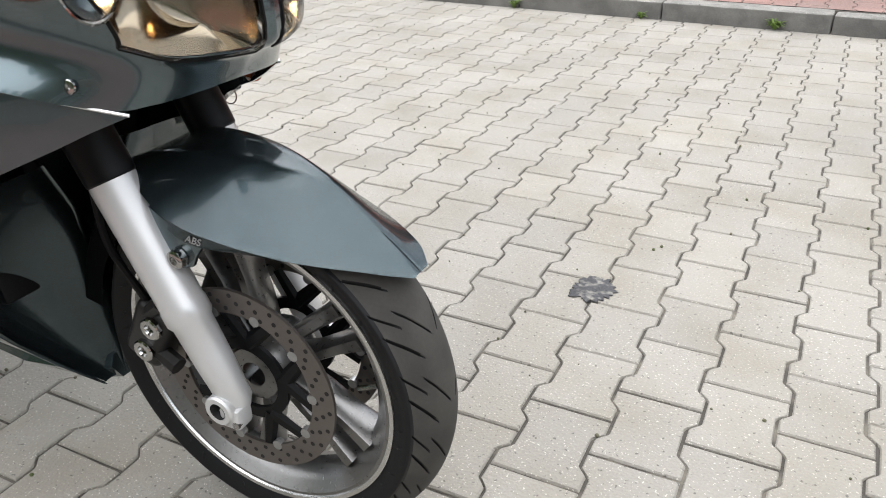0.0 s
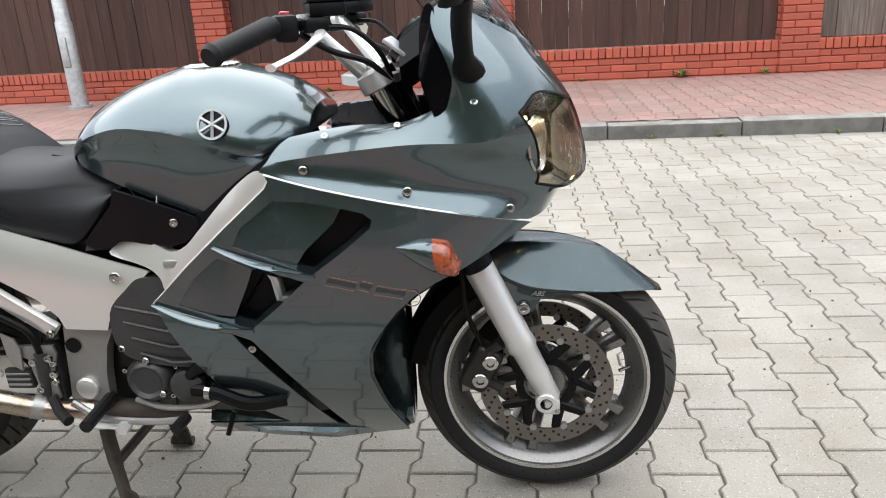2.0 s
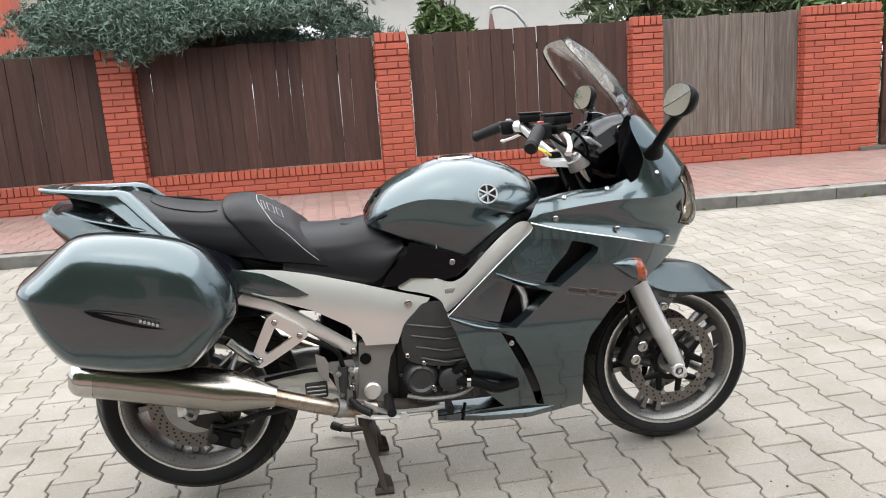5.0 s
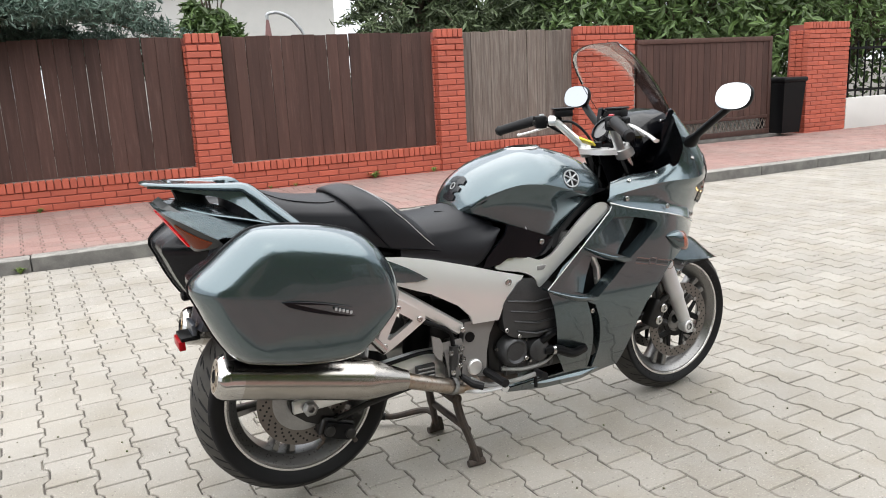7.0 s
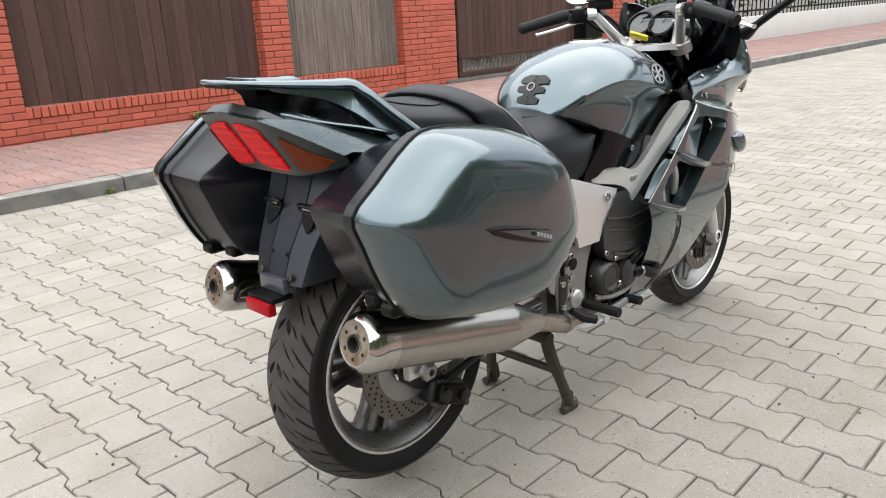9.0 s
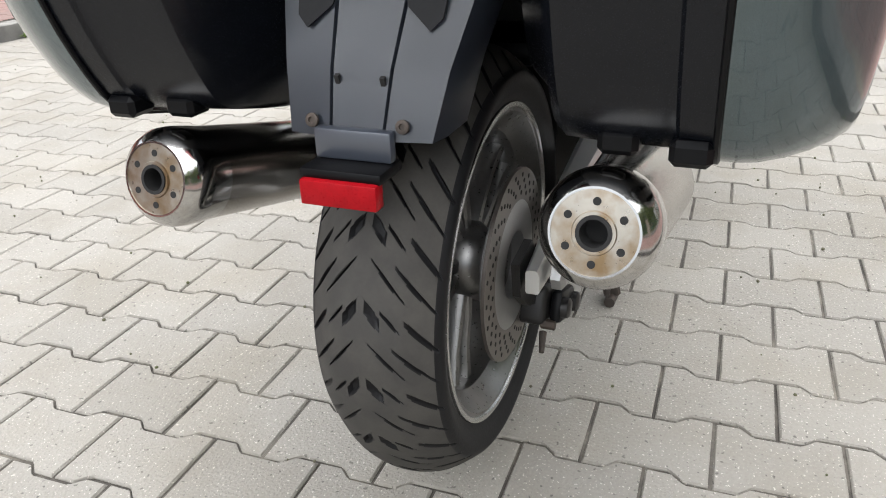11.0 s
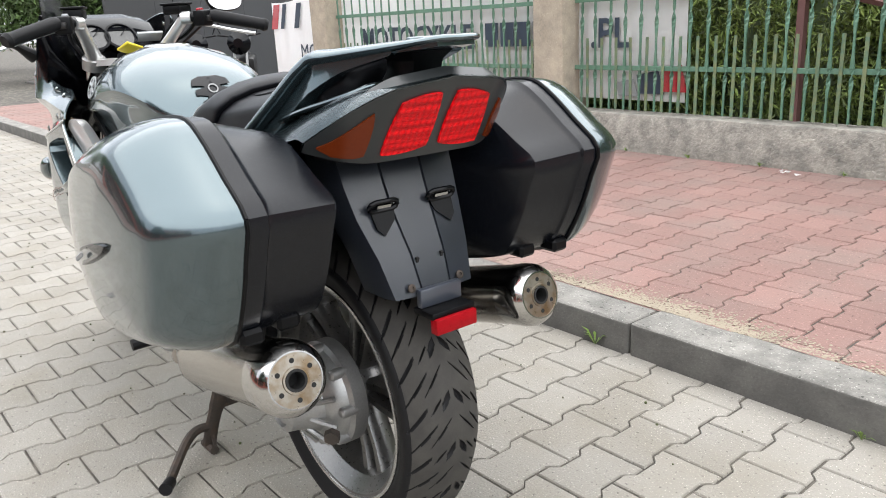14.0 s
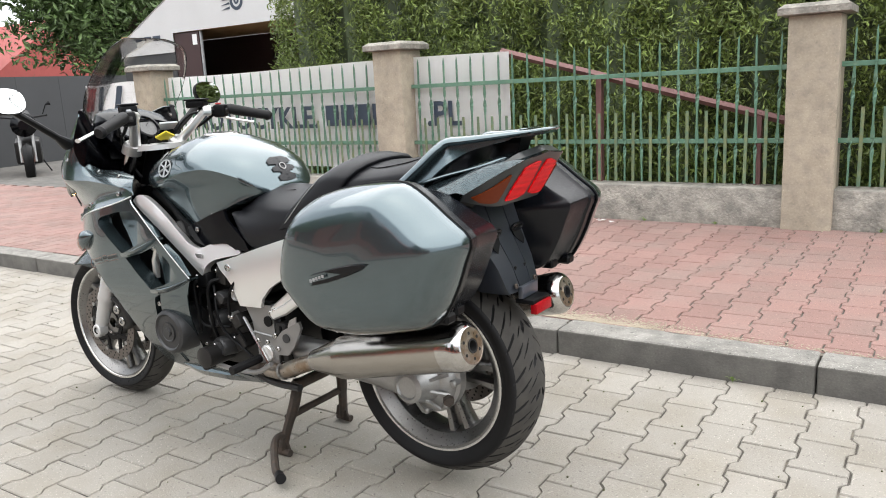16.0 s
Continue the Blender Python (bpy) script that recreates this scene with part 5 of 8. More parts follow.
for s in (-1, 1):
    part("gap_cover", sheet([(0.100, 0.745), (0.120, 0.752), (0.200, 0.815), (0.275, 0.865), (0.283, 0.845), (0.265, 0.832), (0.193, 0.790), (0.112, 0.705)], s, lambda x, z: 0.176, 0.008), M_BLACK, bike, "black strip between tank and frame")
    part("tank_side_cover", sheet([(-0.060, 0.806), (-0.003, 0.788), (0.05, 0.767), (0.113, 0.743), (0.108, 0.718), (0.080, 0.694), (0.041, 0.684), (0.007, 0.690), (-0.035, 0.697), (-0.063, 0.697), (-0.094, 0.680), (-0.150, 0.676), (-0.135, 0.708), (-0.100, 0.744), (-0.070, 0.774)], s, lambda x, z: 0.180 - 0.10 * max(0, -0.02 - x), 0.01), M_GLOSS, bike, "gloss black cover under the tank")
    part("cover_bolt", bolt(bmesh.new(), (0.063, s * 0.182, 0.737), (0, s, 0), 0.009, 0.005), M_CHROME, bike, "chrome bolt")

# seats
RIDER = [(-0.43, 0.885, 0.820, 0.738, 0.150, 0.165), (-0.39, 0.866, 0.812, 0.730, 0.158, 0.170), (-0.32, 0.858, 0.805, 0.716, 0.160, 0.172), (-0.24, 0.860, 0.803, 0.702, 0.155, 0.172), (-0.17, 0.868, 0.805, 0.690, 0.140, 0.172),
         (-0.12, 0.845, 0.800, 0.730, 0.125, 0.168), (-0.075, 0.812, 0.80, 0.785, 0.11, 0.155)]
PILLION = [(-0.90, 1.000, 0.965, 0.93, 0.075, 0.07), (-0.85, 1.000, 0.950, 0.895, 0.110, 0.11), (-0.78, 0.976, 0.925, 0.862, 0.140, 0.145), (-0.70, 0.957, 0.912, 0.828, 0.152, 0.162), (-0.64, 0.950, 0.902, 0.800, 0.156, 0.168), (-0.575, 0.948, 0.892, 0.778, 0.154, 0.168)]
HUMP = [(-0.600, 0.944, 0.895, 0.790, 0.152, 0.168), (-0.597, 0.958, 0.904, 0.786, 0.163, 0.177), (-0.575, 0.968, 0.908, 0.780, 0.166, 0.179), (-0.53, 0.970, 0.905, 0.772, 0.166, 0.179), (-0.495, 0.956, 0.893, 0.764, 0.163, 0.178), (-0.468, 0.926, 0.872, 0.756, 0.156, 0.176), (-0.450, 0.890, 0.848, 0.750, 0.148, 0.174)]


def swept(row):
    """A seat section leaning forward towards its foot, more so at the front of the pillion seat."""
    k = 0.78 * max(0.0, min(1.0, (row[0] + 0.80) / 0.18))
    return [Vector((q.x + k * max(0.0, 0.955 - q.z), q.y, q.z)) for q in section(*row)]


seat = part("rider_seat", loft([section(*r) for r in stations(RIDER)]), M_VINYL, bike, "black vinyl rider seat", angle=70)
seat2 = part("pillion_seat", loft([swept(r) for r in stations(PILLION)]), M_VINYL, bike, "black vinyl pillion seat", angle=70)
hump = part("seat_hump", loft([swept(r) for r in stations(HUMP)]), M_VINYL, bike, "raised black vinyl collar between the seats", angle=50)


def on_section(row, t):
    """A point on the right-hand outline of a swept section, t from crown to lower edge."""
    ring = swept(row)[:11]
    k = min(9, int(t * 10))
    return ring[k].lerp(ring[k + 1], t * 10 - k)


def piping(rows, picks, parent, material=M_PIPING, label="light grey seat piping", r=0.0015):
    table = stations(rows)
    for s in (-1, 1):
        pts = []
        for xx, t in picks:
            row = min(table, key=lambda r: abs(r[0] - xx))
            p = on_section(row, t)
            pts.append((p.x, s * abs(p.y) * 1.006, p.z + 0.001))
        part("piping", tube(spline(pts, 5), r, 6), material, parent, label)


piping(HUMP, [(-0.500, 0.0), (-0.495, 0.15), (-0.492, 0.35), (-0.488, 0.52), (-0.482, 0.66), (-0.470, 0.80), (-0.455, 0.97)], hump)
piping(PILLION, [(-0.885, 0.2), (-0.86, 0.40), (-0.82, 0.56), (-0.77, 0.74), (-0.74, 0.95)], seat2)
piping(RIDER, [(-0.085, 0.55), (-0.11, 0.7), (-0.145, 0.85), (-0.17, 0.97)], seat)
piping(RIDER, [(-0.33, 0.10), (-0.26, 0.16), (-0.20, 0.30), (-0.175, 0.46), (-0.165, 0.62), (-0.155, 0.80)], seat, M_BLACK, "sunken seam of the seat cover", 0.0016)
piping(PILLION, [(-0.80, 0.02), (-0.795, 0.16), (-0.74, 0.22), (-0.66, 0.24), (-0.62, 0.22)], seat2, M_BLACK, "seam round the seat pad", 0.0016)

for s in (-1, 1):
    table = stations(HUMP)
    for k in range(3):
        rows3 = [min(table, key=lambda r: abs(r[0] - q)) for q in (-0.492 + 0.012 * k, -0.484 + 0.012 * k)]
        a0, a1, b0, b1 = on_section(rows3[0], 0.10), on_section(rows3[0], 0.24), on_section(rows3[1], 0.10), on_section(rows3[1], 0.24)
        loop = [Vector((q.x, s * (abs(q.y) + 0.001), q.z + 0.0015)) for q in (a0, b0, b1, a1, a0)]
        part("seat_print", tube(loop, 0.0010, 5), M_PIPING, hump, "pale stitched bar outline")

# frame, side panels and swing arm
for s in (-1, 1):
    fr = part("main_frame", sheet(smooth_xz([(0.274, 0.848), (0.290, 0.838), (0.292, 0.818), (0.20, 0.735), (0.11, 0.655), (0.045, 0.596), (0.030, 0.600), (0.020, 0.625), (-0.016, 0.646), (-0.098, 0.664), (-0.088, 0.682), (-0.060, 0.697), (-0.025, 0.700), (0.011, 0.692), (0.051, 0.679), (0.088, 0.694), (0.118, 0.722), (0.196, 0.800), (0.250, 0.842)], 3), s, lambda x, z: 0.206 + 0.035 * max(0, (x - 0.05) / 0.25) - 0.25 * max(0.0, (z - 0.93 * x) - 0.58), 0.03, longest=0.03), M_SILVER, bike, "silver alloy frame spar", angle=30)
    part("frame_slot", moved(box((-0.022, -0.003, -0.008), (0.022, 0.003, 0.008), bev=0.003), pose(0.055, s * 0.20, 0.655)), M_CAST, fr)
    pl = part("silver_side_panel", sheet([(-0.56, 0.772), (-0.50, 0.768), (-0.432, 0.758), (-0.335, 0.735), (-0.22, 0.700), (-0.103, 0.662), (-0.01, 0.634), (-0.031, 0.615), (-0.065, 0.594), (-0.088, 0.572), (-0.103, 0.545), (-0.118, 0.508), (-0.212, 0.512), (-0.222, 0.54), (-0.261, 0.580), (-0.353, 0.634), (-0.42, 0.660), (-0.476, 0.684), (-0.52, 0.70)],
                                         s, lambda x, z: 0.200 - 1.5 * max(0.0, z + 0.28 * (x + 0.1) - 0.555) ** 2 - 1.2 * max(0.0, 0.545 - z) ** 2, 0.012), M_SILVER, bike, "silver side panel below the seat", angle=45)
    part("panel_bolt", bolt(bmesh.new(), (-0.078, s * 0.196, 0.626), (0, s, 0), 0.012, 0.006), M_CHROME, pl, "chrome bolt")
    part("tail_side_cover", sheet([(-0.86, 0.86), (-0.75, 0.83), (-0.62, 0.795), (-0.535, 0.770), (-0.485, 0.757), (-0.430, 0.729), (-0.390, 0.704), (-0.362, 0.684), (-0.40, 0.681), (-0.45, 0.686), (-0.52, 0.700), (-0.60, 0.725), (-0.75, 0.77), (-0.86, 0.80)], s, lambda x, z: 0.2035 - 0.9 * (z + 0.35 * (x + 0.45) - 0.71) ** 2 * 6 - 0.05 * max(0, -0.6 - x), 0.01), M_PAINT, bike, "teal-grey tail side cover")
    part("lower_frame_plate", sheet([(-0.232, 0.516), (-0.115, 0.512), (-0.142, 0.46), (-0.155, 0.40), (-0.160, 0.33), (-0.175, 0.298), (-0.205, 0.285), (-0.235, 0.293), (-0.252, 0.32), (-0.245, 0.38), (-0.24, 0.44)], s, lambda x, z: 0.178, 0.03), M_PLATE, bike, "silver frame plate at the pivot")
    part("pivot_cap", lathe([(0, 0.0), (0, 0.026), (0.008, 0.026), (0.011, 0.022), (0.011, 0)], (-0.204, s * 0.178, 0.362), (0, s, 0), 24), M_SILVER, bike, "round silver pivot cap")
    part("round_plug", lathe([(0, 0.0), (0, 0.017), (0.004, 0.017), (0.004, 0)], (-0.217, s * 0.179, 0.465), (0, s, 0), 20), M_BLACK, bike)
    part("subframe_strut", tube([(-0.60, s * 0.17, 0.70), (-0.47, s * 0.178, 0.655), (-0.250, s * 0.178, 0.498)], 0.021, 8, flat=0.6, up=(0, 1, 0)), M_SILVER, bike, "silver subframe strut")
    hg = part("peg_hanger", sheet(smooth_xz([(-0.478, 0.632), (-0.455, 0.632), (-0.388, 0.584), (-0.380, 0.565), (-0.392, 0.550), (-0.505, 0.484), (-0.530, 0.483), (-0.543, 0.500), (-0.540, 0.522), (-0.494, 0.616)], 3), s, lambda x, z: 0.203, 0.018, [[(-0.470, 0.594), (-0.464, 0.596), (-0.422, 0.566), (-0.424, 0.560), (-0.500, 0.517), (-0.508, 0.524)]], longest=0.03), M_SILVER, bike, "cast silver pillion footpeg hanger", angle=30)
    part("hanger_stay", tube([(-0.53, s * 0.196, 0.50), (-0.60, s * 0.20, 0.525)], 0.013, 8, flat=0.6, up=(0, 1, 0)), M_SILVER, hg)
    part("folded_peg", tube([(-0.525, s * 0.215, 0.495), (-0.60, s * 0.235, 0.58)], 0.013, 10), M_CHROME, hg, "folded pillion footpeg")
    for q in ((-0.468, 0.612), (-0.40, 0.566), (-0.52, 0.503), (-0.25, 0.50), (-0.262, 0.43), (-0.265, 0.385)):
        part("frame_bolt", bolt(bmesh.new(), (q[0], s * (0.204 if q[0] < -0.39 else 0.196), q[1]), (0, s, 0), 0.009, 0.006), M_CHROME, bike)
    # rider peg, brake or gear lever, heel plate
    part("heel_plate", sheet([(-0.363, 0.504), (-0.335, 0.490), (-0.326, 0.470), (-0.330, 0.416), (-0.345, 0.425), (-0.359, 0.450)], s, lambda x, z: 0.205, 0.005), M_CAST, bike, "alloy heel plate")
    part("rider_footpeg", tube([(-0.16, s * 0.17, 0.335), (-0.155, s * 0.29, 0.33)], 0.014, 10), M_RUBBER, bike, "rubber-topped rider footpeg")
    lv = part("foot_lever", tube(spline([(-0.235, s * 0.20, 0.335), (-0.17, s * 0.205, 0.300), (-0.06, s * 0.205, 0.292), (0.02, s * 0.21, 0.300)], 5), 0.008, 8), M_CAST, bike, "alloy foot lever")
    part("lever_pad", tube([(0.02, s * 0.20, 0.300), (0.02, s * 0.25, 0.302)], 0.013, 10), M_RUBBER, lv)
    part("lever_rod", tube([(-0.27, s * 0.19, 0.31), (-0.28, s * 0.19, 0.46)], 0.006, 6), M_BLACK, bike)
    part("linkage", box((-0.30, min(s * 0.15, s * 0.19), 0.33), (-0.255, max(s * 0.15, s * 0.19), 0.47), bev=0.01), M_ENGINE, bike)

arm = part("swing_arm", loft([[Vector((x, y0 + (y1 - y0) * q, z + h * r)) for q, r in ((0.1, -1), (0.9, -1), (1, -0.8), (1, 0.55), (0.8, 1), (0.2, 1), (0, 0.8), (0, -0.8))] for x, z, h, y0, y1 in ((-0.20, 0.372, 0.050, -0.08, -0.150), (-0.38, 0.382, 0.052, -0.10, -0.158), (-0.56, 0.380, 0.040, -0.108, -0.152), (-0.70, 0.356, 0.026, -0.115, -0.143), (-0.79, 0.346, 0.018, -0.118, -0.138))]), M_SILVER, bike, "silver alloy swing arm")
part("swing_arm_left", tube([(-0.20, 0.12, 0.37), (-0.40, 0.135, 0.37), (-0.60, 0.14, 0.355), (-0.70, 0.14, 0.345)], [0.042, 0.045, 0.04, 0.04], 12), M_CAST, bike, "cast shaft drive housing")
part("axle_nut", lathe([(0, 0.0), (0, 0.024), (0.014, 0.024), (0.02, 0.016), (0.02, 0.010), (0.006, 0.009), (0.006, 0)], (-0.746, -0.148, 0.344), (0, -1, 0), 6), M_CAST, arm)
drive = part("final_drive", lathe([(0.035, 0.0), (0.035, 0.108), (0.064, 0.108), (0.070, 0.098), (0.082, 0.094), (0.100, 0.080), (0.106, 0.066), (0.125, 0.058), (0.14, 0.050), (0.165, 0.046), (0.172, 0.034), (0.166, 0.030), (0.166, 0)], (RA.x, 0.02, RA.z), (0, 1, 0), 36), M_CAST, bike, "cast alloy final drive housing")
for k in range(8):
    a = 2 * math.pi * k / 8
    part("drive_stud", lathe([(0, 0), (0, 0.012), (0.03, 0.011), (0.034, 0.007), (0.034, 0)], (RA.x + 0.097 * math.cos(a), 0.078, RA.z + 0.097 * math.sin(a)), (0, 1, 0), 12), M_CAST, drive)
for k in range(10):
    a = 2 * math.pi * (k + 0.5) / 10
    o = Vector((math.cos(a), 0, math.sin(a)))
    part("drive_rib", tube([RA + Vector((0, 0.118, 0)) + o * 0.096, RA + Vector((0, 0.150, 0)) + o * 0.052], 0.0055, 6), M_CAST, drive)
part("drive_neck", tube([(-0.62, 0.13, 0.36), (-0.70, 0.12, 0.355)], [0.05, 0.062], 16), M_CAST, drive)
part("filler_plug", lathe([(0, 0), (0, 0.016), (0.014, 0.016), (0.014, 0)], (-0.84, 0.13, 0.31), (-0.6, 0.6, -0.2), 6), M_RUST, drive)
rc = part("rear_caliper", moved(box((-0.055, -0.024, -0.032), (0.055, 0.024, 0.032), bev=0.012, seg=3), pose(-0.660, -0.106, 0.246, 0, 20, 0)), M_ENGINE, bike, "black rear brake caliper")
part("caliper_half", moved(box((-0.045, -0.046, -0.026), (0.045, -0.026, 0.026), bev=0.008, seg=2), pose(-0.660, -0.106, 0.246, 0, 20, 0)), M_BLACK, rc)
for q in (-0.032, 0.032):
    part("piston_cap", lathe([(0, 0.0), (0, 0.017), (0.010, 0.016), (0.013, 0.011), (0.013, 0.0)], (-0.660 + q, -0.150, 0.246 - 0.36 * q), (0, -1, 0), 16), M_ENGINE, rc)
    part("caliper_bolt", lathe([(0, 0.0), (0, 0.008), (0.022, 0.008), (0.022, 0.0)], (-0.660 + 1.55 * q, -0.122, 0.218 - 0.5 * q), (0, -1, 0), 6), M_RUST, rc)
part("bleed_nipple", tube([(-0.705, -0.124, 0.216), (-0.732, -0.129, 0.196)], [0.006, 0.004], 8), M_RUST, rc)
part("caliper_carrier", sheet([(-0.80, 0.375), (-0.735, 0.385), (-0.69, 0.33), (-0.655, 0.285), (-0.70, 0.262), (-0.75, 0.285), (-0.79, 0.32)], -1, lambda x, z: 0.112, 0.012), M_ENGINE, rc, "dark caliper carrier plate")
part("torque_arm", tube([(-0.70, -0.118, 0.262), (-0.56, -0.125, 0.30), (-0.34, -0.12, 0.33)], 0.010, 8), M_ENGINE, rc)
part("shock_absorber", lathe([(0, 0.03), (0.02, 0.045), (0.2, 0.045), (0.24, 0.02)], (-0.33, 0, 0.36), (0.15, 0, 1), 16), M_BLACK, bike)
part("rear_hugger", box((-0.62, -0.085, 0.60), (-0.40, 0.085, 0.64), bev=0.015), M_BLACK, bike)
part("inner_tail", loft([[Vector((x, y * w, z0 + (z1 - z0) * q)) for y, q in ((-1, 0), (1, 0), (1, 1), (-1, 1))] for x, z0, z1, w in ((-0.30, 0.60, 0.72, 0.12), (-0.50, 0.64, 0.78, 0.13), (-0.80, 0.70, 0.88, 0.12), (-0.90, 0.80, 0.89, 0.10))]), M_BLACK, bike, "black tail underside")

# engine covers
for s in (-1,):
    cov = part("engine_side_cover", sheet(smooth_xz([(-0.102, 0.55), (-0.06, 0.60), (-0.022, 0.625), (0.06, 0.615), (0.125, 0.565), (0.155, 0.50), (0.144, 0.440), (0.07, 0.419), (-0.044, 0.432), (-0.098, 0.466)], 4), s, lambda x, z: 0.205 - 1.0 * max(0.0, z - 0.53) ** 2 - 1.5 * max(0.0, 0.50 - z) ** 2, 0.04, longest=0.03), M_BLOCK, bike, "dark ribbed engine side cover")
    for k in range(4):
        part("cover_rib", tube([(-0.088 + 0.012 * k, s * 0.203, 0.565 - 0.036 * k), (0.02, s * 0.207, 0.545 - 0.036 * k), (0.125, s * 0.204, 0.550 - 0.036 * k)], 0.004, 6), M_BLOCK, cov)
    for q in ((-0.092, 0.468), (-0.044, 0.440), (0.07, 0.426), (0.140, 0.448), (0.148, 0.50), (-0.02, 0.36), (0.09, 0.36)):
        part("cover_bolt", bolt(bmesh.new(), (q[0], s * 0.20, q[1]), (0, s, 0), 0.008, 0.008), M_CHROME, cov)
part("clutch_cover", lathe([(0, 0.0), (0, 0.055), (0.03, 0.052), (0.045, 0.042), (0.047, 0.038), (0.041, 0.03), (0.041, 0)], (-0.055, -0.155, 0.385), (0, -1, 0), 32), M_BLOCK, bike, "round dark clutch cover")
part("water_pump", lathe([(0, 0.0), (0, 0.042), (0.045, 0.038), (0.055, 0.02), (0.055, 0)], (0.035, -0.155, 0.375), (0, -1, 0), 24), M_BLOCK, bike, "dark water pump")
part("coolant_hose", tube(spline([(0.05, -0.20, 0.37), (0.10, -0.205, 0.365), (0.17, -0.20, 0.335), (0.24, -0.17, 0.33)], 5), 0.016, 10), M_BLACK, bike, "black coolant hose")
for k in range(5):
    a = 2 * math.pi * k / 5 + 0.4
    part("case_bolt", bolt(bmesh.new(), (-0.055 + 0.062 * math.cos(a), -0.165, 0.385 + 0.062 * math.sin(a)), (0, -1, 0), 0.007, 0.010), M_CHROME, bike)
    part("pump_screw", bolt(bmesh.new(), (0.035 + 0.046 * math.cos(a), -0.172, 0.375 + 0.046 * math.sin(a)), (0, -1, 0), 0.006, 0.010), M_CHROME, bike)
part("sump_casting", box((-0.09, -0.150, 0.285), (0.13, -0.06, 0.345), bev=0.015), M_BLOCK, bike, "grey sump casting")
for k in range(5):
    part("sump_rib", box((-0.075 + 0.044 * k, -0.156, 0.290), (-0.066 + 0.044 * k, -0.146, 0.340), bev=0.003, seg=1), M_BLOCK, bike)
part("oil_line", tube(spline([(-0.10, -0.175, 0.33), (-0.02, -0.190, 0.318), (0.07, -0.185, 0.325), (0.13, -0.165, 0.36)], 6), 0.007, 8), M_CAST, bike)
part("coolant_elbow", tube(spline([(0.045, -0.195, 0.40), (0.075, -0.205, 0.425), (0.115, -0.20, 0.43), (0.15, -0.185, 0.405)], 6), 0.014, 10), M_BLACK, bike, "black coolant elbow")
part("hose_band", lathe([(-0.005, 0.0155), (0.005, 0.0155)], (0.10, -0.203, 0.4285), (1, 0, 0.05), 16), M_CHROME, bike)
part("hose_clip", lathe([(-0.006, 0.018), (0.006, 0.018)], (0.085, -0.204, 0.367), (1, 0, -0.1), 16), M_CHROME, bike)
alt = part("alternator_cover", lathe([(-0.06, 0.0), (-0.06, 0.078), (0.05, 0.078), (0.066, 0.072), (0.072, 0.062), (0.066, 0.056), (0.068, 0.016), (0.074, 0.014), (0.074, 0)], (0.185, 0.185, 0.396), (0, 1, 0), 40), M_BLOCK, bike, "round dark alternator cover")
part("starter_motor", lathe([(0, 0), (0, 0.035), (0.1, 0.035), (0.11, 0)], (0.02, 0.15, 0.33), (0, 1, 0), 20), M_ENGINE, bike)
left_bits = ((-0.085, 0.600, 0.050, 0.040, M_BLOCK), (-0.02, 0.590, 0.040, 0.045, M_ENGINE), (0.045, 0.575, 0.042, 0.036, M_BLACK), (-0.07, 0.525, 0.028, 0.050, M_CAST), (-0.015, 0.520, 0.032, 0.026, M_BLOCK),
             (0.035, 0.505, 0.026, 0.040, M_BLOCK), (0.085, 0.535, 0.030, 0.030, M_BLACK), (-0.095, 0.455, 0.030, 0.036, M_ENGINE), (-0.045, 0.445, 0.036, 0.026, M_CAST), (0.015, 0.440, 0.040, 0.040, M_BLOCK), (0.075, 0.455, 0.028, 0.036, M_BLACK),
             (-0.075, 0.375, 0.040, 0.040, M_ENGINE), (-0.005, 0.350, 0.046, 0.034, M_BLOCK), (0.075, 0.330, 0.050, 0.040, M_ENGINE))
for k, (x, z, w, h, material) in enumerate(left_bits):
    out = 0.155 + 0.045 * ((k * 7) % 5) / 4
    if k % 3 == 0:
        bm = lathe([(0.0, 0.0), (0.0, w * 0.75), (out - 0.125, w * 0.72), (out - 0.115, w * 0.6), (out - 0.118, w * 0.35), (out - 0.112, 0.0)], (x, 0.12, z), (0.1, 1, 0.05), 20)
    else:
        bm = moved(box((-w * 0.6, 0.0, -h * 0.6), (w * 0.6, out - 0.11, h * 0.6), bev=0.006), pose(x, 0.115, z, 0, 20 * ((k % 4) - 1.5), 0))
    fit_part = part("engine_fitting", bm, material, bike)
    part("fitting_bolt", bolt(bmesh.new(), (x + w * 0.5, out + 0.002, z + h * 0.35), (0, 1, 0), 0.006, 0.006), M_CHROME, fit_part)
for k in (0, 3, 5):
    part("hose", tube(spline([(-0.13 + 0.035 * k, 0.165, 0.62 - 0.012 * k), (-0.09 + 0.035 * k, 0.205, 0.56), (-0.07 + 0.03 * k, 0.200, 0.47 - 0.01 * k), (-0.10 + 0.045 * k, 0.175, 0.38)], 6), 0.0065 if k % 2 else 0.0045, 8), M_BLACK, bike)
for k in (0, 3):
    part("cable", tube(spline([(-0.12 + 0.03 * k, 0.17, 0.33 + 0.03 * k), (-0.02 + 0.03 * k, 0.20, 0.43), (0.02 + 0.02 * k, 0.18, 0.55), (0.06, 0.15, 0.64)], 6), 0.005, 6), M_BLACK, bike)
gp = part("peg_plate", sheet([(-0.262, 0.372), (-0.268, 0.420), (-0.300, 0.452), (-0.372, 0.490), (-0.380, 0.470), (-0.345, 0.405), (-0.318, 0.378)], 1, lambda x, z: 0.206, 0.010), M_PLATE, bike, "silver triangular footpeg plate")
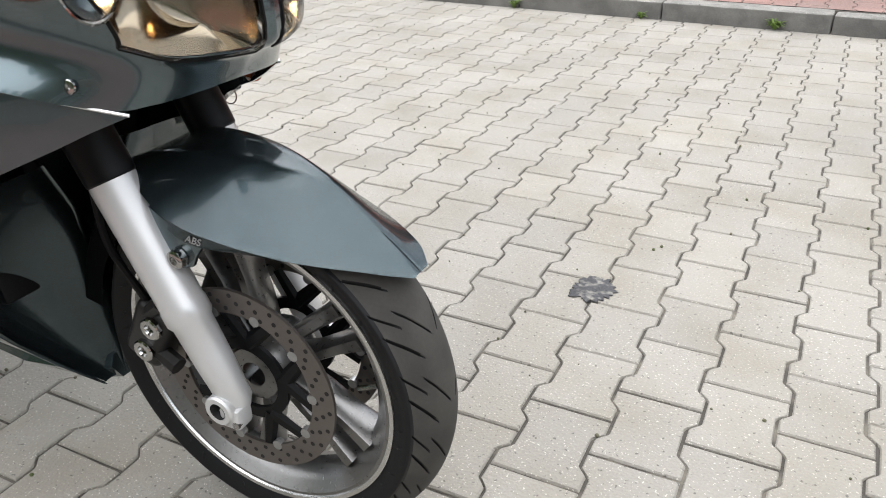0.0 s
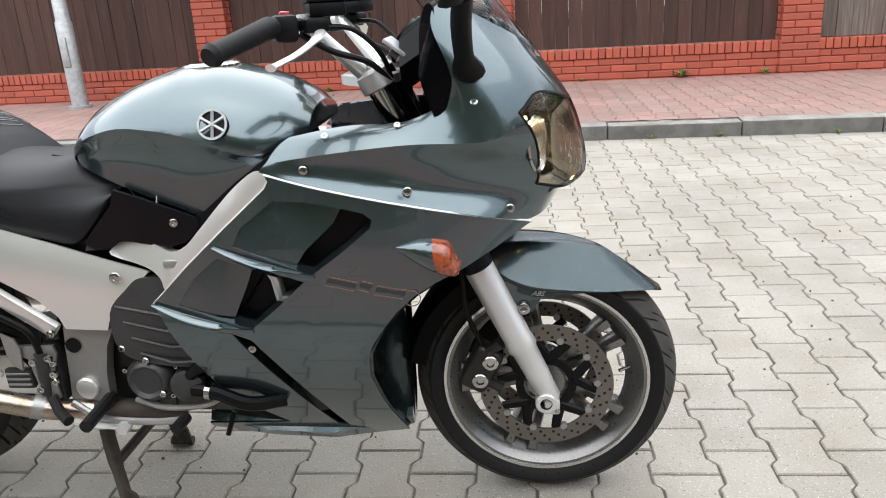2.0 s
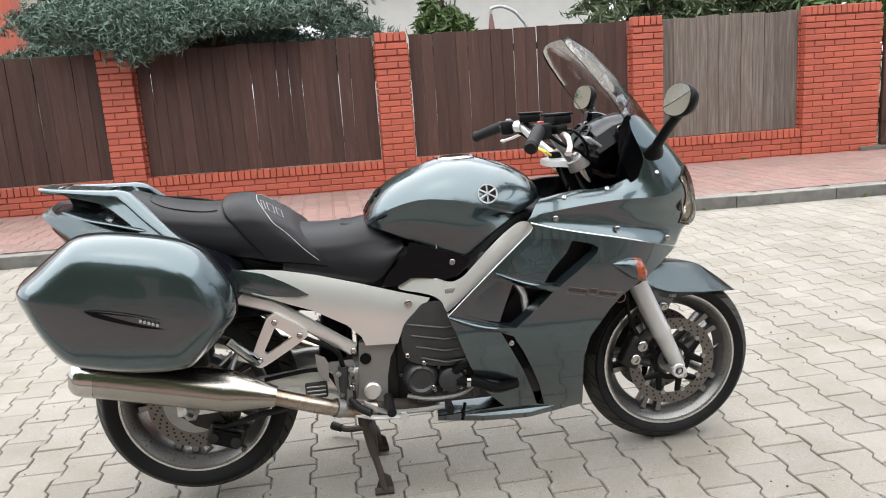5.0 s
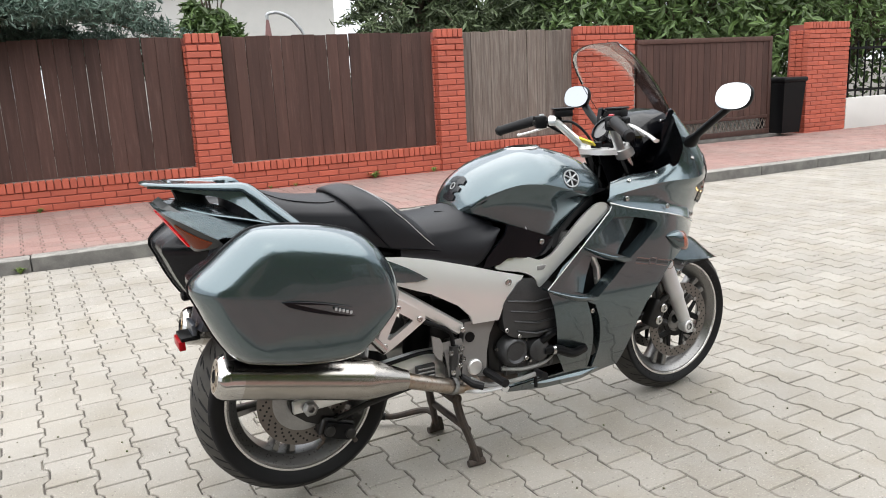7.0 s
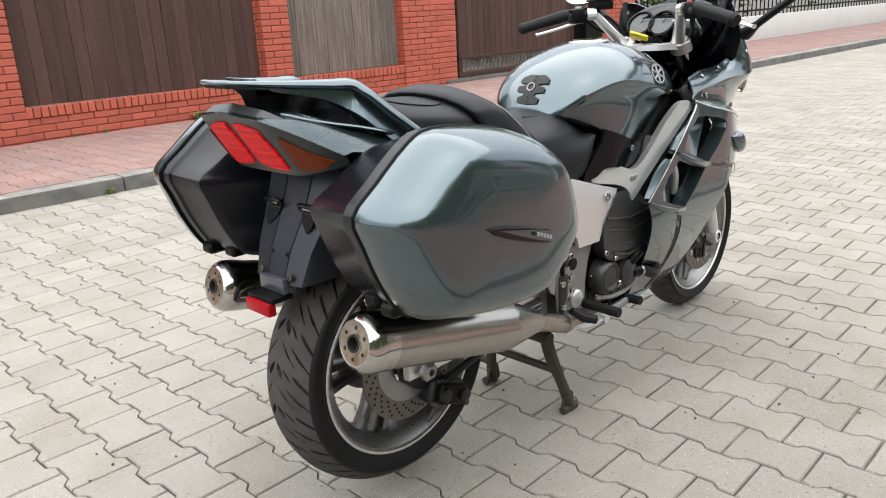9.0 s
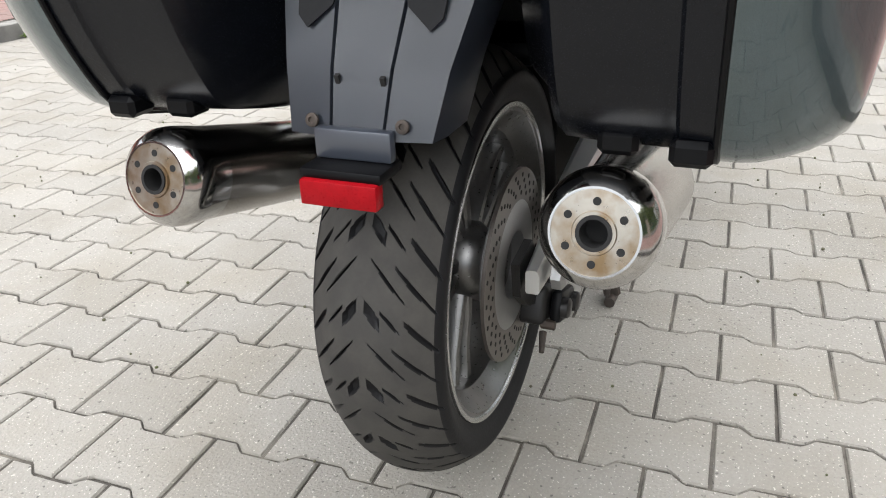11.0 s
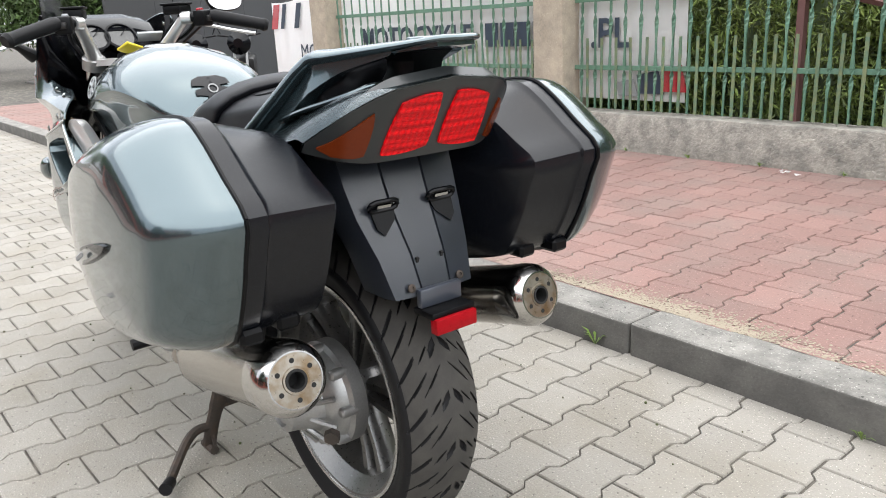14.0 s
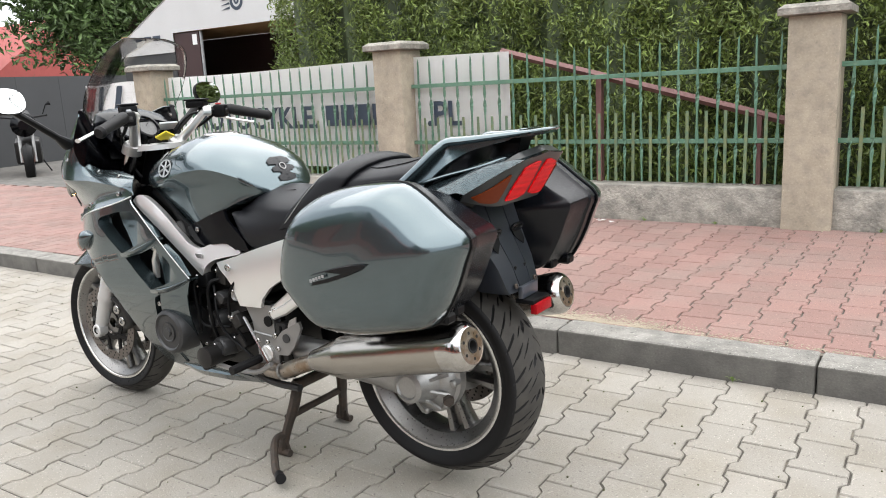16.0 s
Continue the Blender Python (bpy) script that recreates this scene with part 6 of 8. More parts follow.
part("plate_plug", lathe([(0, 0.0), (0, 0.014), (0.003, 0.014), (0.004, 0.011), (0.004, 0)], (-0.318, 0.207, 0.432), (0, 1, 0), 20), M_BLOCK, gp)
part("peg_arm", tube([(-0.270, 0.205, 0.500), (-0.330, 0.210, 0.525), (-0.385, 0.212, 0.560)], 0.016, 8, flat=0.6, up=(0, 1, 0)), M_SILVER, gp)
part("plate_edge", tube([(-0.165, 0.194, 0.43), (-0.245, 0.194, 0.425)], 0.003, 6), M_CAST, gp)
for q in ((-0.185, 0.405), (-0.225, 0.405), (-0.282, 0.395), (-0.282, 0.515)):
    part("plate_bolt", bolt(bmesh.new(), (q[0], 0.196 if q[0] > -0.25 else 0.208, q[1]), (0, 1, 0), 0.008, 0.006), M_CHROME, gp)
part("badge_disc", lathe([(0.0685, 0.0), (0.0685, 0.034), (0.0715, 0.034), (0.0715, 0.030), (0.070, 0.028), (0.070, 0)], (0.185, 0.185, 0.396), (0, 1, 0), 32), M_BLOCK, alt)
part("badge_bar", box((0.166, 0.2545, 0.391), (0.204, 0.2565, 0.401)), M_ENGINE, alt, flat=True)
part("gear_rod", tube([(-0.22, 0.195, 0.33), (-0.12, 0.19, 0.47)], 0.005, 6), M_CHROME, bike)

# brake pump, hoses and castings behind the footpeg
pump = part("brake_pump", tube([(-0.292, -0.196, 0.350), (-0.290, -0.197, 0.385), (-0.288, -0.197, 0.392), (-0.285, -0.197, 0.455)], [0.010, 0.011, 0.015, 0.015], 12), M_BLOCK, bike, "grey rear brake pump")
part("pump_rod", tube([(-0.294, -0.196, 0.350), (-0.300, -0.198, 0.305)], 0.005, 8), M_CHROME, pump)
part("pump_hose", tube(spline([(-0.285, -0.197, 0.452), (-0.30, -0.20, 0.505), (-0.36, -0.195, 0.54), (-0.44, -0.175, 0.575)], 6), 0.0075, 8), M_BLACK, pump)
part("pump_hose", tube(spline([(-0.30, -0.190, 0.38), (-0.33, -0.185, 0.43), (-0.38, -0.175, 0.445), (-0.52, -0.16, 0.425)], 6), 0.0065, 8), M_BLACK, pump)
for q in ((-0.262, 0.447), (-0.258, 0.408), (-0.300, 0.437), (-0.296, 0.372), (-0.268, 0.352)):
    part("pump_bolt", lathe([(0, 0.0), (0, 0.0085), (0.007, 0.0085), (0.007, 0.005), (0.004, 0.0045), (0.004, 0)], (q[0], -0.205, q[1]), (0, -1, 0), 10), M_CHROME, pump)
part("bracket_plate", sheet([(-0.345, 0.470), (-0.255, 0.472), (-0.250, 0.452), (-0.268, 0.400), (-0.262, 0.345), (-0.300, 0.335), (-0.312, 0.40), (-0.318, 0.440), (-0.345, 0.448)], -1, lambda x, z: 0.197, 0.006), M_PLATE, pump, "alloy pump bracket")
part("rib_block", box((-0.405, -0.172, 0.352), (-0.338, -0.156, 0.402), bev=0.006), M_BLOCK, arm, "dark ribbed block on the swing arm")
for k in range(3):
    part("rib", box((-0.400, -0.175, 0.362 + 0.013 * k), (-0.343, -0.168, 0.367 + 0.013 * k), bev=0.001, seg=1), M_CAST, arm)
part("warning_label", box((-0.520, -0.1612, 0.376), (-0.420, -0.1585, 0.392)), M_WHITEWALL, arm, "pale label on the swing arm", flat=True)
ped = part("brake_pedal", tube(spline([(-0.262, -0.205, 0.302), (-0.20, -0.212, 0.288), (-0.125, -0.214, 0.284)], 5), [0.012] * 8 + [0.010] * 3, 10, flat=0.55), M_FORK, bike, "silver brake pedal arm")
part("pedal_joint", lathe([(-0.014, 0), (-0.014, 0.014), (0.014, 0.014), (0.014, 0)], (-0.118, -0.214, 0.284), (0, 1, 0), 6), M_FORK, ped)
part("folded_footpeg", tube([(-0.270, -0.215, 0.355), (-0.245, -0.235, 0.332), (-0.215, -0.255, 0.322)], [0.010, 0.012, 0.012], 10), M_RUBBER, ped, "rubber footpeg")

# exhaust
for s in (-1, 1):
    a, b = Vector((-1.005, s * (0.279 if s > 0 else 0.250), 0.534)), Vector((-0.50, s * 0.258, 0.412))
    d = (b - a).normalized()
    ln = (b - a).length
    muf = part("silencer", lathe([(0.0, 0.040), (0.0, 0.056), (0.012, 0.059), (0.05, 0.0605), (ln - 0.11, 0.060), (ln - 0.10, 0.059), (ln, 0.034), (ln + 0.02, 0.030), (ln + 0.02, 0.02)], a, d, 48), M_STEEL, bike, "brushed stainless steel silencer")
    part("end_cone", lathe([(0.052, 0.0615), (0.020, 0.0625), (0.004, 0.061), (-0.008, 0.055), (-0.016, 0.046), (-0.016, 0.0435), (-0.013, 0.0435)], a, d, 48), M_RING, muf, "polished silencer end ring")
    part("end_cap", lathe([(-0.0135, 0.0455), (-0.0150, 0.0435), (-0.0155, 0.0225), (-0.018, 0.0215), (-0.018, 0.0182), (0.03, 0.0182), (0.03, 0)], a, d, 40), M_CAP, muf, "stained steel end cap")
    part("outlet", lathe([(0.012, 0.0), (0.012, 0.0176), (-0.0195, 0.0180), (-0.0195, 0.0140), (0.010, 0.0136)], a, d, 28), M_HOLE, muf, "sooty outlet pipe")
    u = d.cross(Vector((0, 1, 0))).normalized()
    v = d.cross(u)
    for k in range(6):
        q = a + (u * math.cos(math.pi * k / 3) + v * math.sin(math.pi * k / 3)) * 0.0315
        part("cap_hole", lathe([(-0.0158, 0), (-0.0158, 0.0042), (-0.01, 0.0042)], q, d, 12), M_HOLE, muf)
    part("header_pipe", tube(spline([b + d * 0.0, (-0.36, s * 0.235, 0.355), (-0.28, s * 0.20, 0.318), (-0.20, s * 0.178, 0.305)], 6), 0.024, 16), M_PIPE, muf, "heat-stained exhaust pipe")
    part("collector_pipe", tube(spline([(-0.20, s * 0.178, 0.305), (-0.12, s * 0.15, 0.29), (-0.02, s * 0.11, 0.265)], 6), 0.0235, 16), M_RUST, muf, "dark rusty collector pipe")
    part("pipe_clamp", lathe([(-0.012, 0.028), (0.012, 0.028)], (-0.31, s * 0.213, 0.332), (0.8, -s * 0.4, -0.4), 16), M_CAST, muf)
    part("silencer_bracket", tube([(-0.60, s * 0.25, 0.50), (-0.575, s * 0.215, 0.55), (-0.53, s * 0.20, 0.51)], 0.009, 8), M_CAST, muf)
    part("case_mount", tube([(-0.80, s * 0.20, 0.575), (-0.80, s * 0.215, 0.60), (-0.79, s * 0.30, 0.60)], 0.011, 8), M_BLACK, bike)

# centre stand
stand = part("centre_stand", tube([(-0.24, -0.12, 0.235), (-0.24, 0.12, 0.235)], 0.018, 10), M_RUST, bike, "dark rusty centre stand")
for s in (-1, 1):
    part("stand_leg", tube(spline([(-0.24, s * 0.10, 0.25), (-0.228, s * 0.115, 0.17), (-0.205, s * 0.138, 0.08), (-0.192, s * 0.15, 0.018)], 5), [0.022] * 8 + [0.019] * 8, 10, flat=0.6, up=(1, 0, 0)), M_RUST, stand)
    part("stand_foot", tube([(-0.225, s * 0.15, 0.012), (-0.165, s * 0.152, 0.012)], 0.012, 10), M_RUST, stand)
    part("stand_plate", sheet([(-0.22, 0.02), (-0.165, 0.02), (-0.172, 0.055), (-0.20, 0.075)], s, lambda x, z: 0.148, 0.008), M_RUST, stand)
part("stand_brace", tube([(-0.215, -0.14, 0.13), (-0.215, 0.14, 0.13)], 0.012, 8), M_RUST, stand)
part("stand_tang", tube(spline([(-0.20, 0.14, 0.07), (-0.205, 0.18, 0.075), (-0.23, 0.22, 0.065), (-0.30, 0.285, 0.035), (-0.345, 0.312, 0.038)], 5), 0.012, 8), M_RUST, stand)
part("tang_pad", lathe([(-0.02, 0), (-0.02, 0.014), (0.02, 0.016), (0.02, 0)], (-0.345, 0.312, 0.038), (-0.7, 0.5, 0.1), 14), M_RUBBER, stand)
part("side_stand", tube(spline([(-0.08, 0.14, 0.262), (-0.20, 0.160, 0.255), (-0.32, 0.172, 0.262)], 5), 0.012, 8), M_BLOCK, bike, "folded dark side stand")
part("drain_peg", tube([(0.085, -0.10, 0.255), (0.07, -0.12, 0.205)], 0.006, 6), M_BLACK, bike)

# side cases
SEAM = [(-1.075, 0.815), (-1.02, 0.862), (-0.945, 0.918), (-0.89, 0.937), (-0.78, 0.928), (-0.68, 0.905), (-0.615, 0.870), (-0.575, 0.820), (-0.548, 0.765), (-0.545, 0.70), (-0.575, 0.655), (-0.64, 0.590), (-0.69, 0.562), (-0.80, 0.566), (-0.92, 0.590), (-0.985, 0.615), (-1.03, 0.685), (-1.06, 0.76)]
FACE = [(-1.024, 0.810), (-0.985, 0.842), (-0.925, 0.888), (-0.880, 0.905), (-0.78, 0.890), (-0.69, 0.866), (-0.635, 0.838), (-0.605, 0.790), (-0.590, 0.735), (-0.588, 0.695), (-0.61, 0.665), (-0.66, 0.618), (-0.70, 0.600), (-0.80, 0.602), (-0.905, 0.622), (-0.955, 0.645), (-0.995, 0.705), (-1.018, 0.765)]
mid = Vector((-0.80, 0, 0.755))
for s in (-1, 1):
    ring0 = [Vector((x, 0, z)) for x, z in SEAM]

    def level(y, q, dx=0.0, dz=0.0):
        return [Vector((mid.x + (p.x - mid.x) * q + dx, s * y, mid.z + (p.z - mid.z) * q + dz)) for p in ring0]

    def smooth(r):
        return spline(r, 3, closed=True)

    face = [Vector((x, 0, z)) for x, z in FACE]

    def blend(y, q, shrink=1.0):
        """Between the seam (q = 0) and the flat outer face (q = 1), drawn in towards the middle."""
        out = []
        for p, f in zip(ring0, face):
            v = p.lerp(f, q)
            out.append(Vector((mid.x + (v.x - mid.x) * shrink, s * y, mid.z + (v.z - mid.z) * shrink)))
        return out

    rows = [smooth(blend(*r)) for r in ((0.352, 0.0), (0.372, 0.0), (0.388, 0.05), (0.410, 0.22), (0.430, 0.45), (0.447, 0.72), (0.459, 0.98), (0.465, 1.06, 0.97), (0.470, 1.07, 0.88), (0.4755, 1.07, 0.72), (0.480, 1.07, 0.50), (0.4825, 1.07, 0.26), (0.483, 1.07, 0.07))]
    case = part("side_case", loft(rows), M_PAINT, bike, "teal-grey hard side case lid with soft facets", angle=70)
    def shell_ring(y, q, lower, dx=0.0):
        """The seam's outline at depth y, drawn in by q, its roof lowered by the share given."""
        out = []
        for p in ring0:
            z = mid.z + (p.z - mid.z) * q
            if p.z > 0.80:
                z -= lower * (p.z - 0.80) / 0.14
            out.append(Vector((mid.x + (p.x - mid.x) * q + dx, s * y, z)))
        return out

    rows = [smooth(shell_ring(*r)) for r in ((0.350, 0.992, 0.0), (0.318, 0.985, 0.0), (0.314, 0.965, 0.0), (0.306, 0.955, 0.004), (0.23, 0.945, 0.024), (0.205, 0.935, 0.030), (0.192, 0.90, 0.036, 0.01), (0.176, 0.80, 0.04, 0.05), (0.135, 0.70, 0.04, 0.09))]
    part("case_shell", loft(rows), M_SATIN, case, "satin black inner half of the side case", angle=30)
    part("case_seam", tube([Vector((p.x, s * 0.351, p.z)) for p in smooth(level(0.35, 1.002))] + [Vector((SEAM[0][0], s * 0.351, SEAM[0][1]))], 0.0035, 6), M_BLACK, case, "black rubber seam")
    bg = []
    for k in range(17):
        t = k / 16
        bg.append((t, 0.002 + 0.013 * math.sin(math.pi * t) ** 0.6))
    rings = []
    for o in (-0.012, 0.003, 0.005):
        q = 1.0 if o < 0.004 else 0.86
        up = [Vector((-0.885 + 0.245 * t, s * (0.4850 + o - 0.15 * max(0, t - 0.48) ** 2 - 0.03 * max(0, 0.3 - t) ** 2), 0.768 - 0.072 * t + h * q)) for t, h in bg]
        dn = [Vector((-0.885 + 0.245 * t, s * (0.4850 + o - 0.15 * max(0, t - 0.48) ** 2 - 0.03 * max(0, 0.3 - t) ** 2), 0.768 - 0.072 * t - h * q)) for t, h in reversed(bg)]
        rings.append(up + dn[1:-1])
    badge = part("case_badge", loft(rings), M_GLOSS, case, "black spear-shaped badge")
    bm = bmesh.new()
    for k in range(5):
        x = -0.758 + 0.0095 * k
        box((x, min(s * 0.4885, s * 0.4908), 0.7290 - 0.0037 * k), (x + 0.006, max(s * 0.4885, s * 0.4908), 0.7360 - 0.0037 * k), bm)
    part("badge_print", bm, M_PIPING, badge, "plain light bars on the badge", flat=True)
    for x, y in ((-0.98, 0.33), (-0.96, 0.26), (-0.66, 0.33), (-0.66, 0.25)):
        part("case_foot", box((x - 0.022, min(s * (y - 0.02), s * (y + 0.02)), 0.548 if x > -0.8 else 0.604), (x + 0.022, max(s * (y - 0.02), s * (y + 0.02)), 0.63), bev=0.006, seg=1), M_BLACK, case)

# tail, rack, lights and rear mudguard


def lamp_point(y, v, out=0.0):
    """On the slanted, swept-back rear lamp face: y across, v from the lower edge (0) to the upper (1)."""
    a = abs(y)
    k = max(0.0, a - 0.09)
    zt = 0.972 - 0.10 * a - 6.0 * k * k
    zb = 0.846 + 2.2 * k * k
    xt, xb = -1.094 + 0.8 * a * a + 9.0 * k * k, -1.012 + 0.3 * a * a + 4.5 * k * k
    return Vector((xb + (xt - xb) * v - out, y, zb + (zt - zb) * v))


def lamp_patch(corners, out, thick=0.012, n=6, rounded=0.0):
    """corners: (y, v) of the lower inner, lower outer, upper outer, upper inner corner."""
    bm = bmesh.new()
    vs = {}
    for j in range(n + 1):
        for i in range(n + 1):
            u, w = i / n, j / n
            p, q = 2 * u - 1, 2 * w - 1
            u, w = (1 + p * math.sqrt(1 - rounded * q * q)) / 2, (1 + q * math.sqrt(1 - rounded * p * p)) / 2
            c = [Vector((*q, 0)) for q in corners]
            p = (c[0] * (1 - u) + c[1] * u) * (1 - w) + (c[3] * (1 - u) + c[2] * u) * w
            vs[i, j] = bm.verts.new(lamp_point(p.x, p.y, out))
    for j in range(n):
        for i in range(n):
            bm.faces.new((vs[i, j], vs[i + 1, j], vs[i + 1, j + 1], vs[i, j + 1]))
    bmesh.ops.recalc_face_normals(bm, faces=bm.faces[:])
    bmesh.ops.solidify(bm, geom=bm.faces[:], thickness=thick)
    return bm


rings = []
for i in range(33):
    y = -0.197 + 0.394 * i / 32
    a = abs(y) / 0.197
    top = lamp_point(y, 1.0, 0.003) + Vector((0, 0, 0.003))
    e = a ** 4
    rings.append([top + Vector((0.012, 0, -0.012)), top, top + Vector((0.02, 0, 0.004)), Vector((top.x + 0.085, y * 0.99, top.z + 0.004 - 0.012 * e)), Vector((top.x + 0.17, y * 0.97, top.z - 0.020 - 0.004 * e)), Vector((top.x + 0.27 - 0.05 * e, y * 0.93, top.z - 0.062 + 0.030 * e))])
bm = loft(rings, closed=False, caps=False)
for s in (-1, 1):
    edge_up = [lamp_point(s * 0.197, 1.0) + Vector((d, 0, dz)) for d, dz in ((0.0, 0.003), (0.085, -0.008), (0.17, -0.024), (0.22, -0.032))]
    edge_dn = [lamp_point(s * 0.197, 0.0) + Vector((d, 0, dz)) for d, dz in ((0.0, 0.0), (0.08, -0.012), (0.16, -0.02), (0.22, -0.02))]
    loft([edge_up, edge_dn], bm, closed=False, caps=False)
bmesh.ops.solidify(bm, geom=bm.faces[:], thickness=0.004)
part("tail_cowl", bm, M_PAINT, bike, "teal-grey tail cowl over the lights", angle=45)
tail = part("tail_light", lamp_patch([(-0.195, 0), (0.195, 0), (0.195, 1), (-0.195, 1)], 0.0, 0.03, 28), M_BEZEL, bike, "wide tail light cluster in a dark bezel")
for s in (-1, 1):
    part("brake_lens", lamp_patch([(s * 0.009, 0.12), (s * 0.100, 0.07), (s * 0.088, 0.82), (s * 0.013, 0.86)], 0.005, 0.012, 12, 0.16), M_RED, tail, "bright red brake lens")
    part("signal_lens", lamp_patch([(s * 0.121, 0.08), (s * 0.166, 0.05), (s * 0.188, 0.34), (s * 0.122, 0.82)], 0.005, 0.012, 12, 0.20), M_AMBER, tail, "dark amber turn signal lens")

RAIL = [(-0.685, 0.176, 0.850), (-0.735, 0.162, 0.890), (-0.790, 0.140, 0.940), (-0.835, 0.118, 0.985), (-0.862, 0.104, 1.004), (-0.91, 0.092, 1.009), (-0.98, 0.076, 1.016), (-1.045, 0.058, 1.023), (-1.085, 0.045, 1.028), (-1.104, 0.030, 1.031), (-1.108, 0.0, 1.031)]
arm_l = spline(RAIL, 6)
arm_r = [Vector((q.x, -q.y, q.z)) for q in reversed(arm_l)][1:]
n_arm = len(arm_l)
thick = [0.027 - 0.017 * min(1.0, max(0.0, (i - 26) / 20)) for i in range(n_arm)]
rack = part("luggage_rack", tube(arm_l + arm_r, thick + list(reversed(thick))[1:], 16, flat=0.5), M_PAINT, bike, "teal-grey grab rail and luggage rack")
plate = sheet([(-0.838, 0.085), (-0.842, 0.100), (-0.925, 0.090), (-0.99, 0.074), (-1.05, 0.056), (-1.100, 0.036), (-1.100, -0.036), (-1.05, -0.056), (-0.99, -0.074), (-0.925, -0.090), (-0.842, -0.100), (-0.838, -0.085)], 1, lambda x, z: 1.013 + 0.11 * max(0.0, -0.90 - x) - 4.0 * max(0.0, x + 0.885) ** 1.6, 0.016,
              [[(-0.862, -0.050), (-0.862, 0.050), (-0.875, 0.064), (-0.900, 0.062), (-0.915, 0.045), (-0.915, -0.045), (-0.900, -0.062), (-0.875, -0.064)]], longest=0.03)
for v in plate.verts:
    v.co = Vector((v.co.x, v.co.z, v.co.y))
part("rack_plate", plate, M_PAINT, rack, "rack plate with an oblong hand hole")
part("rack_ridge", box((-1.052, -0.050, 1.022), (-1.040, 0.050, 1.034), bev=0.004), M_PAINT, rack)
part("rack_pedestal", loft([[Vector((x0 + dx, y * w, z)) for dx, y in ((-0.032, -0.8), (-0.032, 0.8), (-0.02, 1), (0.03, 1), (0.042, 0.8), (0.042, -0.8), (0.03, -1), (-0.02, -1))] for x0, w, z in ((-1.010, 0.052, 1.012), (-1.000, 0.036, 0.998), (-0.994, 0.034, 0.980), (-0.985, 0.044, 0.960))]), M_BLACK, rack, "black pedestal under the rack plate")
for s in (-1, 1):
    part("grab_arm", sheet(smooth_xz([(-0.690, 0.862), (-0.735, 0.896), (-0.790, 0.946), (-0.842, 0.996), (-0.868, 1.010), (-0.930, 1.012), (-1.02, 1.018), (-1.025, 1.008), (-0.975, 0.996), (-0.925, 0.982), (-0.885, 0.960), (-0.848, 0.930), (-0.810, 0.893), (-0.77, 0.862), (-0.72, 0.840), (-0.69, 0.842)], 3), s,
                           lambda x, z: 0.118 + 0.42 * max(0.0, 0.985 - z) * max(0.0, min(1.0, (x + 0.95) / 0.08)) - 0.30 * max(0.0, -0.87 - x), 0.022, longest=0.02), M_PAINT, rack, "broad teal-grey grab arm", angle=50)
    part("rack_mount", tube([(-0.845, s * 0.085, 0.962), (-0.84, s * 0.085, 0.915)], [0.024, 0.034], 12), M_BLACK, rack)
    part("cowl_gloss", tube(spline([(-0.80, s * 0.15, 0.902), (-0.88, s * 0.145, 0.925), (-0.96, s * 0.13, 0.945), (-1.03, s * 0.10, 0.968)], 5), [0.006] + [0.011] * 14 + [0.005], 10, flat=0.5), M_PAINT, rack, "raised blade over the tail light")

MUD = [(-0.892, 0.915, 0.130), (-0.915, 0.865, 0.128), (-0.937, 0.80, 0.124), (-0.960, 0.745, 0.117), (-0.995, 0.68, 0.101), (-1.019, 0.612, 0.088)]
rings = []
for x, z, w in MUD:
    rings.append([Vector((x + dx, y * w, z)) for y, dx in ((-1.0, 0.09), (-1.0, 0.03), (-0.93, 0.004), (-0.36, -0.004), (-0.34, 0.003), (-0.32, -0.004), (0.32, -0.004), (0.34, 0.003), (0.36, -0.004), (0.93, 0.004), (1.0, 0.03), (1.0, 0.09))])
bm = loft(rings, closed=False, caps=False)
bmesh.ops.solidify(bm, geom=bm.faces[:], thickness=0.006)
mud = part("rear_mudguard", bm, M_MUD, bike, "satin black rear mudguard without a number plate", angle=25)
for s in (-1, 1):
    part("mudguard_screw", bolt(bmesh.new(), (-1.019, s * 0.052, 0.628), (-1, 0, 0.25), 0.0075, 0.004), M_RUST, mud, "rusty screw head")
    part("mudguard_slit", moved(box((-0.002, -0.0025, -0.006), (0.003, 0.0025, 0.006)), pose(-1.004, s * 0.026, 0.668, 0, -22, 0)), M_HOLE, mud)
    bm = bmesh.new()
    tube([Vector((-0.966 - 0.4 * dz, s * 0.061 + dy, 0.764 + dz)) for dy, dz in ((-0.019, -0.008), (-0.026, -0.005), (-0.028, 0), (-0.026, 0.005), (-0.019, 0.008), (0.019, 0.008), (0.026, 0.005), (0.028, 0), (0.026, -0.005), (0.019, -0.008), (-0.019, -0.008), (-0.026, -0.005))], 0.0045, 8, bm)
    part("plate_slot", bm, M_GLOSS, mud, "oval plate fixing slot")
    part("slot_eye", moved(box((-0.003, -0.014, -0.003), (0.001, 0.014, 0.003)), pose(-0.966, s * 0.061, 0.764, 0, -24, 0)), M_CHROME, mud)
    part("slot_shade", loft([[Vector((-0.958 + o - 0.45 * (0.764 - z), s * y, z)) for y, z in ((0.036, 0.764), (0.086, 0.764), (0.082, 0.728), (0.070, 0.716), (0.043, 0.738))] for o in (-0.0015, 0.003)]), M_BLACK, mud)
    part("light_bracket", tube([(-0.92, s * 0.10, 0.855), (-0.91, s * 0.15, 0.87)], 0.02, 8), M_BLACK, mud)
part("plate_strip", box((-1.034, -0.044, 0.592), (-1.02, 0.044, 0.625), bev=0.003), M_MUD, mud)
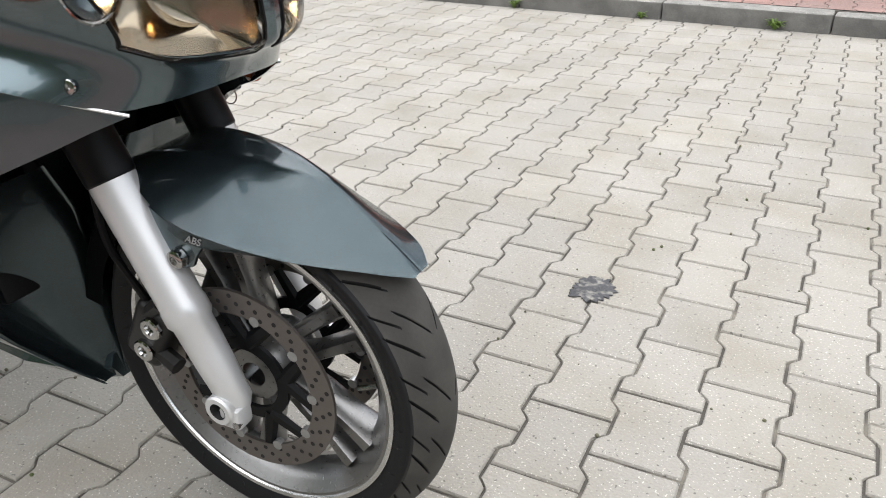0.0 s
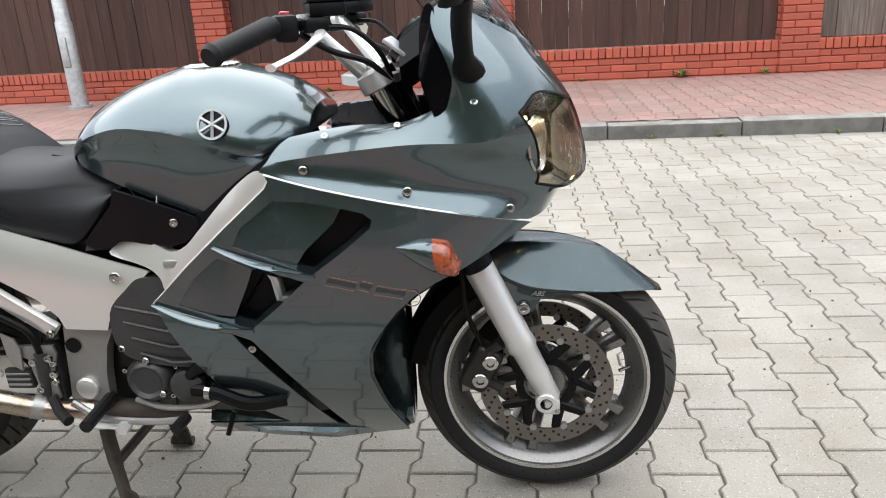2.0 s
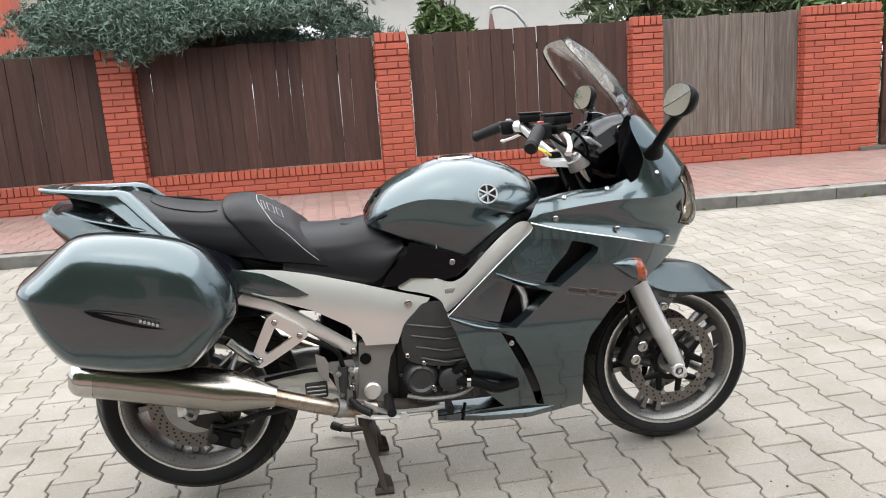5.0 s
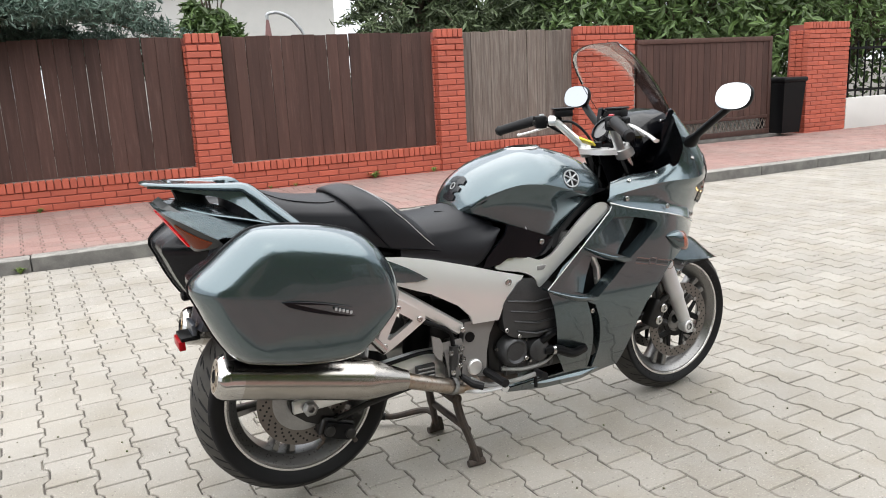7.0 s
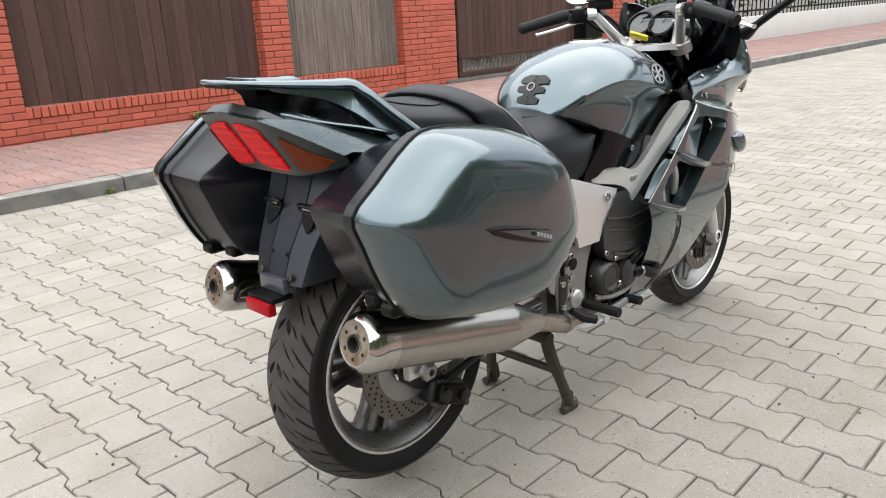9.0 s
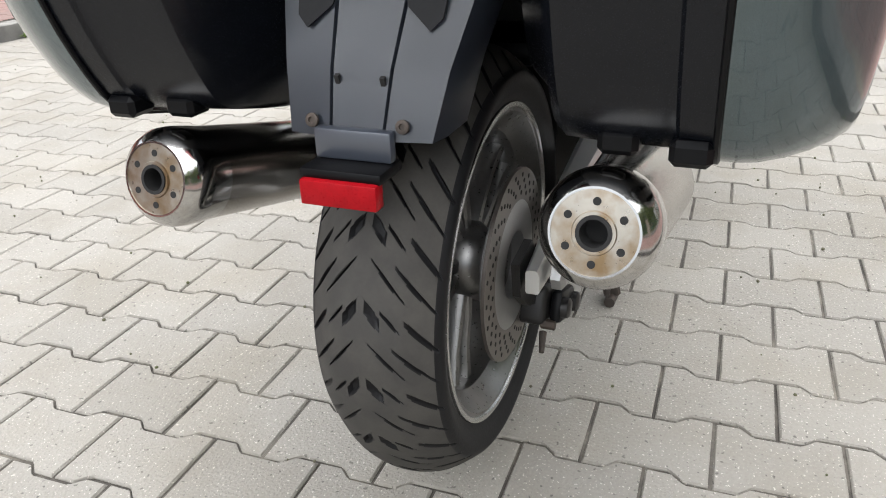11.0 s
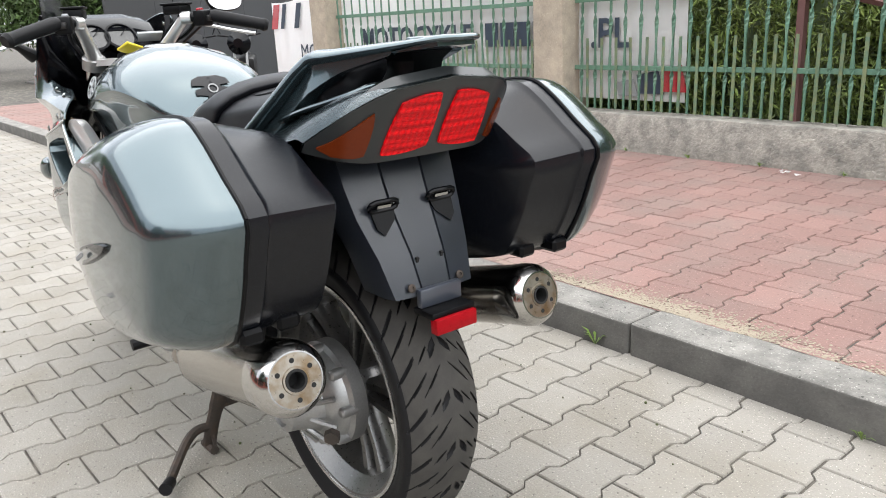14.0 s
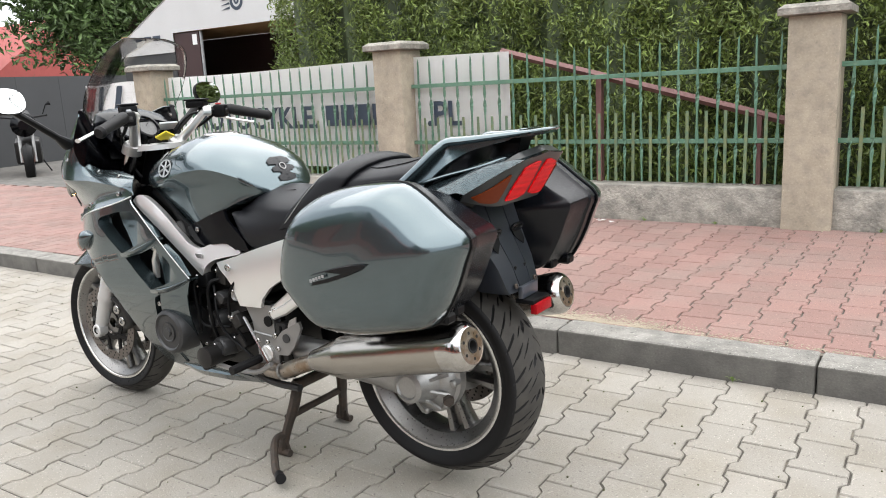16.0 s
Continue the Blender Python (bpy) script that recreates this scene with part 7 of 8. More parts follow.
part("reflector_holder", box((-1.066, -0.046, 0.580), (-1.012, 0.046, 0.592), bev=0.003), M_BLACK, mud)
part("reflector", box((-1.0735, -0.0435, 0.5545), (-1.055, 0.0435, 0.582), bev=0.0025), M_REFL, mud, "red rectangular rear reflector")

# windscreen, dash and bars
rings = []
for xc, zc, hw, back, dz in ((0.800, 1.012, 0.165, 0.150, -0.055), (0.748, 1.085, 0.185, 0.140, -0.035), (0.690, 1.165, 0.198, 0.125, -0.02), (0.625, 1.245, 0.195, 0.105, 0.0), (0.560, 1.312, 0.178, 0.085, 0.005), (0.510, 1.350, 0.150, 0.062, 0.002), (0.485, 1.365, 0.115, 0.040, -0.004)):
    rings.append([Vector((xc - back * (a / 8) ** 2, hw * a / 8, zc - dz * (a / 8) ** 2 - 0.02 * (a / 8) ** 4)) for a in range(-8, 9)])
rings = [list(r) for r in zip(*[spline(c, 4) for c in zip(*rings)])]
bm = loft(rings, closed=False, caps=False)
bmesh.ops.solidify(bm, geom=bm.faces[:], thickness=0.004)
screen = part("windscreen", bm, M_SCREEN, bike, "lightly smoked clear windscreen", angle=60)
screen.visible_shadow = False
edge = [r[0] for r in rings] + rings[-1] + [r[-1] for r in reversed(rings)]
part("screen_edge", tube(edge, 0.0012, 6), M_GLOSS, screen, "dark polished screen edge")

bm = bmesh.new()
for s in (-1, 1):
    strip = [GRID[40][i] for i in range(0, 57, 2)]
    inner = []
    for p in strip:
        t = max(0.0, min(1.0, (p.x - 0.33) / 0.3))
        inner.append(Vector((p.x - 0.008 - 0.012 * t, p.y * 0.60, p.z - 0.05 - 0.13 * t)))
    loft([[Vector((p.x, s * p.y, p.z)) for p in strip], [Vector((q.x - 0.01, s * (q.y + (p.y - q.y) * 0.9), q.z + (p.z - q.z) * 0.5)) for p, q in zip(strip, inner)], [Vector((q.x, s * q.y, q.z)) for q in inner], [Vector((q.x, 0, q.z - 0.01)) for q in inner]], bm, closed=False, caps=False)
bmesh.ops.solidify(bm, geom=bm.faces[:], thickness=0.003)
inner = part("inner_fairing", bm, M_GLOSS, bike, "black inner fairing panels", angle=50)
for s in (-1, 1):
    part("cockpit_liner", sheet(smooth_xz([(0.603, 1.128), (0.594, 1.118), (0.584, 1.085), (0.580, 1.035), (0.588, 0.990), (0.608, 0.957), (0.640, 0.940), (0.660, 0.962), (0.644, 1.000), (0.630, 1.045), (0.616, 1.090), (0.612, 1.122)], 3), s, lambda x, z: 0.203 - 0.55 * max(0.0, 0.640 - 0.25 * (z - 1.0) - x) ** 1.0 - 0.15 * max(0.0, z - 1.09), 0.016, longest=0.025), M_GLOSS, inner, "curved black cockpit liner", angle=45)
    part("pod_bolt", bolt(bmesh.new(), (0.592, s * 0.166, 1.090), (-0.3, -s, 0.1), 0.008, 0.005), M_CHROME, inner)
dash = part("dash", loft([[Vector((x, y * w, z + dz)) for y, dz in ((-1, -0.03), (-0.85, 0.02), (-0.4, 0.035), (0.4, 0.035), (0.85, 0.02), (1, -0.03), (0.8, -0.08), (-0.8, -0.08))] for x, z, w in ((0.535, 1.045, 0.135), (0.585, 1.075, 0.140), (0.65, 1.092, 0.13), (0.70, 1.075, 0.10))]), M_GLOSS, bike, "black instrument panel")
for y, r in ((0.075, 0.048), (-0.005, 0.048)):
    g = part("gauge", lathe([(0, 0), (0, r), (0.02, r), (0.022, r - 0.006), (0.014, r - 0.008), (0.014, 0)], (0.535, y, 1.048), (-1, 0, 0.75), 32), M_GLOSS, dash, "round instrument with a pale dial")
    part("dial", lathe([(0.0150, 0), (0.0150, r - 0.009), (0.0155, 0)], (0.535, y, 1.048), (-1, 0, 0.75), 28), M_DIAL, g, "pale dial")
    part("needle", tube([Vector((0.524, y, 1.061)), Vector((0.528, y - 0.02, 1.08))], 0.0012, 4), M_BLACK, g)
part("display", moved(box((-0.004, -0.04, -0.03), (0.004, 0.04, 0.03), bev=0.002), pose(0.530, -0.09, 1.048, 0, -53, 0)), M_GALV, dash, "grey digital display")

clamp = part("top_yoke", loft([[Vector((x, y * w, z)) for y in (-1, 1) for z in ((0.978, 0.996) if y < 0 else (0.996, 0.978))] for x, w in ((0.398, 0.040), (0.412, 0.068), (0.440, 0.100), (0.462, 0.120), (0.492, 0.122), (0.510, 0.070), (0.515, 0.045))]), M_FORK, bike, "silver top yoke")
part("steering_stem", lathe([(0, 0.03), (0.3, 0.035)], (0.47, 0, 1.0), (0.42, 0, -0.9), 20), M_BLACK, bike)
part("ignition_barrel", lathe([(0, 0), (0, 0.02), (0.02, 0.02), (0.02, 0)], (0.435, 0, 1.0), (0, 0, 1), 20), M_BLACK, clamp)
part("key_tag", moved(box((-0.024, -0.03, -0.004), (0.024, 0.03, 0.004), bev=0.003), pose(0.405, 0.01, 1.022, 20, 25, 30)), M_YELLOW, bike, "yellow key tag")
for s in (-1, 1):
    bar = part("handlebar", tube([(0.462, s * 0.098, 0.992), (0.452, s * 0.102, 1.006), (0.412, s * 0.126, 1.050), (0.374, s * 0.150, 1.094), (0.362, s * 0.162, 1.103)], [0.021, 0.021, 0.018, 0.017, 0.014], 12, flat=0.72, up=(0.8, 0, 0.7)), M_SILVER, bike, "silver cast handlebar riser")
    part("grip", tube([(0.326, s * 0.218, 1.102), (0.320, s * 0.230, 1.100), (0.265, s * 0.350, 1.069), (0.260, s * 0.360, 1.066), (0.256, s * 0.370, 1.063)], [0.016, 0.0195, 0.0175, 0.0205, 0.015], 16), M_RUBBER, bar, "black rubber grip")
    part("bar_core", tube([(0.368, s * 0.155, 1.100), (0.326, s * 0.218, 1.102)], 0.012, 10), M_BLACK, bar)
    part("bar_clamp", lathe([(-0.014, 0.0), (-0.014, 0.019), (0.014, 0.019), (0.014, 0.0)], (0.366, s * 0.158, 1.100), (-0.55, s * 0.83, 0), 16), M_SILVER, bar)
    part("clamp_bolt", bolt(bmesh.new(), (0.382, s * 0.150, 1.112), (0.5, 0, 0.8), 0.007, 0.007), M_CHROME, bar)
    part("switch_box", moved(box((-0.022, -0.024, -0.026), (0.022, 0.024, 0.022), bev=0.009), pose(0.338, s * 0.200, 1.098, 0, 0, -s * 26)), M_BLACK, bar, "black switch housing")
    part("switch_rocker", moved(box((-0.030, -0.012, -0.012), (-0.018, 0.012, 0.006), bev=0.004), pose(0.338, s * 0.200, 1.098, 0, 0, -s * 26)), M_ENGINE, bar)
    part("lever_perch", moved(box((-0.020, -0.030, -0.012), (0.024, 0.030, 0.014), bev=0.006), pose(0.385, s * 0.178, 1.098, 0, 0, -s * 26)), M_BLACK, bar)
    part("master_cylinder", moved(box((-0.034, -0.026, 0.0), (0.034, 0.026, 0.026), bev=0.005), pose(0.402, s * 0.148, 1.112, 0, 0, -s * 26)), M_BLACK, bar, "black fluid reservoir")
    part("reservoir_lid", moved(box((-0.038, -0.030, 0.026), (0.038, 0.030, 0.033), bev=0.003), pose(0.402, s * 0.148, 1.112, 0, 0, -s * 26)), M_BLACK, bar)
    part("lever", tube(spline([(0.402, s * 0.195, 1.088), (0.402, s * 0.240, 1.076), (0.385, s * 0.310, 1.057), (0.362, s * 0.365, 1.044), (0.358, s * 0.376, 1.042)], 5), [0.010] * 6 + [0.008] * 14 + [0.011], 10, flat=0.6), M_SILVER, bar, "silver hand lever")
    part("cable", tube(spline([(0.36, s * 0.185, 1.085), (0.415, s * 0.165, 1.050), (0.48, s * 0.13, 1.02), (0.52, s * 0.09, 0.95), (0.50, s * 0.06, 0.88)], 6), 0.006, 8), M_BLACK, bar)
    part("cable", tube(spline([(0.405, s * 0.165, 1.095), (0.455, s * 0.150, 1.085), (0.50, s * 0.12, 1.03), (0.515, s * 0.07, 0.93)], 6), 0.005, 8), M_BLACK, bar)
    part("switch_button", moved(box((-0.009, -0.008, 0.02), (0.009, 0.008, 0.030), bev=0.003), pose(0.338, s * 0.192, 1.096, 0, 0, -s * 26)), M_CARRED if s < 0 else M_GALV, bar)
    part("yoke_cap", lathe([(-0.034, 0.0), (-0.034, 0.014), (-0.026, 0.016), (-0.026, 0.024), (-0.018, 0.033), (0.014, 0.034), (0.016, 0.030), (0.016, 0)], FORK_TOP + Vector((0, s * FORK_Y, 0)), axis, 20), M_CAST, clamp)
    # mirror
    MIR = Matrix.Translation((0.668, s * 0.412, 1.168)) @ pose(0, 0, 0, 0, 15 if s > 0 else 16, 9 if s > 0 else 6) @ Matrix.Diagonal((1, 0.070, 0.046, 1))
    mir = part("mirror", moved(squared(lathe([(-0.035, 0), (-0.033, 0.35), (-0.022, 0.75), (-0.004, 0.97), (0.006, 1.0), (0.010, 0.97), (0.010, 0.0)], (0, 0, 0), (-1, 0, 0), 40)), MIR), M_BLACK, bike, "black rear-view mirror")
    part("mirror_glass", moved(squared(lathe([(0.0112, 0.0), (0.0112, 0.93), (0.0106, 0.0)], (0, 0, 0), (-1, 0, 0), 40)), MIR), M_MIRROR, mir, "silvered mirror glass")
    part("mirror_stalk", tube(spline([(0.672, s * 0.215, 1.010), (0.668, s * 0.255, 1.040), (0.672, s * 0.33, 1.095), (0.682, s * 0.39, 1.140)], 5), [0.030, 0.029, 0.027, 0.024, 0.021] + [0.017] * 11, 12, flat=0.7), M_BLACK, mir, "black mirror stalk")

# the bars and the front wheel are turned a little to the left
pivot = Vector((0.445, 0, 0.985))
STEER = Matrix.Translation(pivot) @ Matrix.Rotation(radians(2.0), 4, -axis) @ Matrix.Translation(-pivot)
LEAN = Matrix.Translation(pivot) @ Matrix.Rotation(radians(1.5), 4, "X") @ Matrix.Translation(-pivot)
for ob in bike.children:
    if ob.name.split(".")[0] in ("front_wheel", "fork_leg", "brake_caliper", "brake_hose", "front_mudguard", "handlebar", "top_yoke", "key_tag"):
        ob.matrix_basis = STEER @ ob.matrix_basis
    if ob.name.split(".")[0] in ("front_wheel", "fork_leg", "brake_caliper", "brake_hose", "front_mudguard"):
        ob.matrix_basis = LEAN @ ob.matrix_basis


# ---- plants, yards and distance ----
def leaf_cloud(name, centres, per, spread, size, material, parent, label="", seed=1, droop=0.0, aspect=1.6):
    """Many small bent leaves round the given centres (x, y, z)."""
    g = np.random.default_rng(seed)
    c = np.repeat(np.array(centres, float), per, axis=0)
    n = len(c)
    c = c + g.normal(0, 1, (n, 3)) * np.array(spread)
    a = g.normal(0, 1, (n, 3))
    a[:, 2] -= droop
    a /= np.linalg.norm(a, axis=1, keepdims=True)
    b = np.cross(a, g.normal(0, 1, (n, 3)))
    b /= np.linalg.norm(b, axis=1, keepdims=True)
    k = np.cross(a, b)
    s = size * g.uniform(0.6, 1.4, (n, 1))
    p0, p1 = c - a * s * aspect, c + a * s * aspect
    q0, q1 = c + b * s * 0.55 + k * s * 0.25, c - b * s * 0.55 + k * s * 0.25
    v = np.stack([p0, q0, p1, q1], 1).reshape(-1, 3)
    i = np.arange(n) * 4
    f = np.stack([i, i + 1, i + 2, i, i + 2, i + 3], 1).reshape(-1, 3)
    return from_arrays(name, v.tolist(), f.tolist(), material, parent, label, "stuff" if parent is None else "")


def spruce(name, base, height, radius, z_low, material, label, seed, leaf=0.045, per=26, rings=26, fall=0.22, fence=False):
    g = np.random.default_rng(seed)
    t = thing(name, label, "tree", at=base)
    part("trunk", lathe([(0, 0.0), (0, 0.16), (height * 0.5, 0.09), (height, 0.015), (height, 0)], (0, 0, 0), (0, 0, 1), 12), M_BARK, t)
    limbs, centres = bmesh.new(), []
    for k in range(rings):
        z = z_low + (height - z_low) * (k / rings) ** (1.6 if fence else 1.1)
        r = radius * (1 - (z - z_low) / (height - z_low)) ** 0.8 + 0.15
        for _ in range(11):
            a = g.uniform(0, 2 * math.pi)
            rr = r * g.uniform(0.75, 1.1)
            tip = Vector((rr * math.cos(a), rr * math.sin(a), z - fall * rr + g.uniform(-0.15, 0.15)))
            if fence and base[1] + tip.y < 7.1:
                tip.z = max(tip.z, 2.16)
            root = Vector((0, 0, z + 0.1))
            tube([root, root.lerp(tip, 0.55) + Vector((0, 0, 0.06 * rr)), tip], [0.03, 0.016, 0.005], 5, limbs)
            for q in np.linspace(0.3, 1.0, 9):
                c = root.lerp(tip, q) + Vector((0, 0, 0.06 * rr * math.sin(math.pi * q)))
                side = Vector((-math.sin(a), math.cos(a), 0)) * (0.30 * rr * (1.1 - q) * g.uniform(-1, 1))
                centres.append(tuple(c + side))
    if not fence:
        tagged(part("branchwork", limbs, M_BARK, t), kind="stuff")
    if fence:
        # sprays that hang over the top of the fence
        for x0, z0, reach in ((-0.55, 1.86, 0.34), (-0.25, 1.80, 0.42), (-0.05, 1.92, 0.3), (0.25, 2.0, 0.3), (0.75, 2.06, 0.3), (-0.95, 2.0, 0.3), (1.15, 2.08, 0.25), (-1.3, 2.04, 0.3)):
            root, tip = Vector((x0 + 0.2, -1.9, 2.42)), Vector((x0, 6.62 - base[1] - reach * 0.6, z0))
            bend = Vector((x0 + 0.1, 6.66 - base[1], 2.22))
            line = spline([root, bend, tip], 8)
            tube(line, 0.006, 5, limbs)
            for q in line:
                for _ in range(3):
                    centres.append((q.x + g.normal(0, 0.10), q.y - abs(g.normal(0, 0.05)), q.z + g.normal(0, 0.03)))
        tagged(part("branchwork", limbs, M_BARK, t), kind="stuff")
        centres = [c for c in centres if c[2] > 2.06 or base[1] + c[1] < 6.56 or base[1] + c[1] > 7.0]
    leaf_cloud("crown", centres, per, (0.075, 0.075, 0.045) if fence else (0.085, 0.085, 0.05), leaf, material, t, seed=seed, aspect=2.7 if fence else 2.6, droop=0.3)
    return t


def broadleaf(name, base, height, radius, z_low, material, label, seed, leaf=0.07, clumps=110, per=150):
    g = np.random.default_rng(seed)
    t = thing(name, label, "tree", at=base)
    part("trunk", tube([(0, 0, 0), (0.05, 0.02, z_low), (0, 0, (z_low + height) / 2)], [0.17, 0.13, 0.05], 10), M_BARK, t)
    limbs, centres = bmesh.new(), []
    for _ in range(clumps):
        d = Vector(g.normal(0, 1, 3)).normalized()
        c = Vector((d.x * radius, d.y * radius, (d.z * 0.5 + 0.5) * (height - z_low) + z_low)) * 1.0
        c = Vector((0, 0, (z_low + height) / 2)).lerp(c, g.uniform(0.45, 1.05))
        centres.append(tuple(c))
        tube([Vector((0, 0, z_low + 0.2)), Vector((0, 0, z_low + 0.4)).lerp(c, 0.5) + Vector((0, 0, 0.15)), c], [0.05, 0.025, 0.008], 5, limbs)
    tagged(part("branchwork", limbs, M_BARK, t), kind="stuff")
    leaf_cloud("crown", centres, per, (radius * 0.16, radius * 0.16, radius * 0.13), leaf, material, t, seed=seed)
    return t


spruce("blue_spruce", (-1.95, 9.15, 0), 6.4, 2.75, 1.9, M_SPRUCE, "blue spruce with drooping branches behind the plank fence", 3, leaf=0.017, per=120, rings=20, fall=0.16, fence=True)
spruce("dark_conifer", (6.15, 13.0, 0), 6.6, 2.2, 0.9, M_CONIFER, "tall dark green conifer behind the fence", 5, leaf=0.045, rings=18, fall=0.5)
spruce("dark_conifer", (9.3, 13.5, 0), 6.0, 1.7, 0.9, M_CONIFER, "tall dark green conifer behind the fence", 6, leaf=0.045, rings=18, fall=0.5)
broadleaf("broadleaf_tree", (11.5, 11.0, 0), 5.5, 3.0, 0.9, M_LEAFD, "green broadleaf tree behind the gate", 7)
broadleaf("broadleaf_tree", (15.5, 10.0, 0), 6.0, 3.4, 0.8, M_LEAFD, "green broadleaf tree behind the metal fence", 8)
broadleaf("broadleaf_tree", (21.0, 10.0, 0), 7.0, 3.8, 0.8, M_LEAFD, "green broadleaf tree behind the metal fence", 9)
broadleaf("broadleaf_tree", (2.05, 14.0, 0), 4.0, 0.55, 1.2, M_LEAFD, "slender green tree behind the plank fence", 10, clumps=40)
broadleaf("broadleaf_tree", (17.6, -11.3, 0), 5.6, 2.3, 1.9, M_LEAFD, "green broadleaf tree beyond the yard", 11)
broadleaf("broadleaf_tree", (27.0, -10.2, 0), 4.4, 1.7, 0.6, M_LEAFD, "green broadleaf tree beyond the yard", 12)
broadleaf("broadleaf_tree", (21.5, -7.6, 0), 4.4, 1.9, 1.0, M_LEAFD, "green broadleaf tree beyond the yard", 15)
broadleaf("broadleaf_tree", (22.5, -4.9, 0), 4.6, 1.9, 1.0, M_LEAFD, "green broadleaf tree beyond the yard", 16)
broadleaf("broadleaf_tree", (34.0, -2.0, 0), 7.5, 4.4, 0.8, M_LEAFD, "green broadleaf tree at the end of the street", 13)
broadleaf("broadleaf_tree", (36.0, 7.0, 0), 8.0, 4.4, 0.8, M_LEAFD, "green broadleaf tree at the end of the street", 14)

hedge = thing("hedge", "tall row of thujas forming a hedge behind the green fence", "hedge")
g = np.random.default_rng(21)
core = bmesh.new()
centres, beyond = [], []
for k in range(23):
    xx = 3.75 - k * 0.55
    top = 3.45 + 0.28 * math.sin(k * 1.7) + 0.2 * math.sin(k * 4.1)
    # a solid dark green core shows through as the gaps between sprays
    lathe([(0, 0.30), (top * 0.6, 0.34), (top - 0.6, 0.10), (top - 0.3, 0)], (xx, -4.65, 0.1), (0, 0, 1), 9, core)
    for _ in range(1000 if xx > -2.8 else 470):
        z = 0.15 + (top - 0.15) * g.uniform(0, 1)
        r = 0.50 * (1 - 0.92 * max(0, z / top - 0.60) / 0.40)
        a = g.uniform(0, 2 * math.pi)
        (centres if xx > -2.8 and z < 2.7 else beyond).append((xx + r * math.cos(a), -4.65 + 1.05 * r * math.sin(a), z))
part("hedge_core", core, M_CONIFER, hedge, "dark green cores inside the thujas")
leaf_cloud("hedge_foliage", centres, 30, (0.045, 0.045, 0.055), 0.0135, M_LEAF, hedge, "thuja sprays", seed=22, aspect=2.0, droop=-0.6)
leaf_cloud("hedge_foliage", beyond, 17, (0.05, 0.05, 0.06), 0.024, M_LEAF, hedge, "thuja sprays", seed=23, aspect=2.2, droop=-0.6)

# yard beyond the green fence
tent = thing("tent", "white market tent with a printed gable and open front", "tent")
GABLE = [(9.45, 1.85), (9.45, 2.03), (6.60, 3.37), (3.75, 2.03), (3.75, 1.85), (5.0, 1.85), (5.0, 2.13), (8.12, 2.13), (8.12, 1.85)]
bm = bmesh.new()
for y in (-6.05, -6.056):
    vs = [bm.verts.new((x, y, z)) for x, z in GABLE]
    bmesh.ops.triangle_fill(bm, use_beauty=True, edges=[bm.edges.new((a, b)) for a, b in zip(vs, vs[1:] + vs[:1])])
part("gable", bm, M_TENT, tent, "white gable with a dark ring print", flat=True)
bm = bmesh.new()
for xe in (9.47, 3.73):
    loft([[Vector((xe, y, 1.84)) for y in (-6.04, -9.6)], [Vector((xe, y, 2.04)) for y in (-6.04, -9.6)], [Vector((6.6, y, 3.385)) for y in (-6.04, -9.6)]], bm, closed=False, caps=False)
bmesh.ops.solidify(bm, geom=bm.faces[:], thickness=0.004)
part("roof_sheet", bm, M_TENT, tent, "white tent roof", flat=True)
for x0, x1 in ((8.14, 9.44), (3.77, 4.98)):
    part("front_sheet", box((x0, -6.10, 0.03), (x1, -6.07, 1.86)), M_DARKWALL, tent, "dark grey front sheet")
for x in (9.44, 3.78):
    part("side_sheet", box((x - 0.02, -9.55, 0.03), (x + 0.01, -6.12, 1.86)), M_DARKWALL, tent, "dark grey side sheet")
door = part("door_leaf", box((7.56, -6.11, 0.03), (8.12, -6.07, 2.12)), M_MAROON, tent, "dark maroon door leaf")
part("notice", box((7.60, -6.068, 1.93), (7.70, -6.064, 2.08)), M_WHITE, door, flat=True)
part("tent_pole", tube([(7.53, -6.09, 0.03), (7.53, -6.09, 2.12)], 0.022, 8), M_GALV, tent)
part("tent_back", box((3.8, -7.60, 0.03), (9.42, -7.55, 2.13)), M_MAROON, tent, "dark brown tent back wall")
part("tent_ceiling", box((3.8, -7.55, 2.135), (9.42, -6.06, 2.16)), M_WOODCEIL, tent, "brown boarded tent ceiling", flat=True)
for k in range(3):
    part("print_bar", box((8.86 - 0.22 * k, -6.047, 2.05), (9.04 - 0.22 * k, -6.042, 2.12)), M_INK, tent, flat=True)
bm = bmesh.new()
lathe([(0, 0.13), (0.006, 0.13), (0.006, 0.085), (0, 0.085)], (6.66, -6.05, 2.46), (0, 1, 0), 20, bm)
lathe([(0, 0.05), (0.006, 0.05), (0.006, 0.02), (0, 0.02)], (6.66, -6.05, 2.46), (0, 1, 0), 16, bm)
part("print_ring", bm, M_INK, tent)
for k in range(4):
    part("print_streak", loft([[Vector((6.80, y, 2.36 + 0.06 * k)), Vector((6.98, y, 2.35 + 0.065 * k)), Vector((6.80, y, 2.39 + 0.06 * k))] for y in (-6.047, -6.042)]), M_INK, tent, flat=True)

yard = tagged(part("yard", box((5.7, -12, -0.2), (22, -3.7, 0.03)), M_KERB, flat=True), "grey yard paving beyond the green fence", "yard", kind="structure")
yard_fence = thing("sheet_fence", "dark grey sheet fence at the end of the yard", "fence")
for k in range(11):
    a = Vector((13.2 + 0.12 * k, -3.6 - 0.95 * k, 0))
    b = a + Vector((0.119, -0.94, 0))
    n = Vector((0.02, 0.03, 0))
    part("sheet", loft([[a, b, b + n, a + n], [p + Vector((0, 0, 1.74)) for p in (a, b, b + n, a + n)]]), M_DARKWALL, yard_fence, flat=True)

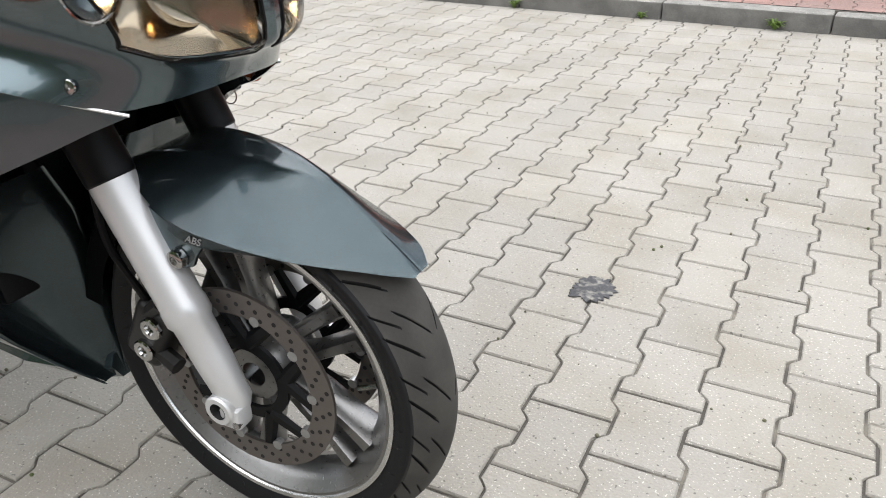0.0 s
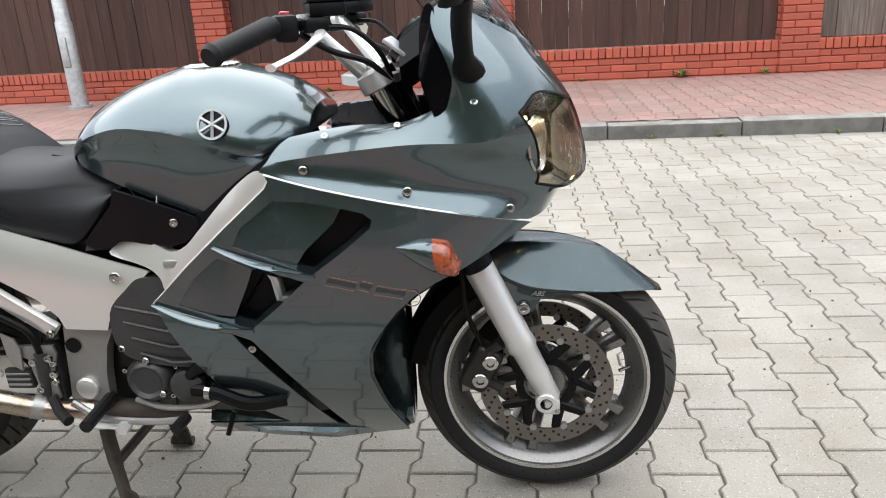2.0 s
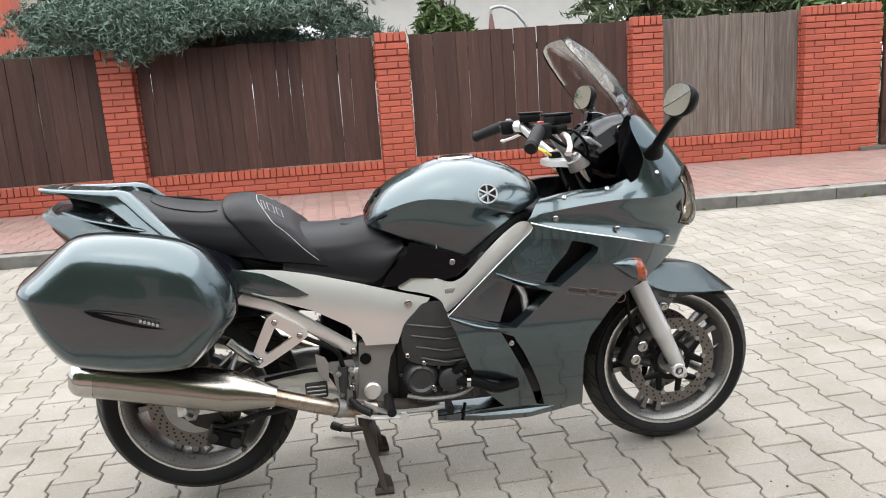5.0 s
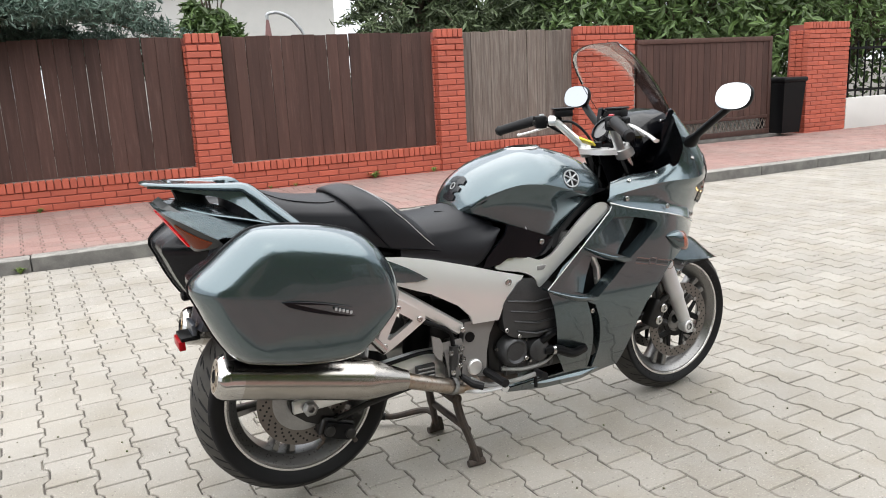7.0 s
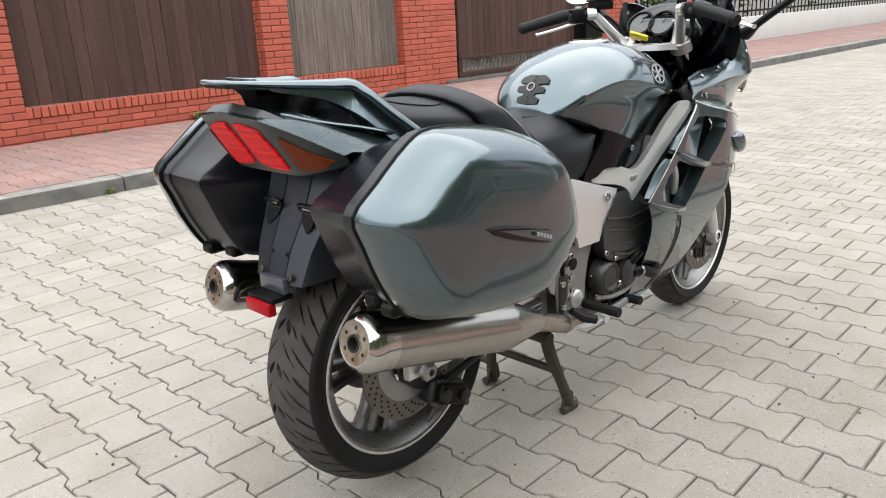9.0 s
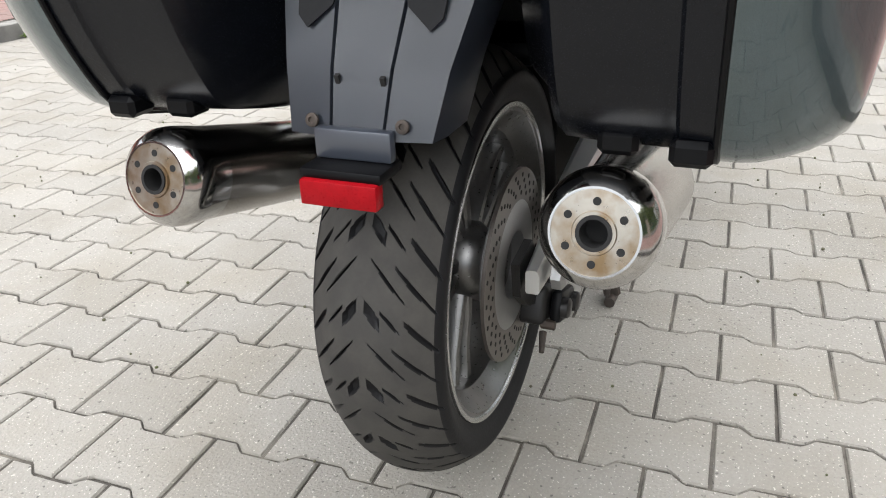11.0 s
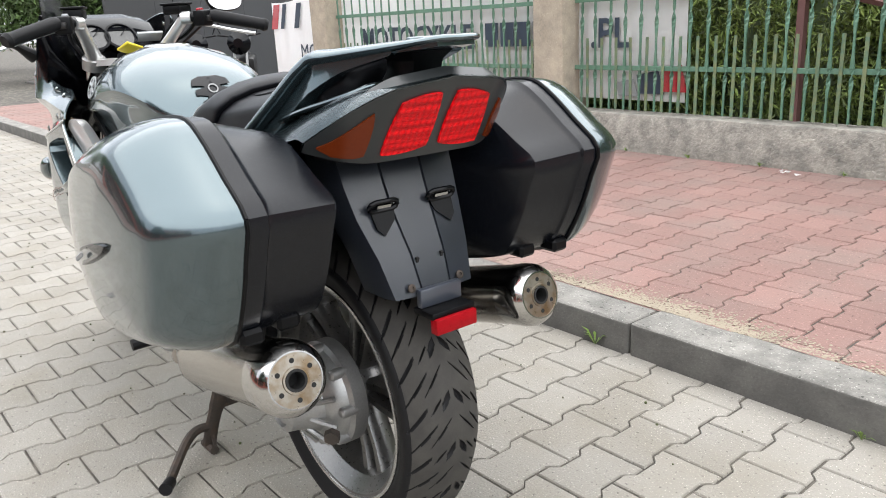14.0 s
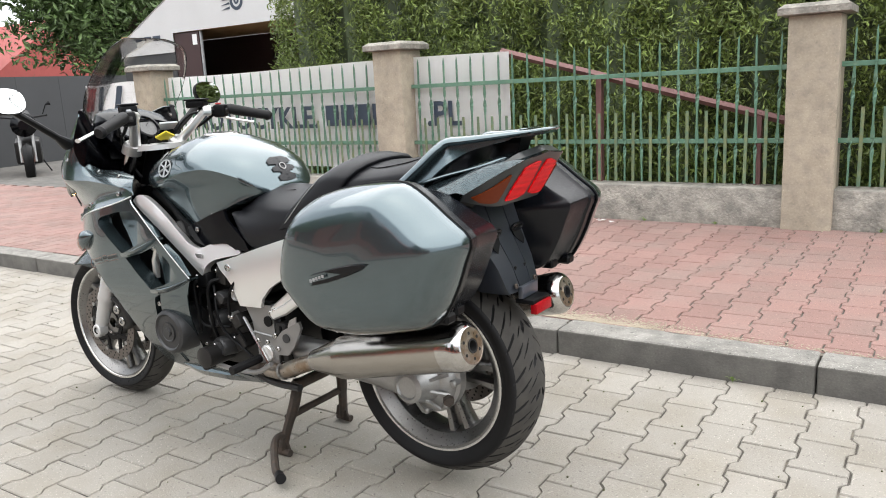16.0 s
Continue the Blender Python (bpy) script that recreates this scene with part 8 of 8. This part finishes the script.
house = thing("house", "distant house with a red tiled roof", "house")
part("wall", box((29, -19.5, 0), (36, -13.5, 1.9)), M_BEIGE, house, flat=True)
part("roof", loft([[Vector((28.5, y, z)) for y, z in ((-20.0, 1.9), (-16.5, 4.6), (-13.0, 1.9))], [Vector((36.5, y, z)) for y, z in ((-20.0, 1.9), (-16.5, 4.6), (-13.0, 1.9))]]), M_ROOF, house, flat=True)
for y in (-18.5, -15.5):
    w = part("window", box((28.94, y, 0.8), (29.0, y + 1.1, 1.7)), M_WINDOW, house, flat=True)
    part("window_frame", box((28.92, y - 0.06, 0.74), (28.96, y + 1.16, 0.8)), M_WHITE, w, flat=True)
house_c = thing("house", "beige rendered house with dark eaves beyond the yard", "house")
part("wall", box((27.5, -12.2, 0), (32, -8.4, 4.6)), M_BEIGE, house_c, flat=True)
part("roof", loft([[Vector((x, y, z)) for y, z in ((-13.2, 3.7), (-10.3, 6.0), (-7.4, 3.7), (-7.4, 3.9), (-10.3, 6.25), (-13.2, 3.9))] for x in (27.0, 32.5)]), M_MAROON, house_c, flat=True)
w = part("window", box((27.44, -10.6, 2.6), (27.5, -9.7, 3.6)), M_WINDOW, house_c, flat=True)
part("window_frame", box((27.42, -10.66, 2.54), (27.46, -9.64, 2.6)), M_WHITE, w, flat=True)
house_b = thing("house", "beige rendered house wall behind the plank fence", "house")
part("wall", box((-16, 13.5, 0), (-6.5, 20, 6)), M_BEIGE, house_b, flat=True)
part("roof", loft([[Vector((x, y, z)) for y, z in ((13.0, 5.9), (16.8, 8.0), (20.5, 5.9))] for x in (-16.4, -6.1)]), M_ROOF, house_b, flat=True)
part("chimney_pier", box((-6.5, 13.3, 0), (-6.1, 13.8, 6)), M_BRICK, house_b, flat=True)
for x in (-14, -10.5):
    w = part("window", box((x, 13.44, 3.2), (x + 1.3, 13.5, 4.6)), M_WINDOW, house_b, flat=True)
    part("window_frame", box((x - 0.08, 13.42, 3.1), (x + 1.38, 13.46, 3.2)), M_WHITE, w, flat=True)
white_house = thing("house", "pale house behind the trees", "house")
part("wall", box((-0.5, 26, 0), (9, 34, 5.0)), M_WHITEWALL, white_house, flat=True)
part("roof", loft([[Vector((x, y, z)) for y, z in ((25.5, 4.9), (30, 7.2), (34.5, 4.9))] for x in (-1, 9.5)]), M_ROOF, white_house, flat=True)
parasol = thing("garden_parasol", "folded garden parasol hung from a grey arched arm", "parasol")
part("arm", tube(spline([(3.32, 12, 0), (3.30, 12, 1.9), (3.12, 12, 2.38), (2.85, 12, 2.56), (2.62, 12, 2.55), (2.60, 12, 2.45)], 6), 0.03, 8), M_GALV, parasol)
part("canopy", lathe([(0, 0.02), (-0.12, 0.04), (-0.5, 0.085), (-0.8, 0.10), (-0.8, 0.0)], (2.60, 12, 2.47), (0, 0, 1), 9), M_REDOX, parasol, "folded faded canopy")


def parked_bike(at, yaw, tint, label):
    """A simple parked motorcycle far from the camera."""
    t = thing("parked_motorcycle", label, "motorcycle", "parked motorcycles", at=at)
    t.rotation_euler = (0, radians(6), radians(yaw))
    for x in (-0.68, 0.70):
        w = part("wheel", lathe([(-0.06, 0.2), (-0.07, 0.26), (0, 0.31), (0.07, 0.26), (0.06, 0.2), (-0.06, 0.2)], (x, 0, 0.31), (0, 1, 0), 32), M_RUBBER, t)
        part("rim", lathe([(-0.05, 0.2), (-0.05, 0.21), (0.05, 0.21), (0.05, 0.2), (-0.02, 0.18), (-0.02, 0)], (x, 0, 0.31), (0, 1, 0), 24), tint, w)
    part("engine", box((-0.25, -0.2, 0.2), (0.3, 0.2, 0.6), bev=0.05), M_ENGINE, t)
    part("tank", loft([[Vector((x, w * math.cos(a), z + h * math.sin(a))) for a in [2 * math.pi * k / 12 for k in range(12)]] for x, w, h, z in ((-0.15, 0.08, 0.06, 0.75), (0.05, 0.16, 0.14, 0.82), (0.3, 0.14, 0.13, 0.86), (0.4, 0.05, 0.05, 0.85))]), M_GLOSS, t)
    part("seat", loft([[Vector((x, w * math.cos(a), z + 0.05 * math.sin(a))) for a in [2 * math.pi * k / 10 for k in range(10)]] for x, w, z in ((-0.8, 0.06, 0.95), (-0.6, 0.12, 0.88), (-0.2, 0.13, 0.78), (-0.1, 0.08, 0.78))]), M_VINYL, t)
    part("front_fairing", loft([[Vector((x, w * math.cos(a), z + h * math.sin(a))) for a in [2 * math.pi * k / 12 for k in range(12)]] for x, w, h, z in ((0.35, 0.16, 0.16, 0.85), (0.55, 0.2, 0.2, 0.9), (0.72, 0.08, 0.08, 0.92))]), M_GLOSS, t)
    for s in (-1, 1):
        part("fork_leg", tube([(0.70, s * 0.1, 0.31), (0.42, s * 0.1, 0.95)], 0.025, 8), M_CAST, t)
        part("grip", tube([(0.42, s * 0.15, 1.0), (0.35, s * 0.36, 1.02)], 0.016, 8), M_RUBBER, t)
        part("mirror", tube([(0.45, s * 0.3, 1.05), (0.46, s * 0.36, 1.2), (0.44, s * 0.42, 1.22)], [0.008, 0.01, 0.04], 8), M_BLACK, t)
    part("swing_arm", tube([(-0.2, 0.12, 0.4), (-0.68, 0.12, 0.31)], 0.03, 8), M_CAST, t)
    part("side_stand", tube([(-0.05, 0.15, 0.3), (-0.1, 0.3, 0.0)], 0.012, 6), M_BLACK, t)
    return t


parked_bike((11.4, -5.35, 0.03), 150, M_AMBERF, "black parked motorcycle with orange wheels on the footpath")
parked_bike((12.1, -4.75, 0.03), 160, M_GALV, "black parked motorcycle on the footpath")

car = thing("car", "small red hatchback parked far down the street", "car", at=(25.0, -0.6, 0))
car.rotation_euler = (0, 0, radians(178))
prof = [(-1.9, 0.35), (-1.95, 0.75), (-1.75, 0.95), (-1.2, 1.42), (0.3, 1.45), (0.95, 1.0), (1.75, 0.85), (1.95, 0.6), (1.9, 0.3)]
part("body", loft([[Vector((x, y, z if z < 1.2 else z - abs(y) * 0.05)) for x, z in prof] for y in (-0.82, -0.75, 0.75, 0.82)]), M_CARRED, car, angle=40)
part("windscreen", loft([[Vector((x, y, z)) for x, z in ((0.36, 1.40), (0.93, 1.03), (0.96, 1.04), (0.39, 1.42))] for y in (-0.65, 0.65)]), M_WINDOW, car)
for y in (-0.825, 0.815):
    part("side_window", box((-1.2, y, 1.0), (0.35, y + 0.012, 1.35), bev=0.004), M_WINDOW, car)
for x in (-1.25, 1.25):
    for y in (-0.8, 0.62):
        w = part("wheel", lathe([(0, 0), (0, 0.31), (0.18, 0.31), (0.18, 0)], (x, y, 0.31), (0, 1, 0), 28), M_RUBBER, car)
        part("rim", lathe([(-0.005, 0), (-0.005, 0.2), (0.185, 0.2), (0.185, 0)], (x, y, 0.31), (0, 1, 0), 20), M_CAST, w)
for y in (-0.6, 0.6):
    part("headlight", box((1.78, y - 0.14, 0.62), (1.9, y + 0.14, 0.78), bev=0.03), M_LENS, car)


# ---- small marks on the ground ----
def tuft(at, n, h, seed):
    g2 = np.random.default_rng(seed)
    t = tagged(part("weed_tuft", weed_bm(n, h, g2), M_GRASS), "small green weed growing in a joint by the kerb", "weed", "weeds along the kerbs")
    t.location = at


def weed_bm(n, h, g2):
    bm = bmesh.new()
    for _ in range(n):
        a, r = g2.uniform(0, 6.3), g2.uniform(0.2, 1.0) * h
        tip = Vector((r * math.cos(a) * 1.3, r * math.sin(a) * 0.6, h * g2.uniform(0.3, 1)))
        mid2 = tip * 0.55 + Vector((0, 0, 0.3 * h))
        side = Vector((-math.sin(a), math.cos(a), 0)) * 0.09 * h
        v = [bm.verts.new(p) for p in ((0, 0, 0), mid2 - side, tip, mid2 + side)]
        bm.faces.new(v)
    return bm


for k, (x, n, h) in enumerate(((-0.45, 8, 0.055), (-1.3, 8, 0.03), (0.9, 12, 0.04), (2.2, 10, 0.04), (-2.6, 10, 0.04))):
    p = NEAR @ Vector((x, 0.012, 0))
    tuft(tuple(p), n, h, k)
for k, (x, n, h) in enumerate(((1.02, 60, 0.07), (0.25, 40, 0.05), (1.62, 18, 0.04), (2.1, 22, 0.04), (-0.6, 50, 0.06), (-1.6, 40, 0.06), (2.9, 20, 0.04), (-3.2, 60, 0.07), (4.4, 20, 0.04), (3.55, 24, 0.03))):
    p = FAR @ Vector((x, -0.02, 0))
    tuft(tuple(p), n, h, 20 + k)
for k, (x, n, h) in enumerate(((2.2, 40, 0.10), (1.2, 30, 0.05), (0.9, 20, 0.05), (-1.5, 40, 0.06), (3.0, 30, 0.07), (4.5, 30, 0.05))):
    p = FAR @ Vector((x, WALL_Y - 0.04, 0.11))
    tuft(tuple(p), n, h, 50 + k)
for k in range(8):
    p = NEAR @ Vector((-1.6 + 0.5 * k, NF + 0.0, 0.112))
    tuft(tuple(p), 16, 0.03, 70 + k)

spot = bmesh.new()
ring = []
for k in range(64):
    a = 2 * math.pi * k / 64
    r = 0.046 * (1 + 0.45 * noise.noise(Vector((math.cos(a) * 2, math.sin(a) * 2, 5))) + 0.35 * noise.noise(Vector((math.cos(a) * 7, math.sin(a) * 7, 2))))
    ring.append(Vector((1.02 + 1.1 * r * math.cos(a), 0.90 + 1.3 * r * math.sin(a), 0.0)))
loft([[p + Vector((0, 0, z)) for p in ring] for z in (-0.006, 0.0022)], spot)
tagged(part("tar_spot", spot, M_TAR), "dried black tar spot on the grey pavers", "stain")

grains = []
g = np.random.default_rng(41)
for cx, cy, sx, sy, n_grain in ((-0.62, 0.018, 0.25, 0.05, 2600), (-0.15, 0.010, 0.22, 0.03, 900), (-1.3, 0.008, 0.5, 0.02, 500)):
    for _ in range(n_grain):
        p = NEAR @ Vector((g.normal(cx, sx), -0.155 - abs(g.normal(cy, sy)), 0.111))
        grains.append(Matrix.Translation(p) @ pose(0, 0, 0, 0, 0, g.uniform(0, 360)) @ Matrix.Diagonal((*(g.uniform(0.6, 1.9, 2)), g.uniform(0.2, 0.5), 1)))
bm = bmesh.new()
bmesh.ops.create_icosphere(bm, subdivisions=1, radius=0.0032)
tagged(scatter("sand", mesh_arrays(bm), grains, M_PUDDLE, None, "stuff"), "pale sand washed over the red pavers by the kerb", "sand")

litter = thing("litter", "scraps of pale litter at the foot of the plinth", "litter")
for k, (x, y) in enumerate(((0.20, -3.50), (0.13, -3.48), (0.26, -3.52), (0.23, -3.46))):
    g2 = np.random.default_rng(k)
    bm = bmesh.new()
    vs = [bm.verts.new((x + g2.uniform(-0.03, 0.03), y + g2.uniform(-0.02, 0.02), 0.116 + g2.uniform(0, 0.02))) for _ in range(5)]
    bm.faces.new(vs)
    bmesh.ops.solidify(bm, geom=bm.faces[:], thickness=0.002)
    part("scrap", bm, M_WHITE, litter, flat=True)

bits = []
g = np.random.default_rng(99)
for _ in range(500):
    bits.append(Matrix.Translation((g.uniform(-2.6, 3.5), g.uniform(-1.05, 3.5), 0.002)) @ pose(0, 0, 0, g.uniform(0, 360), g.uniform(0, 360), g.uniform(0, 360)) @ Matrix.Scale(g.uniform(0.5, 1.6), 4))
bm = bmesh.new()
bmesh.ops.create_icosphere(bm, subdivisions=1, radius=0.003)
tagged(scatter("grit", mesh_arrays(bm), bits, M_SOIL, None, "stuff"), "dark grit lying on the pavers", "grit")


# ---- bricks and pavers ----
for owner, places, stretch in BRICKWORK:
    lay(owner, places, FAR, stretch)
near_cut = [(NEAR @ Vector((0, -0.149, 0)), NEAR.to_3x3() @ Vector((0, 1, 0)))]
far_cut = [(FAR @ Vector((0, 0.149, 0)), FAR.to_3x3() @ Vector((0, -1, 0)))]
paving(road, (-8, 30, -1.28, 4.40), M_PAVER, [(-2.0, -0.35, -0.95, 0.9), (0.85, 2.1, -0.3, 2.6)], 0.0)
paving(pavement_near, (-6, 12, -3.75, -0.9), M_REDPAVER, [(-2.4, 1.0, -3.5, -1.2)], 0.110, clip=near_cut)
paving(pavement_far, (-8, 26, 3.4, 6.85), M_REDPAVER, [(-0.5, 3.4, 4.3, 6.7)], 0.110, clip=far_cut)
